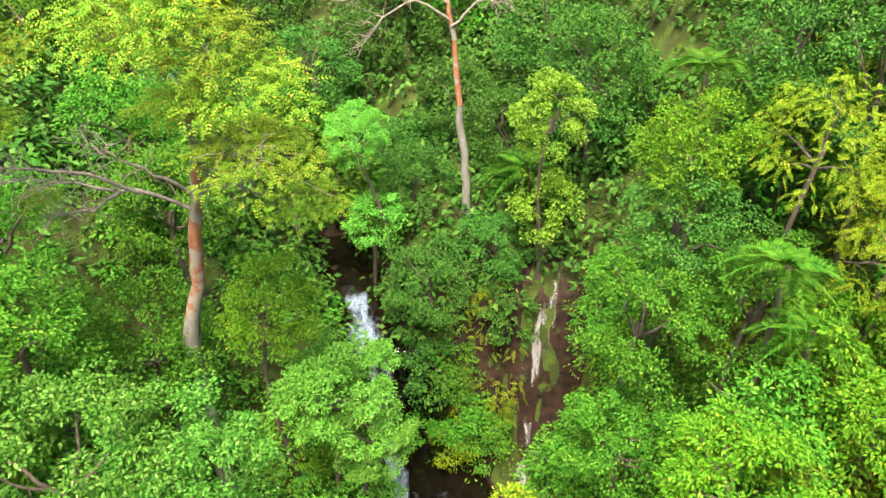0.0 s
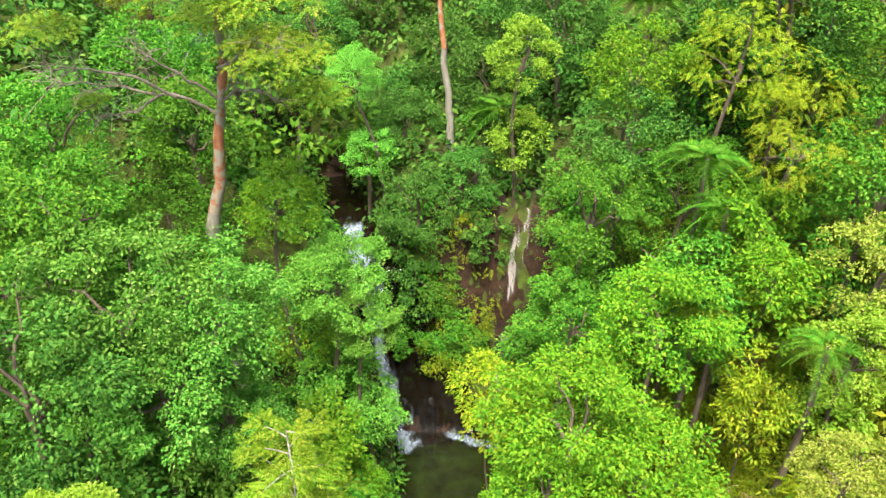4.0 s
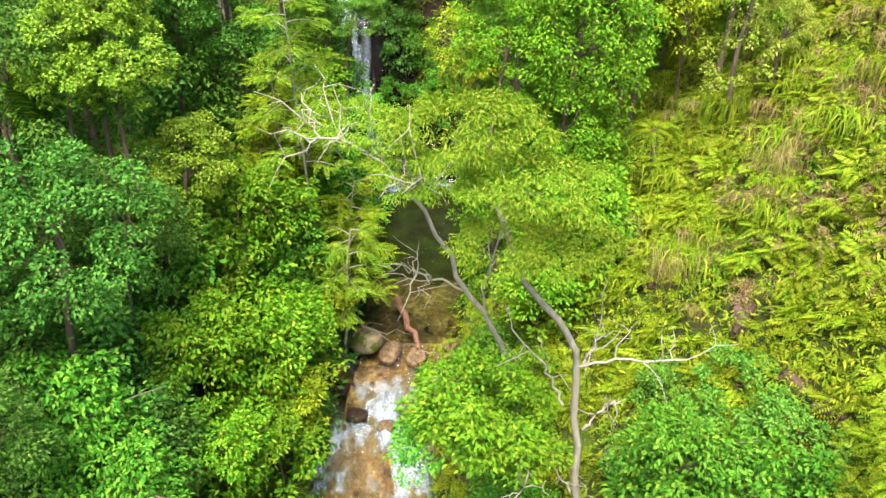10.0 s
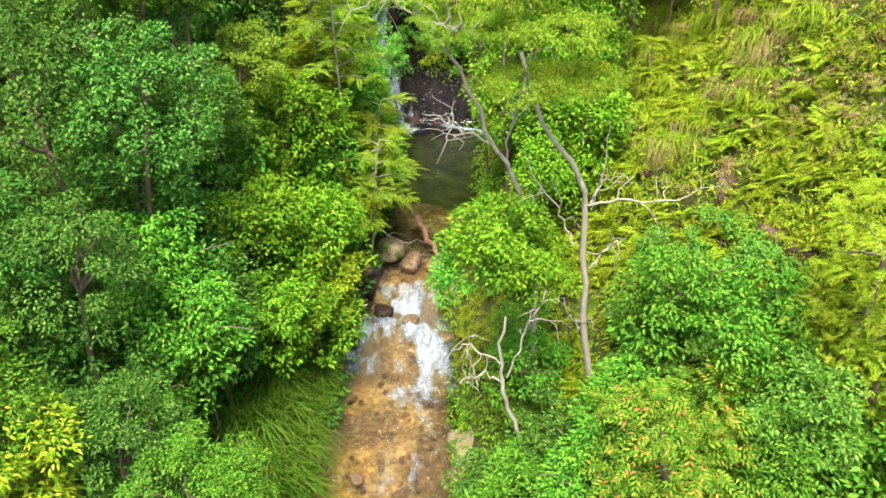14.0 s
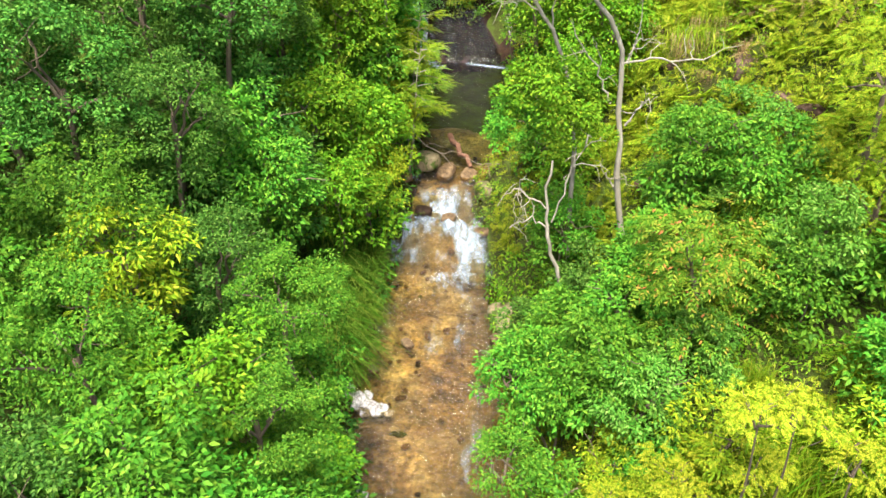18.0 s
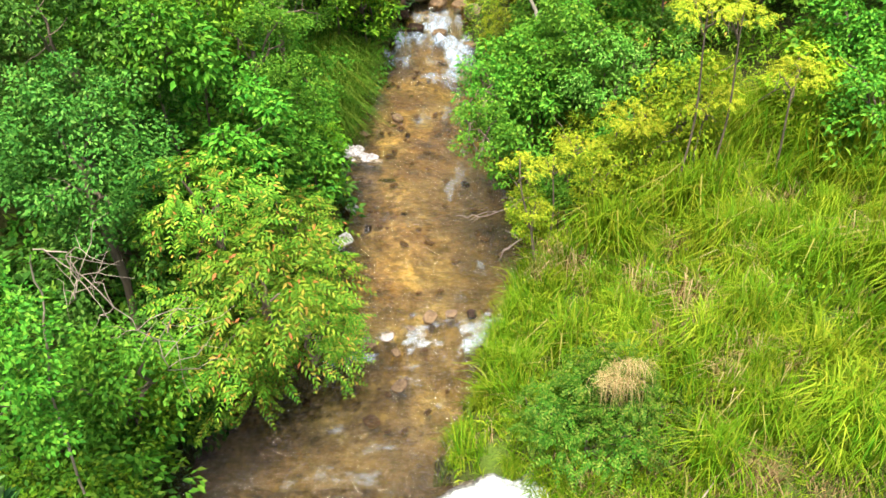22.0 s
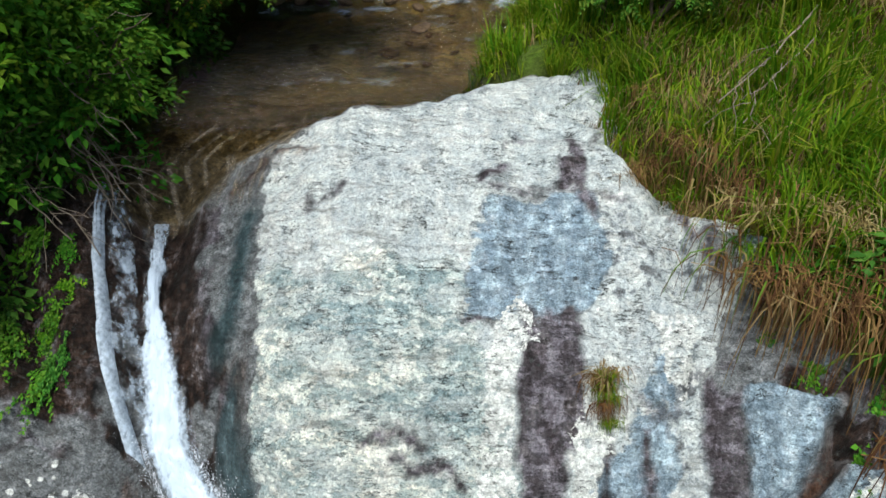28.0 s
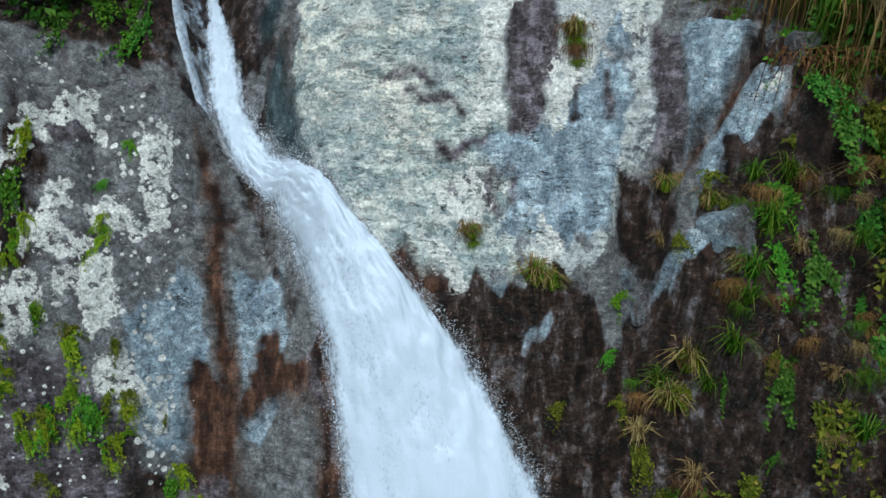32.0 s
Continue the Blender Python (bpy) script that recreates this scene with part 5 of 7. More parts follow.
for i in range(900):
    x, y = rng.uniform(-30, 30), rng.uniform(-14, 56)
    if abs(x) < 11 and y < 23 or len(taken) > 290:
        continue
    if y > 23 and left_bank(y) - 0.5 < x < right_bank(y) + 0.5 and y < 40:
        continue
    gap = 2.6 + 0.03 * max(0, abs(x) - 10) + 0.03 * max(0, y - 25)
    if any((q - Vector((x, y))).length < gap for q in taken):
        continue
    taken.append(Vector((x, y)))
    R = rng.uniform(1.7, 2.7)
    k = rng.choice(["far_dark_tree", "far_mid_tree", "far_dark_tree", "far_mid_tree", "far_lime_tree", "far_feather_tree"])
    z = float(ground_height(np.array([x]), np.array([y]))[0])
    plant(k, x, y, z + rng.uniform(3.5, 6.5), R)


# ---------------------------------------------------------------- trees with bare limbs
def limbed_tree(label, base, trunk, limbs, crowns, mat, thick, limb_mat=None, foot=None, forks=2, limb_r=0.5):
    """A tree told by the line of its trunk and bare limbs, with crowns set on it. Points are in metres, absolute."""
    x, y = base
    z0 = float(ground_height(np.array([x]), np.array([y]))[0]) - 0.2
    root = new("tree")
    root.location = (x, y, z0)
    tagged(root, label, "tree", "trees of the valley")
    o = np.array([x, y, z0])

    def line(pts, n):
        pts = np.array(pts, float) - o
        t = np.linspace(0, len(pts) - 1, n)
        q = np.stack([np.interp(t, np.arange(len(pts)), pts[:, k]) for k in range(3)], 1)
        q[1:-1] = (q[:-2] + 2 * q[1:-1] + q[2:]) / 4
        return q + np.concatenate([[[0, 0, 0]], rng.normal(0, 0.035, (n - 1, 3))])
    q = line([o, *trunk], 16)
    wide = np.linspace(thick * 1.25, thick * 0.55, 16) * (1 + rng.normal(0, 0.06, 16))
    if foot:
        mat_low, k = foot
        part("trunk", mesh_of("trunk", *tube(q[:k + 1], wide[:k + 1], 9), [mat_low], True), root, label="grey-white lower trunk")
        part("trunk", mesh_of("trunk", *tube(q[k:], wide[k:], 9), [mat], True), root, label="peeling rust-red upper trunk")
    else:
        part("trunk", mesh_of("trunk", *tube(q, wide, 9), [mat], True), root)
    mat = limb_mat or mat
    for pts in limbs:
        q = line(pts, 10)
        limb = part("limb", mesh_of("limb", *tube(q, np.linspace(thick * limb_r, min(0.015, thick * 0.4), 10), 6), [mat], True), root)
        for k in (4, 6, 7, 8, 9):
            for j in range(forks):
                tip = q[k] + rng.normal(0, 0.42, 3) + (q[-1] - q[0]) * 0.12
                w = bent(q[k], tip, 0.1, 5, 0.06)
                side = bent(w[2], w[2] + rng.normal(0, 0.25, 3), 0.1, 4, 0.06)
                part("twig", mesh_of("twig", *join([tube(w, np.linspace(0.013, 0.004, 5) * min(1.0, thick / 0.03), 4), tube(side, np.linspace(0.008, 0.003, 4) * min(1.0, thick / 0.03), 4)]), [mat], True), limb)
    for kind, cx, cy, cz, R, sz in crowns:
        me, _, R0, _ = KINDS[kind][0]
        m = Matrix.Translation(Vector((cx - x, cy - y, cz - z0))) @ pose(0, 0, 0, 0, 0, rng.uniform(0, 360)) @ Matrix.Diagonal((R / R0, R / R0, R / R0 * sz, 1))
        part("crown", me, root, m)
    return root


limbed_tree("pale-barked leaning tree with a flat yellow-green crown over the stream", (4.5, -2.9), [(4.1, -2.85, 3.2), (3.81, -2.85, 4.6), (3.6, -2.85, 6.14), (3.51, -2.85, 7.4), (3.31, -2.85, 8.98), (3.08, -2.85, 9.77), (2.73, -2.85, 10.15), (2.21, -2.85, 10.81), (1.8, -2.7, 12.3)],
            [[(3.32, -2.85, 8.95), (3.77, -2.8, 9.08), (4.47, -2.8, 9.01), (5.27, -2.8, 9.09)], [(3.43, -2.85, 9.01), (3.6, -2.8, 9.67)], [(3.2, -2.75, 7.9), (3.04, -2.6, 8.19), (2.83, -2.6, 8.83), (2.21, -2.6, 9.57)], [(3.6, -2.85, 7.36), (4.11, -2.8, 8.03)], [(3.7, -2.85, 5.42), (3.29, -2.8, 6.01)]],
            [("umbrella_tree", 1.55, -2.4, 13.3, 1.1, 0.9), ("umbrella_tree", 2.45, -3.3, 12.8, 0.95, 0.9), ("umbrella_tree", 2.1, -3.2, 11.8, 0.85, 1.0), ("umbrella_tree", 1.0, -2.6, 12.6, 0.8, 0.9), ("umbrella_tree", 2.9, -3.5, 12.0, 0.75, 0.9)], PALE_BARK, 0.075, None, None, 1, 0.4)
limbed_tree("crooked pale-barked tree with bare lower limbs", (2.8, -2.0), [(2.6, -2.0, 6.5), (2.3, -2.0, 8.0), (2.11, -2.0, 8.6), (1.79, -2.0, 9.43), (1.37, -2.0, 9.9), (1.09, -2.0, 10.84), (0.7, -2.0, 11.6), (0.2, -2.0, 12.4)],
            [[(1.75, -2.0, 9.5), (1.72, -2.0, 9.96), (1.82, -2.0, 10.59), (2.1, -2.2, 12.0)], [(1.37, -2.0, 9.96), (0.8, -2.0, 10.28), (0.5, -2.0, 10.4)], [(0.4, -2.0, 12.1), (-0.4, -2.0, 12.9), (-1.1, -1.9, 13.1)], [(0.3, -2.0, 12.3), (-0.2, -2.3, 13.0), (-0.9, -2.6, 13.2)], [(0.5, -2.0, 12.0), (0.5, -2.8, 12.6), (0.7, -3.2, 12.8)]],
            [("umbrella_tree", -0.2, -1.8, 13.0, 0.9, 0.7), ("umbrella_tree", 0.45, -2.5, 12.7, 0.6, 0.8)], PALE_BARK, 0.055, None, None, 2, 0.4)
limbed_tree("small half-bare tree with thin pale limbs beside the rapids", (2.5, -4.1), [(2.28, -4.2, 3.19), (1.86, -4.2, 4.51), (1.66, -4.2, 5.22), (1.58, -4.2, 6.05), (1.68, -4.2, 7.14)],
            [[(1.66, -4.2, 5.22), (1.23, -4.2, 5.57), (0.74, -4.2, 5.23)], [(1.77, -4.2, 5.4), (2.04, -4.2, 6.68), (2.46, -4.2, 7.72)], [(1.6, -4.2, 5.8), (1.11, -4.2, 6.22), (0.81, -4.2, 6.38)]],
            [("bright_bush", 1.5, -3.3, 8.4, 1.05, 0.9), ("bright_bush", 2.2, -3.2, 7.7, 0.9, 0.9), ("mid_bush", 0.9, -3.2, 7.6, 0.75, 0.9)], PALE_BARK, 0.05, None, None, 1, 0.45)
limbed_tree("tall red-barked tree with bare grey twigs and feathery yellow-green foliage", (-6.5, 14.9), [(-6.52, 14.8, 11.3), (-6.55, 14.8, 12.4), (-6.2, 14.8, 13.7), (-5.85, 14.8, 14.4), (-5.95, 14.8, 15.2), (-5.6, 14.8, 16.65), (-5.1, 14.0, 18.2), (-4.9, 13.5, 19.6)],
            [[(-5.7, 14.7, 16.4), (-6.3, 14.4, 17.0), (-7.3, 14.3, 17.2), (-8.2, 14.3, 17.4), (-9.2, 14.0, 17.5)], [(-5.53, 14.6, 16.77), (-4.99, 14.6, 17.2), (-4.4, 14.4, 17.2), (-3.9, 14.2, 17.0)], [(-6.6, 14.4, 17.0), (-7.4, 13.8, 17.8), (-8.2, 13.4, 18.2), (-9.0, 13.2, 18.2)], [(-5.3, 14.2, 17.9), (-4.2, 12.8, 18.8), (-3.2, 11.6, 19.4)],
             [(-5.6, 14.6, 16.9), (-6.4, 14.0, 17.9), (-7.0, 13.6, 18.6)], [(-7.0, 14.3, 17.1), (-7.8, 14.4, 16.6), (-8.8, 14.4, 16.4)], [(-5.6, 14.7, 16.7), (-5.0, 14.2, 17.6), (-4.6, 13.9, 18.0)]],
            [("feather_tree", -3.3, 11.9, 19.2, 1.1, 0.7), ("feather_tree", -2.7, 12.8, 17.8, 0.8, 0.6), ("feather_tree", -4.2, 13.0, 20.8, 1.2, 0.8), ("feather_tree", -4.0, 14.6, 18.3, 0.9, 0.5), ("feather_tree", -8.8, 14.2, 17.0, 0.45, 0.5), ("feather_tree", -5.3, 12.6, 21.2, 1.3, 0.9), ("feather_tree", -8.2, 12.6, 20.8, 1.0, 0.8), ("feather_tree", -3.4, 12.4, 20.2, 1.2, 0.8), ("feather_tree", -8.9, 13.2, 19.2, 0.8, 0.7), ("feather_tree", -5.0, 13.6, 19.4, 0.9, 0.6)], RED_BARK, 0.19, DEAD, (PALE_BARK, 5), 5, 0.26)
limbed_tree("tall straight tree with red upper bark and bare twigs", (0.85, 22.6), [(0.72, 22.5, 12.9), (0.56, 22.5, 15.2), (0.36, 22.5, 17.4), (0.1, 22.4, 18.8)],
            [[(0.2, 22.4, 18.2), (-0.8, 22.2, 18.9), (-1.8, 22.0, 18.4), (-2.4, 21.8, 17.6)], [(0.25, 22.4, 18.0), (1.1, 22.4, 18.8), (1.9, 22.5, 18.6)], [(0.1, 22.4, 18.7), (-1.2, 22.2, 19.4), (-2.9, 22.0, 18.9)]], [], RED_BARK, 0.12, DEAD, (PALE_BARK, 8), 4, 0.4)
limbed_tree("bleached dead branchy sapling against dark foliage", (-5.6, -18.9), [(-5.3, -18.6, 4.6), (-5.0, -18.6, 6.1)],
            [[(-5.0, -18.6, 6.1), (-4.68, -18.6, 6.15), (-4.64, -18.6, 5.75), (-4.85, -18.6, 5.3)], [(-4.9, -18.6, 6.1), (-4.3, -18.5, 5.2), (-4.0, -18.4, 4.2)]], [], DEAD, 0.015)


def plume_tree(x, y, top, span, spread, lean=(0.0, 0.0), key="lime", label="slender sapling with tiers of feathery yellow-green fronds"):
    """A thin pale trunk with tiers of level branches, each set with pinnate leaves."""
    z0 = float(ground_height(np.array([x]), np.array([y]))[0]) - 0.15
    root = new("tree")
    root.location = (x, y, z0)
    tagged(root, label, "tree", "trees of the valley")
    t = np.linspace(0, 1, 14)
    p = np.stack([lean[0] * t ** 1.5 + 0.08 * np.sin(5 * t), lean[1] * t ** 1.5 + 0.06 * np.sin(4 * t + 1), (top - z0) * t], 1)
    part("trunk", mesh_of("trunk", *tube(p, np.linspace(0.06, 0.012, 14), 7), [PALE_BARK], True), root)
    n = int(6 * span)
    for i in range(n):
        u = 1 - span / (top - z0) * (i + 0.3) / n
        foot = np.array([np.interp(u, t, p[:, k]) for k in range(3)])
        a = i * 2.4 + rng.normal(0, 0.3)
        d = np.array([np.cos(a), np.sin(a), rng.uniform(0.15, 0.5)])
        long = spread * (0.4 + 0.6 * math.sqrt((i + 0.5) / n)) * rng.uniform(0.6, 1.1)
        w = np.linspace(0, 1, 7)[:, None]
        q = foot + d * long * w - np.array([0, 0, 0.3 * long]) * w ** 2
        limb = part("limb", mesh_of("limb", *tube(q, np.linspace(0.018, 0.005, 7), 4), [PALE_BARK], True), root)
        P = np.repeat(q[2:], 3, 0) + rng.normal(0, 0.04, (15, 3))
        side = np.array([-d[1], d[0], 0.0])
        A = d * 0.6 + side * np.tile([-1.0, 1.0, 0.2], 5)[:, None] + rng.normal(0, 0.2, (15, 3))
        N = np.array([0, 0, 1.0]) + rng.normal(0, 0.25, (15, 3))
        part("foliage", mesh_of("foliage", *sprays(P, A, N, rng.uniform(0.35, 0.6, 15), 9, 0.12, 0.036, rng, 0.35), [LEAF[key]]), limb)
    return root


plume_tree(-2.75, 6.2, 13.4, 5.6, 1.5, (0.1, 0.0), "canopy")
plume_tree(-2.1, 7.2, 6.8, 3.2, 1.5, (0.7, 0.3), "lime", "leaning sapling with feathery fronds over the pool")
plume_tree(-2.0, 5.6, 6.2, 3.0, 1.3, (0.6, 0.2), "canopy", "leaning sapling with feathery fronds over the pool")
plume_tree(-3.4, 6.9, 10.2, 4.0, 1.2, (0.0, 0.2), "lime")


def dead_branch(label, pts, thick=0.03):
    root_pts = np.array(pts, float)
    q = np.stack([np.interp(np.linspace(0, len(pts) - 1, 9), np.arange(len(pts)), root_pts[:, k]) for k in range(3)], 1)
    q += rng.normal(0, 0.025, q.shape)
    bits = [tube(q, np.linspace(thick, 0.008, 9), 6)]
    for k in (3, 5, 6, 7):
        d = q[-1] - q[0]
        bits.append(tube(bent(q[k], q[k] + d * 0.2 + rng.normal(0, 0.28, 3), 0.08, 5, 0.06), np.linspace(thick * 0.5, 0.004, 5), 4))
    return tagged(new("dead_branch", mesh_of("dead_branch", *join(bits), [DEAD], True)), label, "branch", "dead branches")


dead_branch("bare pale branch reaching over the water", [(2.4, -8.6, 1.0), (1.5, -9.0, 0.9), (0.7, -9.2, 0.6), (0.1, -9.1, 0.35)], 0.035)
dead_branch("bare pale branch hanging over the water", [(2.0, -10.2, 0.9), (1.4, -10.0, 0.5), (0.8, -10.3, 0.2)], 0.03)
dead_branch("dry forked stick on the grassy slope", [(3.3, -18.0, 1.5), (2.7, -18.4, 1.1), (2.1, -18.7, 0.6)], 0.014)
dead_branch("dry stick on the grassy slope", [(3.2, -18.3, 1.2), (2.6, -18.7, 0.8), (2.3, -19.0, 0.5)], 0.01)
dead_branch("bare twigs above the rapids", [(2.0, 4.6, 2.3), (1.3, 4.9, 2.1), (0.6, 5.2, 1.9)], 0.03)
dead_branch("bare grey twigs at the wooded edge", [(-5.4, -18.4, 1.6), (-4.9, -18.6, 1.2), (-4.6, -18.6, 0.5)], 0.012)
dead_branch("bare grey twigs at the wooded edge", [(-5.8, -18.9, 1.3), (-5.3, -19.1, 1.0), (-4.8, -19.3, 0.6)], 0.012)
for k in range(12):
    x, y = rng.uniform(-6.4, -5.5), rng.uniform(-19.6, -17.2)
    z = float(ground_height(np.array([x]), np.array([y]))[0]) + rng.uniform(0.9, 1.6)
    dead_branch("bare grey twigs hanging over the bank", [(x, y, z), (x + 0.35, y - 0.25, z + 0.1), (x + 0.75, y - 0.45, z - 0.15), (x + 1.0, y - 0.55, z - 0.6)], 0.008)
dead_branch("drooping bare twigs below a feathery tree", [(-3.2, 6.2, 3.6), (-2.2, 6.0, 3.2), (-1.2, 6.0, 2.2), (-0.6, 6.2, 1.8)], 0.025)


# ---------------------------------------------------------------- undergrowth
def scatter(n, x0, x1, y0, y1):
    x, y = rng.uniform(x0, x1, n), rng.uniform(y0, y1, n)
    dry = (x < left_bank(y) - 0.05) | (x > right_bank(y) + 0.05)
    rock = (y < -16.6) & (x > -5.6) & (x < slab_edge(y) + 0.2)
    fall = (y > 16.8) & (y < 21.2) & (x > 2.6) & (x < 4.5)
    wall = (y > 16.6) & (y < 17.9) & (x > -1.6) & (x < 3.2)
    grassy = (y < -9.5) & (x > np.minimum(right_bank(y) - 0.3, 0))
    keep = dry & ~rock & ~fall & ~wall & ~grassy
    return x[keep], y[keep]


def thicket(label, key, x, y, per, L, W, rise=0.5, wide=0.5, droop=0.3, pinnate=0):
    """Low leafy growth that hides the soil: one mesh."""
    n = len(x) * per
    who = np.repeat(np.arange(len(x)), per)
    z = ground_height(x, y)
    tall = rng.uniform(0.4, 1.3, len(x)) * rise
    e = unit(rng.normal(size=(n, 3)) + [0, 0, 0.6])
    r = wide * rng.uniform(0.5, 1.0, n)
    P = np.stack([x[who] + e[:, 0] * r, y[who] + e[:, 1] * r, z[who] + tall[who] * (0.35 + 0.65 * np.abs(e[:, 2]))], 1)
    P[:, 2] = np.maximum(P[:, 2], ground_height(P[:, 0], P[:, 1]) + 0.04)
    A = unit(e * [1, 1, 0.3] + rng.normal(0, 0.5, (n, 3))) - np.array([0, 0, droop])
    N = e * 0.4 + [0, 0, 0.8] + rng.normal(0, 0.35, (n, 3))
    k = rng.uniform(0.7, 1.3, n)
    geo = sprays(P, A, N, L * 2.6 * k, pinnate, L * 0.75, W * 0.8, rng) if pinnate else leaves(P, A, N, L * k, W * k)
    return tagged(new("undergrowth", mesh_of("undergrowth", *geo, [LEAF[key]])), label, "undergrowth", kind="stuff")


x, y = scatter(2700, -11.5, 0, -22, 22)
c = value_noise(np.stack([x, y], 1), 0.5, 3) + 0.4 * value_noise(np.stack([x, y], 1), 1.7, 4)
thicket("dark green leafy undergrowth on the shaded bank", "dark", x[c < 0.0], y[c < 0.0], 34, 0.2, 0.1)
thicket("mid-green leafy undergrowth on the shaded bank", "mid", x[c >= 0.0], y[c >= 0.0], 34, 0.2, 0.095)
x, y = scatter(3600, 0, 12.5, -9.5, 21)
c = value_noise(np.stack([x, y], 1), 0.45, 6) + 0.4 * value_noise(np.stack([x, y], 1), 1.6, 7) + 0.05 * (x - 5)
thicket("mid-green leafy undergrowth on the sunny slope", "bright", x[c < -0.25], y[c < -0.25], 32, 0.14, 0.055)
thicket("bright green leafy undergrowth on the sunny slope", "canopy", x[(c >= -0.25) & (c < 0.1)], y[(c >= -0.25) & (c < 0.1)], 34, 0.13, 0.04)
thicket("yellow-green ferny undergrowth on the sunny slope", "fern", x[c >= 0.1], y[c >= 0.1], 8, 0.12, 0.045, pinnate=6, rise=0.4)
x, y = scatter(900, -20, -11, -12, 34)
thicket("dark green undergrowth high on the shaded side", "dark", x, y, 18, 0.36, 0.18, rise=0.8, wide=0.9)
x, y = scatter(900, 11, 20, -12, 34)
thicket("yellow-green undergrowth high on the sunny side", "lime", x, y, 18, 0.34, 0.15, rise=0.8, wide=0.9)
x, y = scatter(1400, -14, 14, 20, 34)
thicket("dark green undergrowth up the valley", "dark", x, y, 22, 0.3, 0.16, rise=0.7, wide=0.8)


x, y = rng.uniform(3.2, 8.5, 260), rng.uniform(-24.5, -20.6, 260)
k = x > slab_edge(y) + 0.1
thicket("dark leafy plants along the edge of the cliff", "dark", x[k], y[k], 36, 0.16, 0.08, rise=0.6)
x, y = scatter(900, 4.6, 12, -5, 9)
thicket("low yellow-green leaves covering the steep slope", "fern", x, y, 26, 0.17, 0.05, rise=0.35, wide=0.5, droop=0.5)
x, y = rng.uniform(7.6, 12.5, 420), rng.uniform(-1.5, 6.5, 420)
k = value_noise(np.stack([x, y], 1), 0.6, 43) > -0.1
thicket("dead brown bracken on the steep slope", "straw", x[k], y[k], 8, 0.1, 0.03, rise=0.35, wide=0.45, pinnate=6)


# ---------------------------------------------------------------- grass
def blades(x, y, z, h, w, lean, droop=0.35, r=None):
    """Bent tapering blades: five points, three triangles."""
    r = r or rng
    n = len(x)
    a = r.uniform(0, 2 * np.pi, n)
    d = np.stack([np.cos(a), np.sin(a), np.zeros(n)], 1) * r.uniform(0.1, 1.0, n)[:, None] * lean
    s = np.stack([-np.sin(a + r.normal(0, 0.6, n)), np.cos(a), np.zeros(n)], 1)
    b = np.stack([x, y, z], 1)
    up = np.array([0, 0, 1.0])
    h, w = np.broadcast_to(h, n)[:, None], np.broadcast_to(w, n)[:, None]
    m = b + up * h * 0.6 + d * h * 0.35
    t = b + up * h * (1 - droop * np.linalg.norm(d, axis=1, keepdims=True)) + d * h * 1.0
    v = np.stack([b - s * w / 2, b + s * w / 2, m + s * w * 0.42, m - s * w * 0.42, t], 1).reshape(-1, 3)
    k = np.arange(n)[:, None] * 5
    return v, np.stack([k + [0, 1, 2], k + [0, 2, 3], k + [3, 2, 4]], 1).reshape(-1, 3)


def sward(label, key, tufts, per, x0, x1, y0, y1, h, w, lean, patchy=0.0, seed=0, low=0.0):
    """Grass in tufts that each bend their own way, taller and thinner by patches."""
    x, y = rng.uniform(x0, x1, tufts), rng.uniform(y0, y1, tufts)
    keep = (x > right_bank(y) - 0.05) & ((y > -16.6) | (x > slab_edge(y) - 0.1)) & (y > -21.2 + 0.25 * np.abs(x - 4))
    c = value_noise(np.stack([x, y], 1), 0.8, seed) + 0.5 * value_noise(np.stack([x, y], 1), 2.4, seed + 1)
    keep &= c > patchy - 1.2
    x, y, c = x[keep], y[keep], c[keep]
    who = np.repeat(np.arange(len(x)), per)
    n = len(who)
    bx, by = x[who] + rng.normal(0, 0.07, n), y[who] + rng.normal(0, 0.07, n)
    z = np.maximum(ground_height(bx, by), np.where(by < -16.6, cliff_height(bx, by), -99)) - 0.03
    tall = h * rng.uniform(0.4, 1.4, len(x)) * (0.8 + 0.35 * c)
    v, f = blades(bx, by, z, np.maximum(0.12, tall[who]) * rng.uniform(0.5, 1.15, n), w, lean, 0.55)
    v = v.reshape(n, 5, 3)
    push = rng.normal(0, 0.28, (len(x), 2)) + [-0.06, -0.1]
    v[:, 2:4, :2] += (push[who] * tall[who][:, None] * 0.4)[:, None]
    v[:, 4, :2] += push[who] * tall[who][:, None]
    v[:, 4, 2] -= low * tall[who]
    return tagged(new("grass", mesh_of("grass", v.reshape(-1, 3), f, [LEAF[key]])), label, "grass", kind="stuff")


sward("tall fresh green grass on the open slope", "grass", 3600, 14, -0.8, 10, -20.8, -9.3, 0.85, 0.024, 0.55)
sward("dry straw-coloured grass among the green", "straw", 750, 10, -0.8, 9, -21, -9.5, 0.45, 0.013, 0.9, 1.3, 9, 0.3)
sward("short dense grass on the open slope", "fern", 2200, 11, -0.8, 10, -20.8, -9.3, 0.4, 0.028, 0.9, 0.9, 5, 0.2)
sward("dry straw-coloured grass along the edge of the rock", "straw", 1300, 10, 0.6, 5.5, -20.9, -16.6, 0.5, 0.014, 1.0, 0.35, 15, 0.6)
sward("short green grass along the edge of the rock", "grass", 900, 12, 0.6, 5.5, -21.2, -16.6, 0.45, 0.018, 0.9, 0.4, 25, 0.5)
x, y = rng.uniform(2.4, 9.5, 170), rng.uniform(-16.5, -9.5, 170)
k = (x > right_bank(y) + 0.3) & (value_noise(np.stack([x, y], 1), 0.7, 33) > 0.1)
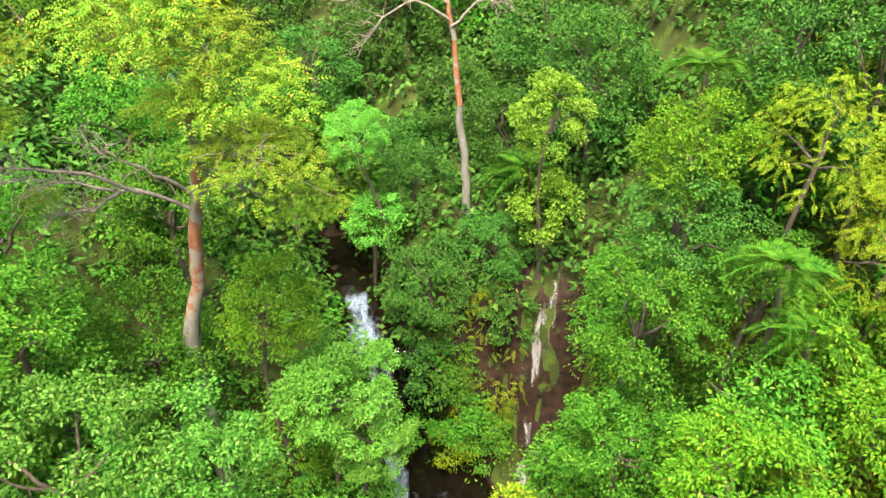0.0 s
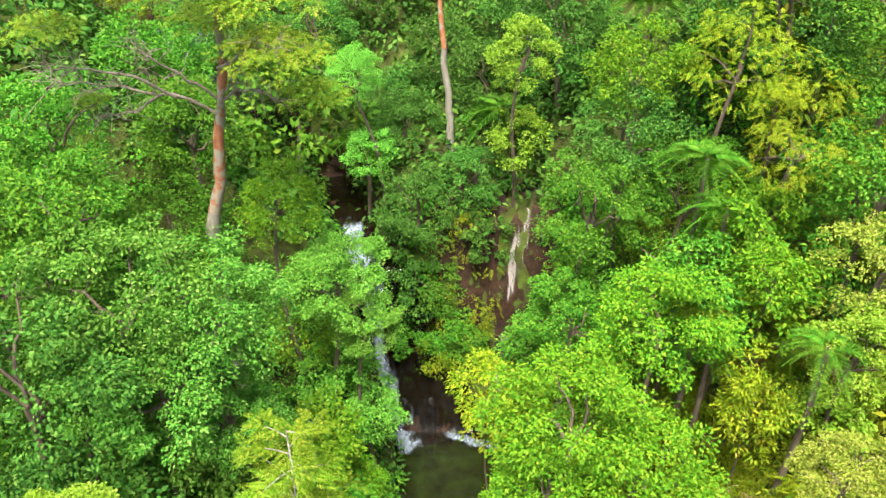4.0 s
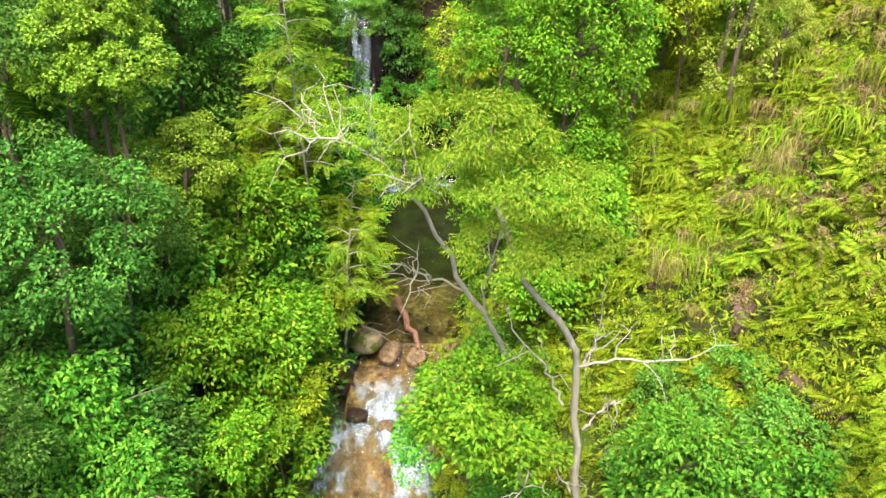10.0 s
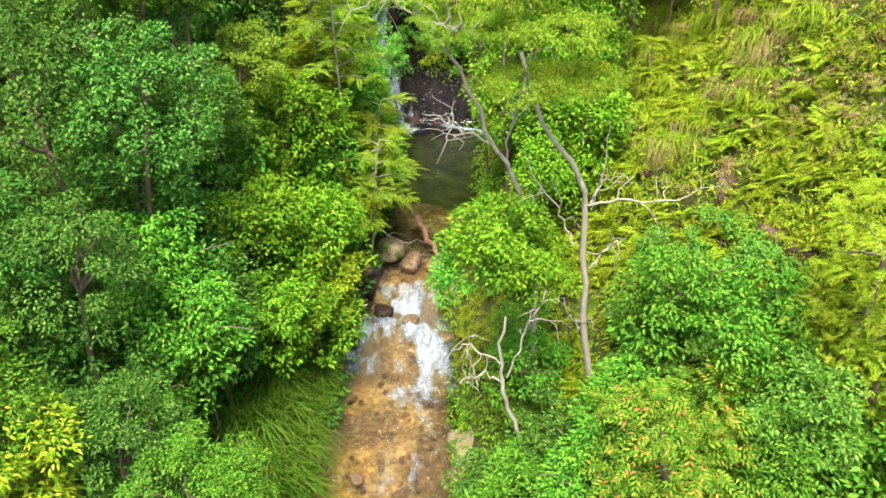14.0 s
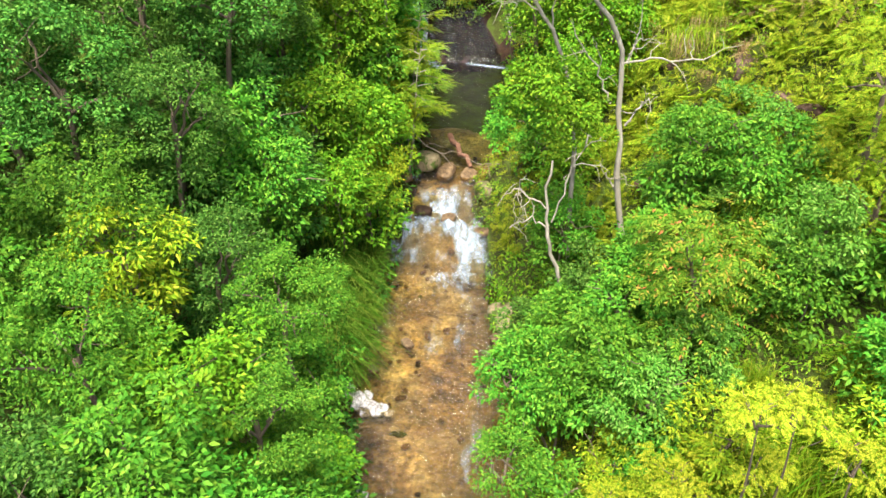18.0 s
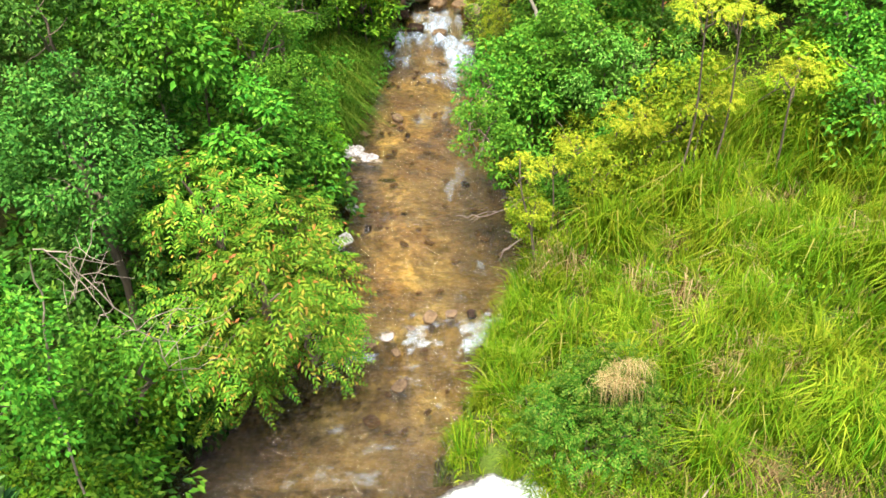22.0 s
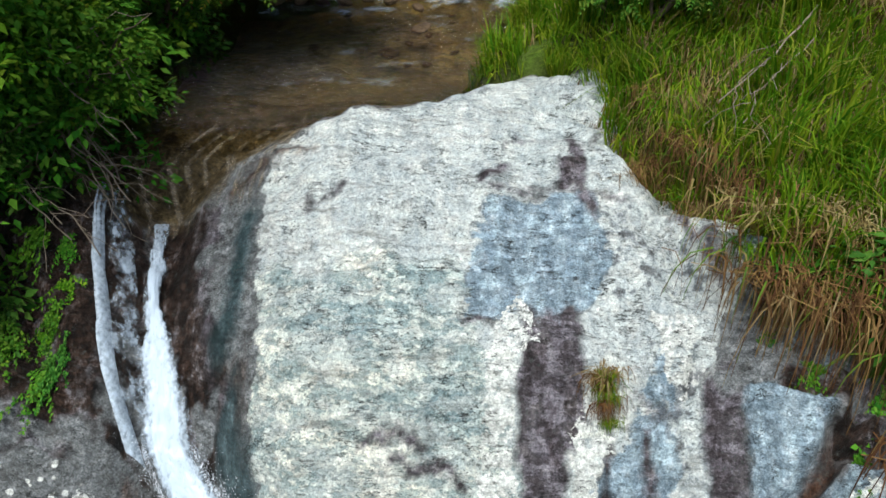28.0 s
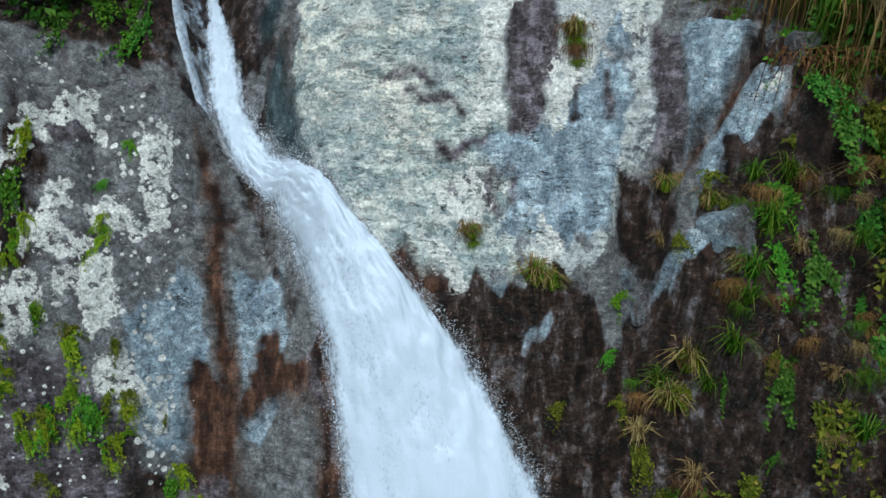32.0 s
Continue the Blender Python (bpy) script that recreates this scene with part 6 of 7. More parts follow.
thicket("leafy weeds among the grass", "bright", x[k], y[k], 30, 0.1, 0.032, rise=0.7, wide=0.3)


def tussock_mesh(key, n, h, w, lean, spread, seed):
    r = np.random.default_rng(seed)
    a, q = r.uniform(0, 2 * np.pi, n), spread * np.sqrt(r.uniform(0, 1, n))
    x, y = q * np.cos(a), q * np.sin(a)
    v, f = blades(x, y, np.zeros(n), h * r.uniform(0.5, 1.1, n), w, lean, 0.85, r)
    return mesh_of("grass_tussock", v, f, [LEAF[key]])


TUSSOCK = [tussock_mesh("tussock", 620, 1.6, 0.028, 1.1, 0.4, 1), tussock_mesh("grass", 420, 1.2, 0.018, 0.8, 0.3, 2), tussock_mesh("straw", 120, 0.4, 0.012, 0.9, 0.06, 3), tussock_mesh("grass", 90, 0.4, 0.014, 0.8, 0.05, 4), tussock_mesh("tussock", 90, 0.45, 0.014, 1.0, 0.06, 5), tussock_mesh("fern", 300, 1.0, 0.018, 1.0, 0.26, 6), tussock_mesh("straw", 110, 0.9, 0.016, 0.9, 0.3, 7)]


def tussock(which, x, y, z=None, s=1.0, label="drooping tussock of long green grass on the bank"):
    if z is None:
        z = float(ground_height(np.array([x]), np.array([y]))[0]) - 0.03
    ob = new("grass_tussock", TUSSOCK[which])
    ob.matrix_world = pose(x, y, z, 0, 0, rng.uniform(0, 360)) @ Matrix.Scale(s, 4)
    return tagged(ob, label, "grass", "grass tussocks")


for x, y, s in ((-3.9, -2.6, 1.2), (-4.3, -1.6, 1.2), (-3.6, -1.0, 1.0), (-4.6, -3.2, 1.1), (-3.9, -4.2, 1.0), (-3.4, 0.2, 0.9), (-4.9, -2.2, 1.2), (-3.7, -3.4, 1.1), (-3.5, -1.9, 1.0), (-4.4, -0.6, 1.1), (-4.2, -3.6, 1.2)):
    tussock(0, x, y, s=s)
for x, y, s in ((6.7, -4.4, 1.3), (6.9, -4.0, 1.2), (7.3, -4.9, 1.3), (6.4, -4.9, 1.2), (7.2, -5.2, 1.1), (6.4, -5.6, 1.0), (5.9, -8.2, 1.0), (3.9, -8.9, 0.9), (2.6, -9.3, 0.9), (7.6, -8.6, 1.1), (6.7, -9.3, 1.0), (0.4, -13.9, 0.8), (0.6, -13.2, 0.8), (0.9, -12.7, 0.8), (0.1, -15.1, 0.6), (-0.4, -16.0, 0.5), (0.8, -14.6, 0.9), (2.8, -14.0, 1.0), (4.6, -15.2, 1.1), (5.6, -13.2, 1.1), (6.6, -15.0, 1.2), (4.2, -17.2, 1.1), (5.4, -17.8, 1.1), (0.9, -16.9, 0.5), (1.3, -17.4, 0.5), (0.5, -16.7, 0.5), (1.1, -17.1, 0.4)):
    tussock(1, x, y, s=s, label="upright tuft of tall grass on the slope")


for i in range(150):
    x, y = rng.uniform(1.6, 9.2), rng.uniform(-18.0, -9.6)
    if x > float(right_bank(y)) + 0.6 and (y > -16 or x > 3.0):
        tussock((1, 5, 6)[i % 3], x, y, s=rng.uniform(0.6, 1.35), label=("upright tuft of tall grass on the slope", "broad tuft of yellow-green grass on the slope", "tuft of grass turning dry on the slope")[i % 3])
for i in range(60):
    x, y = rng.uniform(2.6, 8.6), rng.uniform(-11.8, -9.4)
    tussock((1, 6, 5, 1)[i % 4], x, y, s=rng.uniform(1.1, 1.9), label="tall arching grass below the shrubs")


def on_cliff(x, y):
    return float(cliff_height(np.array([x]), np.array([y]))[0])


def drape_mesh(key, n, long, seed, thin=1.0):
    """Long limp blades that spill forward over an edge and hang down."""
    r = np.random.default_rng(seed)
    a = r.normal(-1.57, 0.75, n)
    d = np.stack([np.cos(a), np.sin(a), np.zeros(n)], 1)
    side = np.stack([-np.sin(a), np.cos(a), np.zeros(n)], 1)
    reach, root = long * r.uniform(0.4, 1.1, n), r.normal(0, 1, (n, 3)) * long * [0.3, 0.12, 0.03]
    up, out, w = r.uniform(0.2, 0.8, n), r.uniform(0.25, 0.6, n), thin * r.uniform(0.006, 0.013, n)
    rings = []
    for t in (0.0, 0.3, 0.6, 0.85, 1.0):
        p = root + d * (reach * out * (1 - (1 - t) ** 2))[:, None] + np.array([0, 0, 1.0]) * (reach * (up * t - (up + 0.75) * t ** 2))[:, None]
        k = (w * (1 - 0.85 * t))[:, None]
        rings += [p - side * k, p + side * k]
    v = np.stack(rings, 1).reshape(-1, 3)
    base = np.arange(n)[:, None] * 10
    f = np.concatenate([np.stack([base + [2 * j, 2 * j + 1, 2 * j + 3], base + [2 * j, 2 * j + 3, 2 * j + 2]], 1).reshape(-1, 3) for j in range(4)])
    return mesh_of("hanging_grass", v, f, [LEAF[key]])


DRAPES = [drape_mesh("straw", 150, 0.9, 81), drape_mesh("straw", 110, 1.2, 82), drape_mesh("grass", 130, 0.8, 83), drape_mesh("fern", 120, 1.0, 84), drape_mesh("straw", 150, 0.8, 85, 0.5), drape_mesh("tussock", 110, 0.9, 86), drape_mesh("grass", 90, 0.9, 87), drape_mesh("rusty", 170, 1.0, 88), drape_mesh("rusty", 120, 1.2, 89, 0.7)]


def drape(which, x, y, z, s, label):
    ob = new("hanging_grass", DRAPES[which])
    ob.matrix_world = pose(x, y, z, 0, 0, rng.normal(0, 25)) @ Matrix.Scale(s, 4)
    return tagged(ob, label, "grass", "hanging grass")


for x, y, s in ((1.25, -18.0, 0.7), (1.2, -18.4, 0.6), (1.2, -18.8, 0.6), (1.6, -18.5, 0.7), (1.9, -18.5, 0.7), (2.1, -18.9, 0.7), (2.2, -19.4, 0.8), (2.25, -19.9, 0.8), (2.35, -20.3, 0.9), (2.5, -20.6, 0.9), (2.8, -20.7, 0.9), (3.1, -20.9, 0.9), (3.5, -21.0, 1.0), (2.7, -20.2, 0.9), (3.2, -20.3, 1.0), (3.8, -20.6, 1.0), (2.5, -19.4, 0.8), (3.0, -19.6, 0.9), (1.5, -17.8, 0.6), (2.0, -18.1, 0.7)):
    z = max(on_cliff(x, y), float(ground_height(np.array([x]), np.array([y]))[0]))
    drape(int(rng.choice([0, 7, 8, 2])), x, y, z + 0.05, s, "dry brown grass hanging over the edge of the rock")
for i in range(70):
    u = rng.uniform()
    x, y = 2.3 + 3.2 * u + rng.normal(0, 0.15), -19.6 - 1.7 * min(1, 2.2 * u) + rng.normal(0, 0.45)
    z = max(on_cliff(x, y), float(ground_height(np.array([x]), np.array([y]))[0]))
    drape((7, 5, 8, 5, 0)[i % 5], x, y, z + 0.08, rng.uniform(0.8, 1.3), "brown and green grass hanging over the edge of the rock")
for x, y, s in ((0.61, -21.2, 0.42), (0.64, -21.4, 0.36), (-0.7, -22.95, 0.3)):
    drape(7, x, y, on_cliff(x, y) + 0.05, s, "rusty tuft of grass hanging from a rock crack")
    drape(2, x + 0.03, y - 0.12, on_cliff(x, y - 0.12) + 0.04, s * 0.8, "green tuft of grass hanging from a rock crack")
for i in range(44):
    x, y = rng.uniform(1.4, 4.3), rng.uniform(-25.6, -22.3)
    if max(inside(np.array([x]), np.array([y]), q)[0] for q in (FACE_A, FACE_B, FACE_C, FACE_D)) > -0.05 or x < 1.5 + 0.25 * (y + 23.5):
        continue
    drape(int(rng.choice([4, 5, 7, 8])), x, y, on_cliff(x, y) + 0.04, rng.uniform(0.25, 0.5), "tuft of grass hanging down the dark wet rock")
for x, y, z in ((1.7, -16.9, 2.6), (2.1, -16.8, 2.75), (1.9, -17.0, 2.6)):
    drape(4, x, y, z, 0.7, "dry straw lying over a green shrub")
for i in range(130):
    x, y = rng.uniform(5.6, 11.5), rng.uniform(1.5, 15.0)
    z = float(ground_height(np.array([x]), np.array([y]))[0])
    drape(3 if i % 4 else 4, x, y, z + 0.4, rng.uniform(0.8, 1.5), "trailing yellow-green ferns hanging down the steep slope" if i % 4 else "dry brown vines hanging down the steep slope")
for i in range(46):
    u = rng.uniform()
    x, y = 6.7 + 4.0 * u + rng.normal(0, 0.5), 2.4 + 0.6 * u + rng.normal(0, 0.9)
    z = float(ground_height(np.array([x]), np.array([y]))[0])
    drape(4, x, y, z + 0.3, rng.uniform(0.7, 1.4), "dry brown vines hanging down the steep slope")


for x, y, s in ((0.61, -21.28, 1.0), (-0.72, -23.0, 0.8), (0.1, -23.35, 1.3), (0.3, -23.4, 1.0), (2.1, -23.9, 1.5), (1.9, -24.1, 1.4), (1.75, -22.6, 0.9), (2.2, -23.0, 1.0), (1.9, -19.6, 1.0), (2.2, -20.3, 1.2), (1.2, -18.4, 0.8)):
    tussock(2, x, y, on_cliff(x, y) - 0.02, s, "dry brown grass tuft rooted in a rock crack")
    tussock(3, x + 0.05, y - 0.04, on_cliff(x, y) - 0.04, s * 0.9, "green grass tuft rooted in a rock crack")


for i in range(44):
    x, y = rng.uniform(1.5, 4.3), rng.uniform(-25.2, -22.4)
    if max(inside(np.array([x]), np.array([y]), q)[0] for q in (FACE_A, FACE_B, FACE_C, FACE_D)) > -0.05 or x < 1.5 + 0.25 * (y + 23.5):
        continue
    tussock(int(rng.choice([2, 2, 4, 4])), x, y, on_cliff(x, y) - 0.03, rng.uniform(0.5, 1.3), "hanging grass tuft on the dark wet rock")
for i in range(46):
    x, y = rng.uniform(7.4, 10.6), rng.uniform(-0.6, 5.8)
    tussock(2, x, y, s=rng.uniform(0.9, 1.6), label="hanging tuft of dead brown grass on the steep slope")


# ---------------------------------------------------------------- ferns and palms
def fern_mesh(seed, fronds=9, long=0.75, pairs=12, key="fern"):
    r = np.random.default_rng(seed)
    a = np.linspace(0, 2 * np.pi, fronds, endpoint=False) + r.normal(0, 0.25, fronds)
    A = np.stack([np.cos(a), np.sin(a), r.uniform(0.35, 0.8, fronds)], 1)
    N = np.stack([-np.cos(a) * 0.6, -np.sin(a) * 0.6, np.ones(fronds)], 1)
    P = A * 0.05
    return mesh_of("fern", *sprays(P, A, N, long * r.uniform(0.75, 1.2, fronds), pairs, long * 0.26, long * 0.07, r), [LEAF[key]])


FERNS = [fern_mesh(i) for i in range(3)] + [fern_mesh(9, 8, 0.6, 12, "lime")]
made = 0
for i in range(1400):
    x, y = rng.uniform(3.2, 9.8), rng.uniform(-6, 8)
    if made >= 280 or rng.uniform() > 0.5 + 0.05 * x:
        continue
    if min(math.hypot(x - 8.0, y + 1.9), math.hypot(x - 5.2, y + 0.6), math.hypot(x - 7.5, y)) < 0.8:
        continue
    made += 1
    ob = new("fern", FERNS[int(rng.integers(4))])
    z = float(ground_height(np.array([x]), np.array([y]))[0])
    ob.matrix_world = pose(x, y, z + 0.2, rng.normal(0, 12), rng.uniform(-35, -10), rng.uniform(-40, 40)) @ Matrix.Scale(rng.uniform(0.5, 1.0), 4)
    tagged(ob, "yellow-green fern with arching fronds on the steep slope", "fern", "ferns of the slope")
def creeper_mesh(key, seed):
    """Trailing stems with small leaves, spread over a rock and hanging down it."""
    r = np.random.default_rng(seed)
    P, A = [], []
    for i in range(13):
        a = r.normal(-1.57, 1.2)
        t = np.linspace(0.1, 1, 16)[:, None] * r.uniform(0.4, 1.5)
        way = np.array([[np.cos(a), np.sin(a), 0.0]])
        q = way * t + r.normal(0, 0.12, (1, 3)) * [1, 1, 0.3] + np.array([[0, -0.5, -0.1]]) * t ** 2 + r.normal(0, 0.07, (16, 3))
        q[:, 2] = np.abs(q[:, 2]) + 0.05
        for side in (-1, 1):
            P.append(q)
            A.append(way * 0.5 + side * np.array([[-np.sin(a), np.cos(a), 0.3]]) + r.normal(0, 0.4, (16, 3)))
    stems = []
    for q in P[::2]:
        v, f = tube(np.concatenate([[[0, 0, 0.04]], q]), np.linspace(0.018, 0.006, 17), 3)
        f = np.asarray([g for g in f if len(g) == 4])
        stems.append((v, np.concatenate([f[:, [0, 1, 2]], f[:, [0, 2, 3]]])))
    P, A = np.concatenate(P), np.concatenate(A)
    n = len(P)
    k = r.uniform(0.5, 1.3, n)
    return mesh_of("rock_plant", *join([*stems, leaves(P, A, r.normal(0, 0.5, (n, 3)) + [0, 0, 1], 0.2 * k, 0.13 * k)]), [LEAF[key]])


CREEPERS = {k: [creeper_mesh(k, 300 + 10 * i + j) for j in range(4)] for i, k in enumerate(("dark", "mid", "bright", "lime", "olive"))}


def rock_plant(kind, x, y, R, out=0.02):
    """A leafy plant rooted in a crack of the rock face."""
    ob = new("rock_plant", CREEPERS[kind.split("_")[0]][int(rng.integers(4))])
    slope = math.degrees(math.atan2(on_cliff(x, y + 0.15) - on_cliff(x, y - 0.15), 0.3))
    ob.matrix_world = Matrix.Translation(Vector((x, y - out, on_cliff(x, y) + out))) @ pose(0, 0, 0, min(65, max(20, slope)), rng.normal(0, 8), rng.normal(0, 20)) @ Matrix.Diagonal((R * rng.uniform(0.7, 1.2), R * rng.uniform(0.9, 1.5), R, 1))
    return tagged(ob, "small leafy green plant hanging on the wet rock", "plant", "plants of the rock face")


for k, x, y, R in (
    ("dark_bush", 3.2, -22.7, 0.3), ("mid_bush", 3.0, -23.2, 0.26), ("dark_bush", 3.5, -23.0, 0.3), ("dark_bush", 3.3, -23.8, 0.3), ("mid_bush", 2.9, -23.7, 0.2), ("dark_bush", 3.8, -22.0, 0.4), ("dark_bush", 3.6, -21.4, 0.4), ("mid_bush", 3.3, -21.3, 0.35), ("dark_bush", 3.9, -23.5, 0.4), ("dark_bush", 4.2, -24.3, 0.45), ("dark_bush", 3.0, -24.6, 0.28), ("dark_bush", 2.5, -24.3, 0.2),
    ("olive_bush", 2.2, -22.9, 0.14), ("olive_bush", 1.9, -23.2, 0.14), ("bright_bush", 1.25, -23.3, 0.16), ("mid_bush", 1.15, -23.7, 0.13), ("olive_bush", 1.3, -24.0, 0.17), ("olive_bush", 1.6, -24.3, 0.22), ("olive_bush", 1.9, -24.8, 0.25), ("olive_bush", 2.8, -25.0, 0.3), ("olive_bush", 0.5, -24.2, 0.14), ("olive_bush", 3.6, -24.8, 0.4), ("olive_bush", 4.0, -22.8, 0.4), ("olive_bush", 4.4, -23.4, 0.5), ("olive_bush", 4.0, -21.2, 0.5), ("olive_bush", 4.5, -22.0, 0.5),
    ("lime_bush", -6.3, -22.6, 0.24), ("mid_bush", -6.4, -23.1, 0.26), ("bright_bush", -6.1, -23.9, 0.2), ("lime_bush", -5.7, -24.1, 0.2), ("mid_bush", -5.5, -24.5, 0.2), ("lime_bush", -5.1, -24.4, 0.18), ("mid_bush", -6.0, -24.6, 0.22), ("mid_bush", -4.7, -24.7, 0.18), ("bright_bush", -5.2, -22.2, 0.09), ("mid_bush", -5.5, -22.6, 0.1), ("mid_bush", -4.0, -24.9, 0.18), ("lime_bush", -6.6, -24.2, 0.25), ("mid_bush", -5.7, -20.9, 0.2), ("bright_bush", -5.4, -20.7, 0.15), ("mid_bush", -6.2, -21.0, 0.2), ("bright_bush", -5.3, -20.2, 0.2), ("mid_bush", -5.6, -19.9, 0.25),
    ("dark_bush", 2.4, -20.9, 0.16), ("mid_bush", 2.7, -21.3, 0.2), ("mid_bush", 2.9, -22.1, 0.12),
):
    rock_plant(k, x, y, R)
for x, y in ((-6.39, -23.3), (-6.46, -23.5), (-5.35, -23.1), (-6.01, -24.6), (-5.77, -24.4), (-6.23, -24.8), (-5.27, -24.6), (-5.35, -24.8), (-4.67, -24.6), (-4.56, -24.7), (-6.47, -24.5), (-5.63, -24.6)):
    for k in range(3):
        rock_plant("lime" if k else "bright", x + rng.normal(0, 0.07), y + rng.normal(0, 0.07), rng.uniform(0.08, 0.15))
for i in range(14):
    rock_plant("dark" if i % 3 else "mid", rng.uniform(-6.6, -5.0), rng.uniform(-21.3, -19.8), rng.uniform(0.12, 0.25))
for i in range(36):
    x, y = rng.uniform(1.6, 4.4), rng.uniform(-25.4, -22.6)
    if i % 4 == 0:
        x, y = rng.uniform(-6.6, -4.6), rng.uniform(-25.2, -23.9)
    if max(inside(np.array([x]), np.array([y]), q)[0] for q in (FACE_A, FACE_B, FACE_C, FACE_D)) > -0.05:
        continue
    rock_plant(("olive", "dark", "olive", "olive")[i % 4], x, y, rng.uniform(0.09, 0.2))


def palm(x, y, top, s=1.0, key="lime", fronds=15, label="young feather palm with long arching fronds"):
    z0 = float(ground_height(np.array([x]), np.array([y]))[0]) - 0.2
    root = new("palm")
    root.location = (x, y, z0)
    tagged(root, label, "palm", "palms of the slope")
    h = max(0.5, top - 0.8 * s - z0)
    t = np.linspace(0, 1, 9)
    part("trunk", mesh_of("trunk", *tube(np.stack([0.1 * np.sin(3 * t), 0.05 * t, h * t], 1), 0.09 - 0.02 * t, 8), [BARK], True), root)
    for i in range(fronds):
        a = i * 2.4 + rng.normal(0, 0.2)
        A = np.array([[np.cos(a), np.sin(a), rng.uniform(0.2, 1.0)]])
        N = np.array([[-np.cos(a) * 0.6, -np.sin(a) * 0.6, 1.0]])
        part("frond", mesh_of("frond", *sprays(np.zeros((1, 3)), A, N, 1.9 * s, 26, 0.42 * s, 0.04 * s, rng, 0.85), [LEAF[key]]), root, Matrix.Translation(Vector((0.1 * np.sin(3), 0.05, h))))
    return root


for x, y, top, s, k in ((7.3, 13.0, 16.6, 0.75, "mid"), (7.7, 12.0, 15.6, 0.7, "mid"), (6.7, 9.9, 14.0, 0.5, "canopy"), (7.0, 9.4, 13.2, 0.5, "mid"), (8.8, 7.8, 14.6, 0.55, "mid"), (6.6, 18.2, 19.0, 0.7, "mid"), (-8.8, 3.2, 12.4, 1.1, "bright"), (6.6, 5.4, 9.8, 0.5, "fern"), (3.0, 23.5, 13.4, 1.1, "mid"), (-2.6, 23.0, 12.2, 1.0, "mid")):
    palm(x, y, top, s, k)


# ---------------------------------------------------------------- stones
def stone_mesh(seed, mat, flat=0.6, rough=0.22):
    bm = bmesh.new()
    bmesh.ops.create_icosphere(bm, subdivisions=3, radius=1.0)
    v = np.array([q.co[:] for q in bm.verts])
    k = 1 + rough * fractal(v, 1.1, 3, seed) + 0.3 * rough * fractal(v, 4.0, 2, seed + 9)
    v = v * k[:, None]
    v = np.clip(v, -0.85, 0.85) * [1, 0.8, flat]
    for q, co in zip(bm.verts, v):
        q.co = co
    me = bpy.data.meshes.new("stone")
    bm.to_mesh(me)
    bm.free()
    me.materials.append(mat)
    me.polygons.foreach_set("use_smooth", np.ones(len(me.polygons), bool))
    return me


EARTHY = stone_material("earthy_rock", (0.03, 0.018, 0.012), (0.16, 0.1, 0.07), 0.05)
STONES = {k: [stone_mesh(i * 7 + j, m, 0.6, 0.45 if k == "white" else 0.22) for j in range(3)] for i, (k, m) in enumerate((("brown", STONE), ("white", WHITE_STONE), ("pale", PALE_STONE), ("mossy", MOSSY), ("dark", DARK_STONE)))}
STONE_LABEL = {"brown": "rounded brown stone in the stream", "white": "broken bleached white stone at the water's edge", "pale": "pale grey stone at the water's edge", "mossy": "large mossy boulder beside the rapids", "dark": "dark wet stone in the rapids"}


def stone(kind, x, y, z, s, sz=1.0, turn=None):
    ob = new("boulder" if s > 0.4 else "stone", STONES[kind][int(rng.integers(3))])
    s = s * (0.78 if y < -12 else 1.0)
    ob.matrix_world = pose(x, y, z, rng.normal(0, 10), rng.normal(0, 10), rng.uniform(0, 360) if turn is None else turn) @ Matrix.Diagonal((s, s, s * sz, 1))
    return tagged(ob, STONE_LABEL[kind], "stone", "stones of the stream")


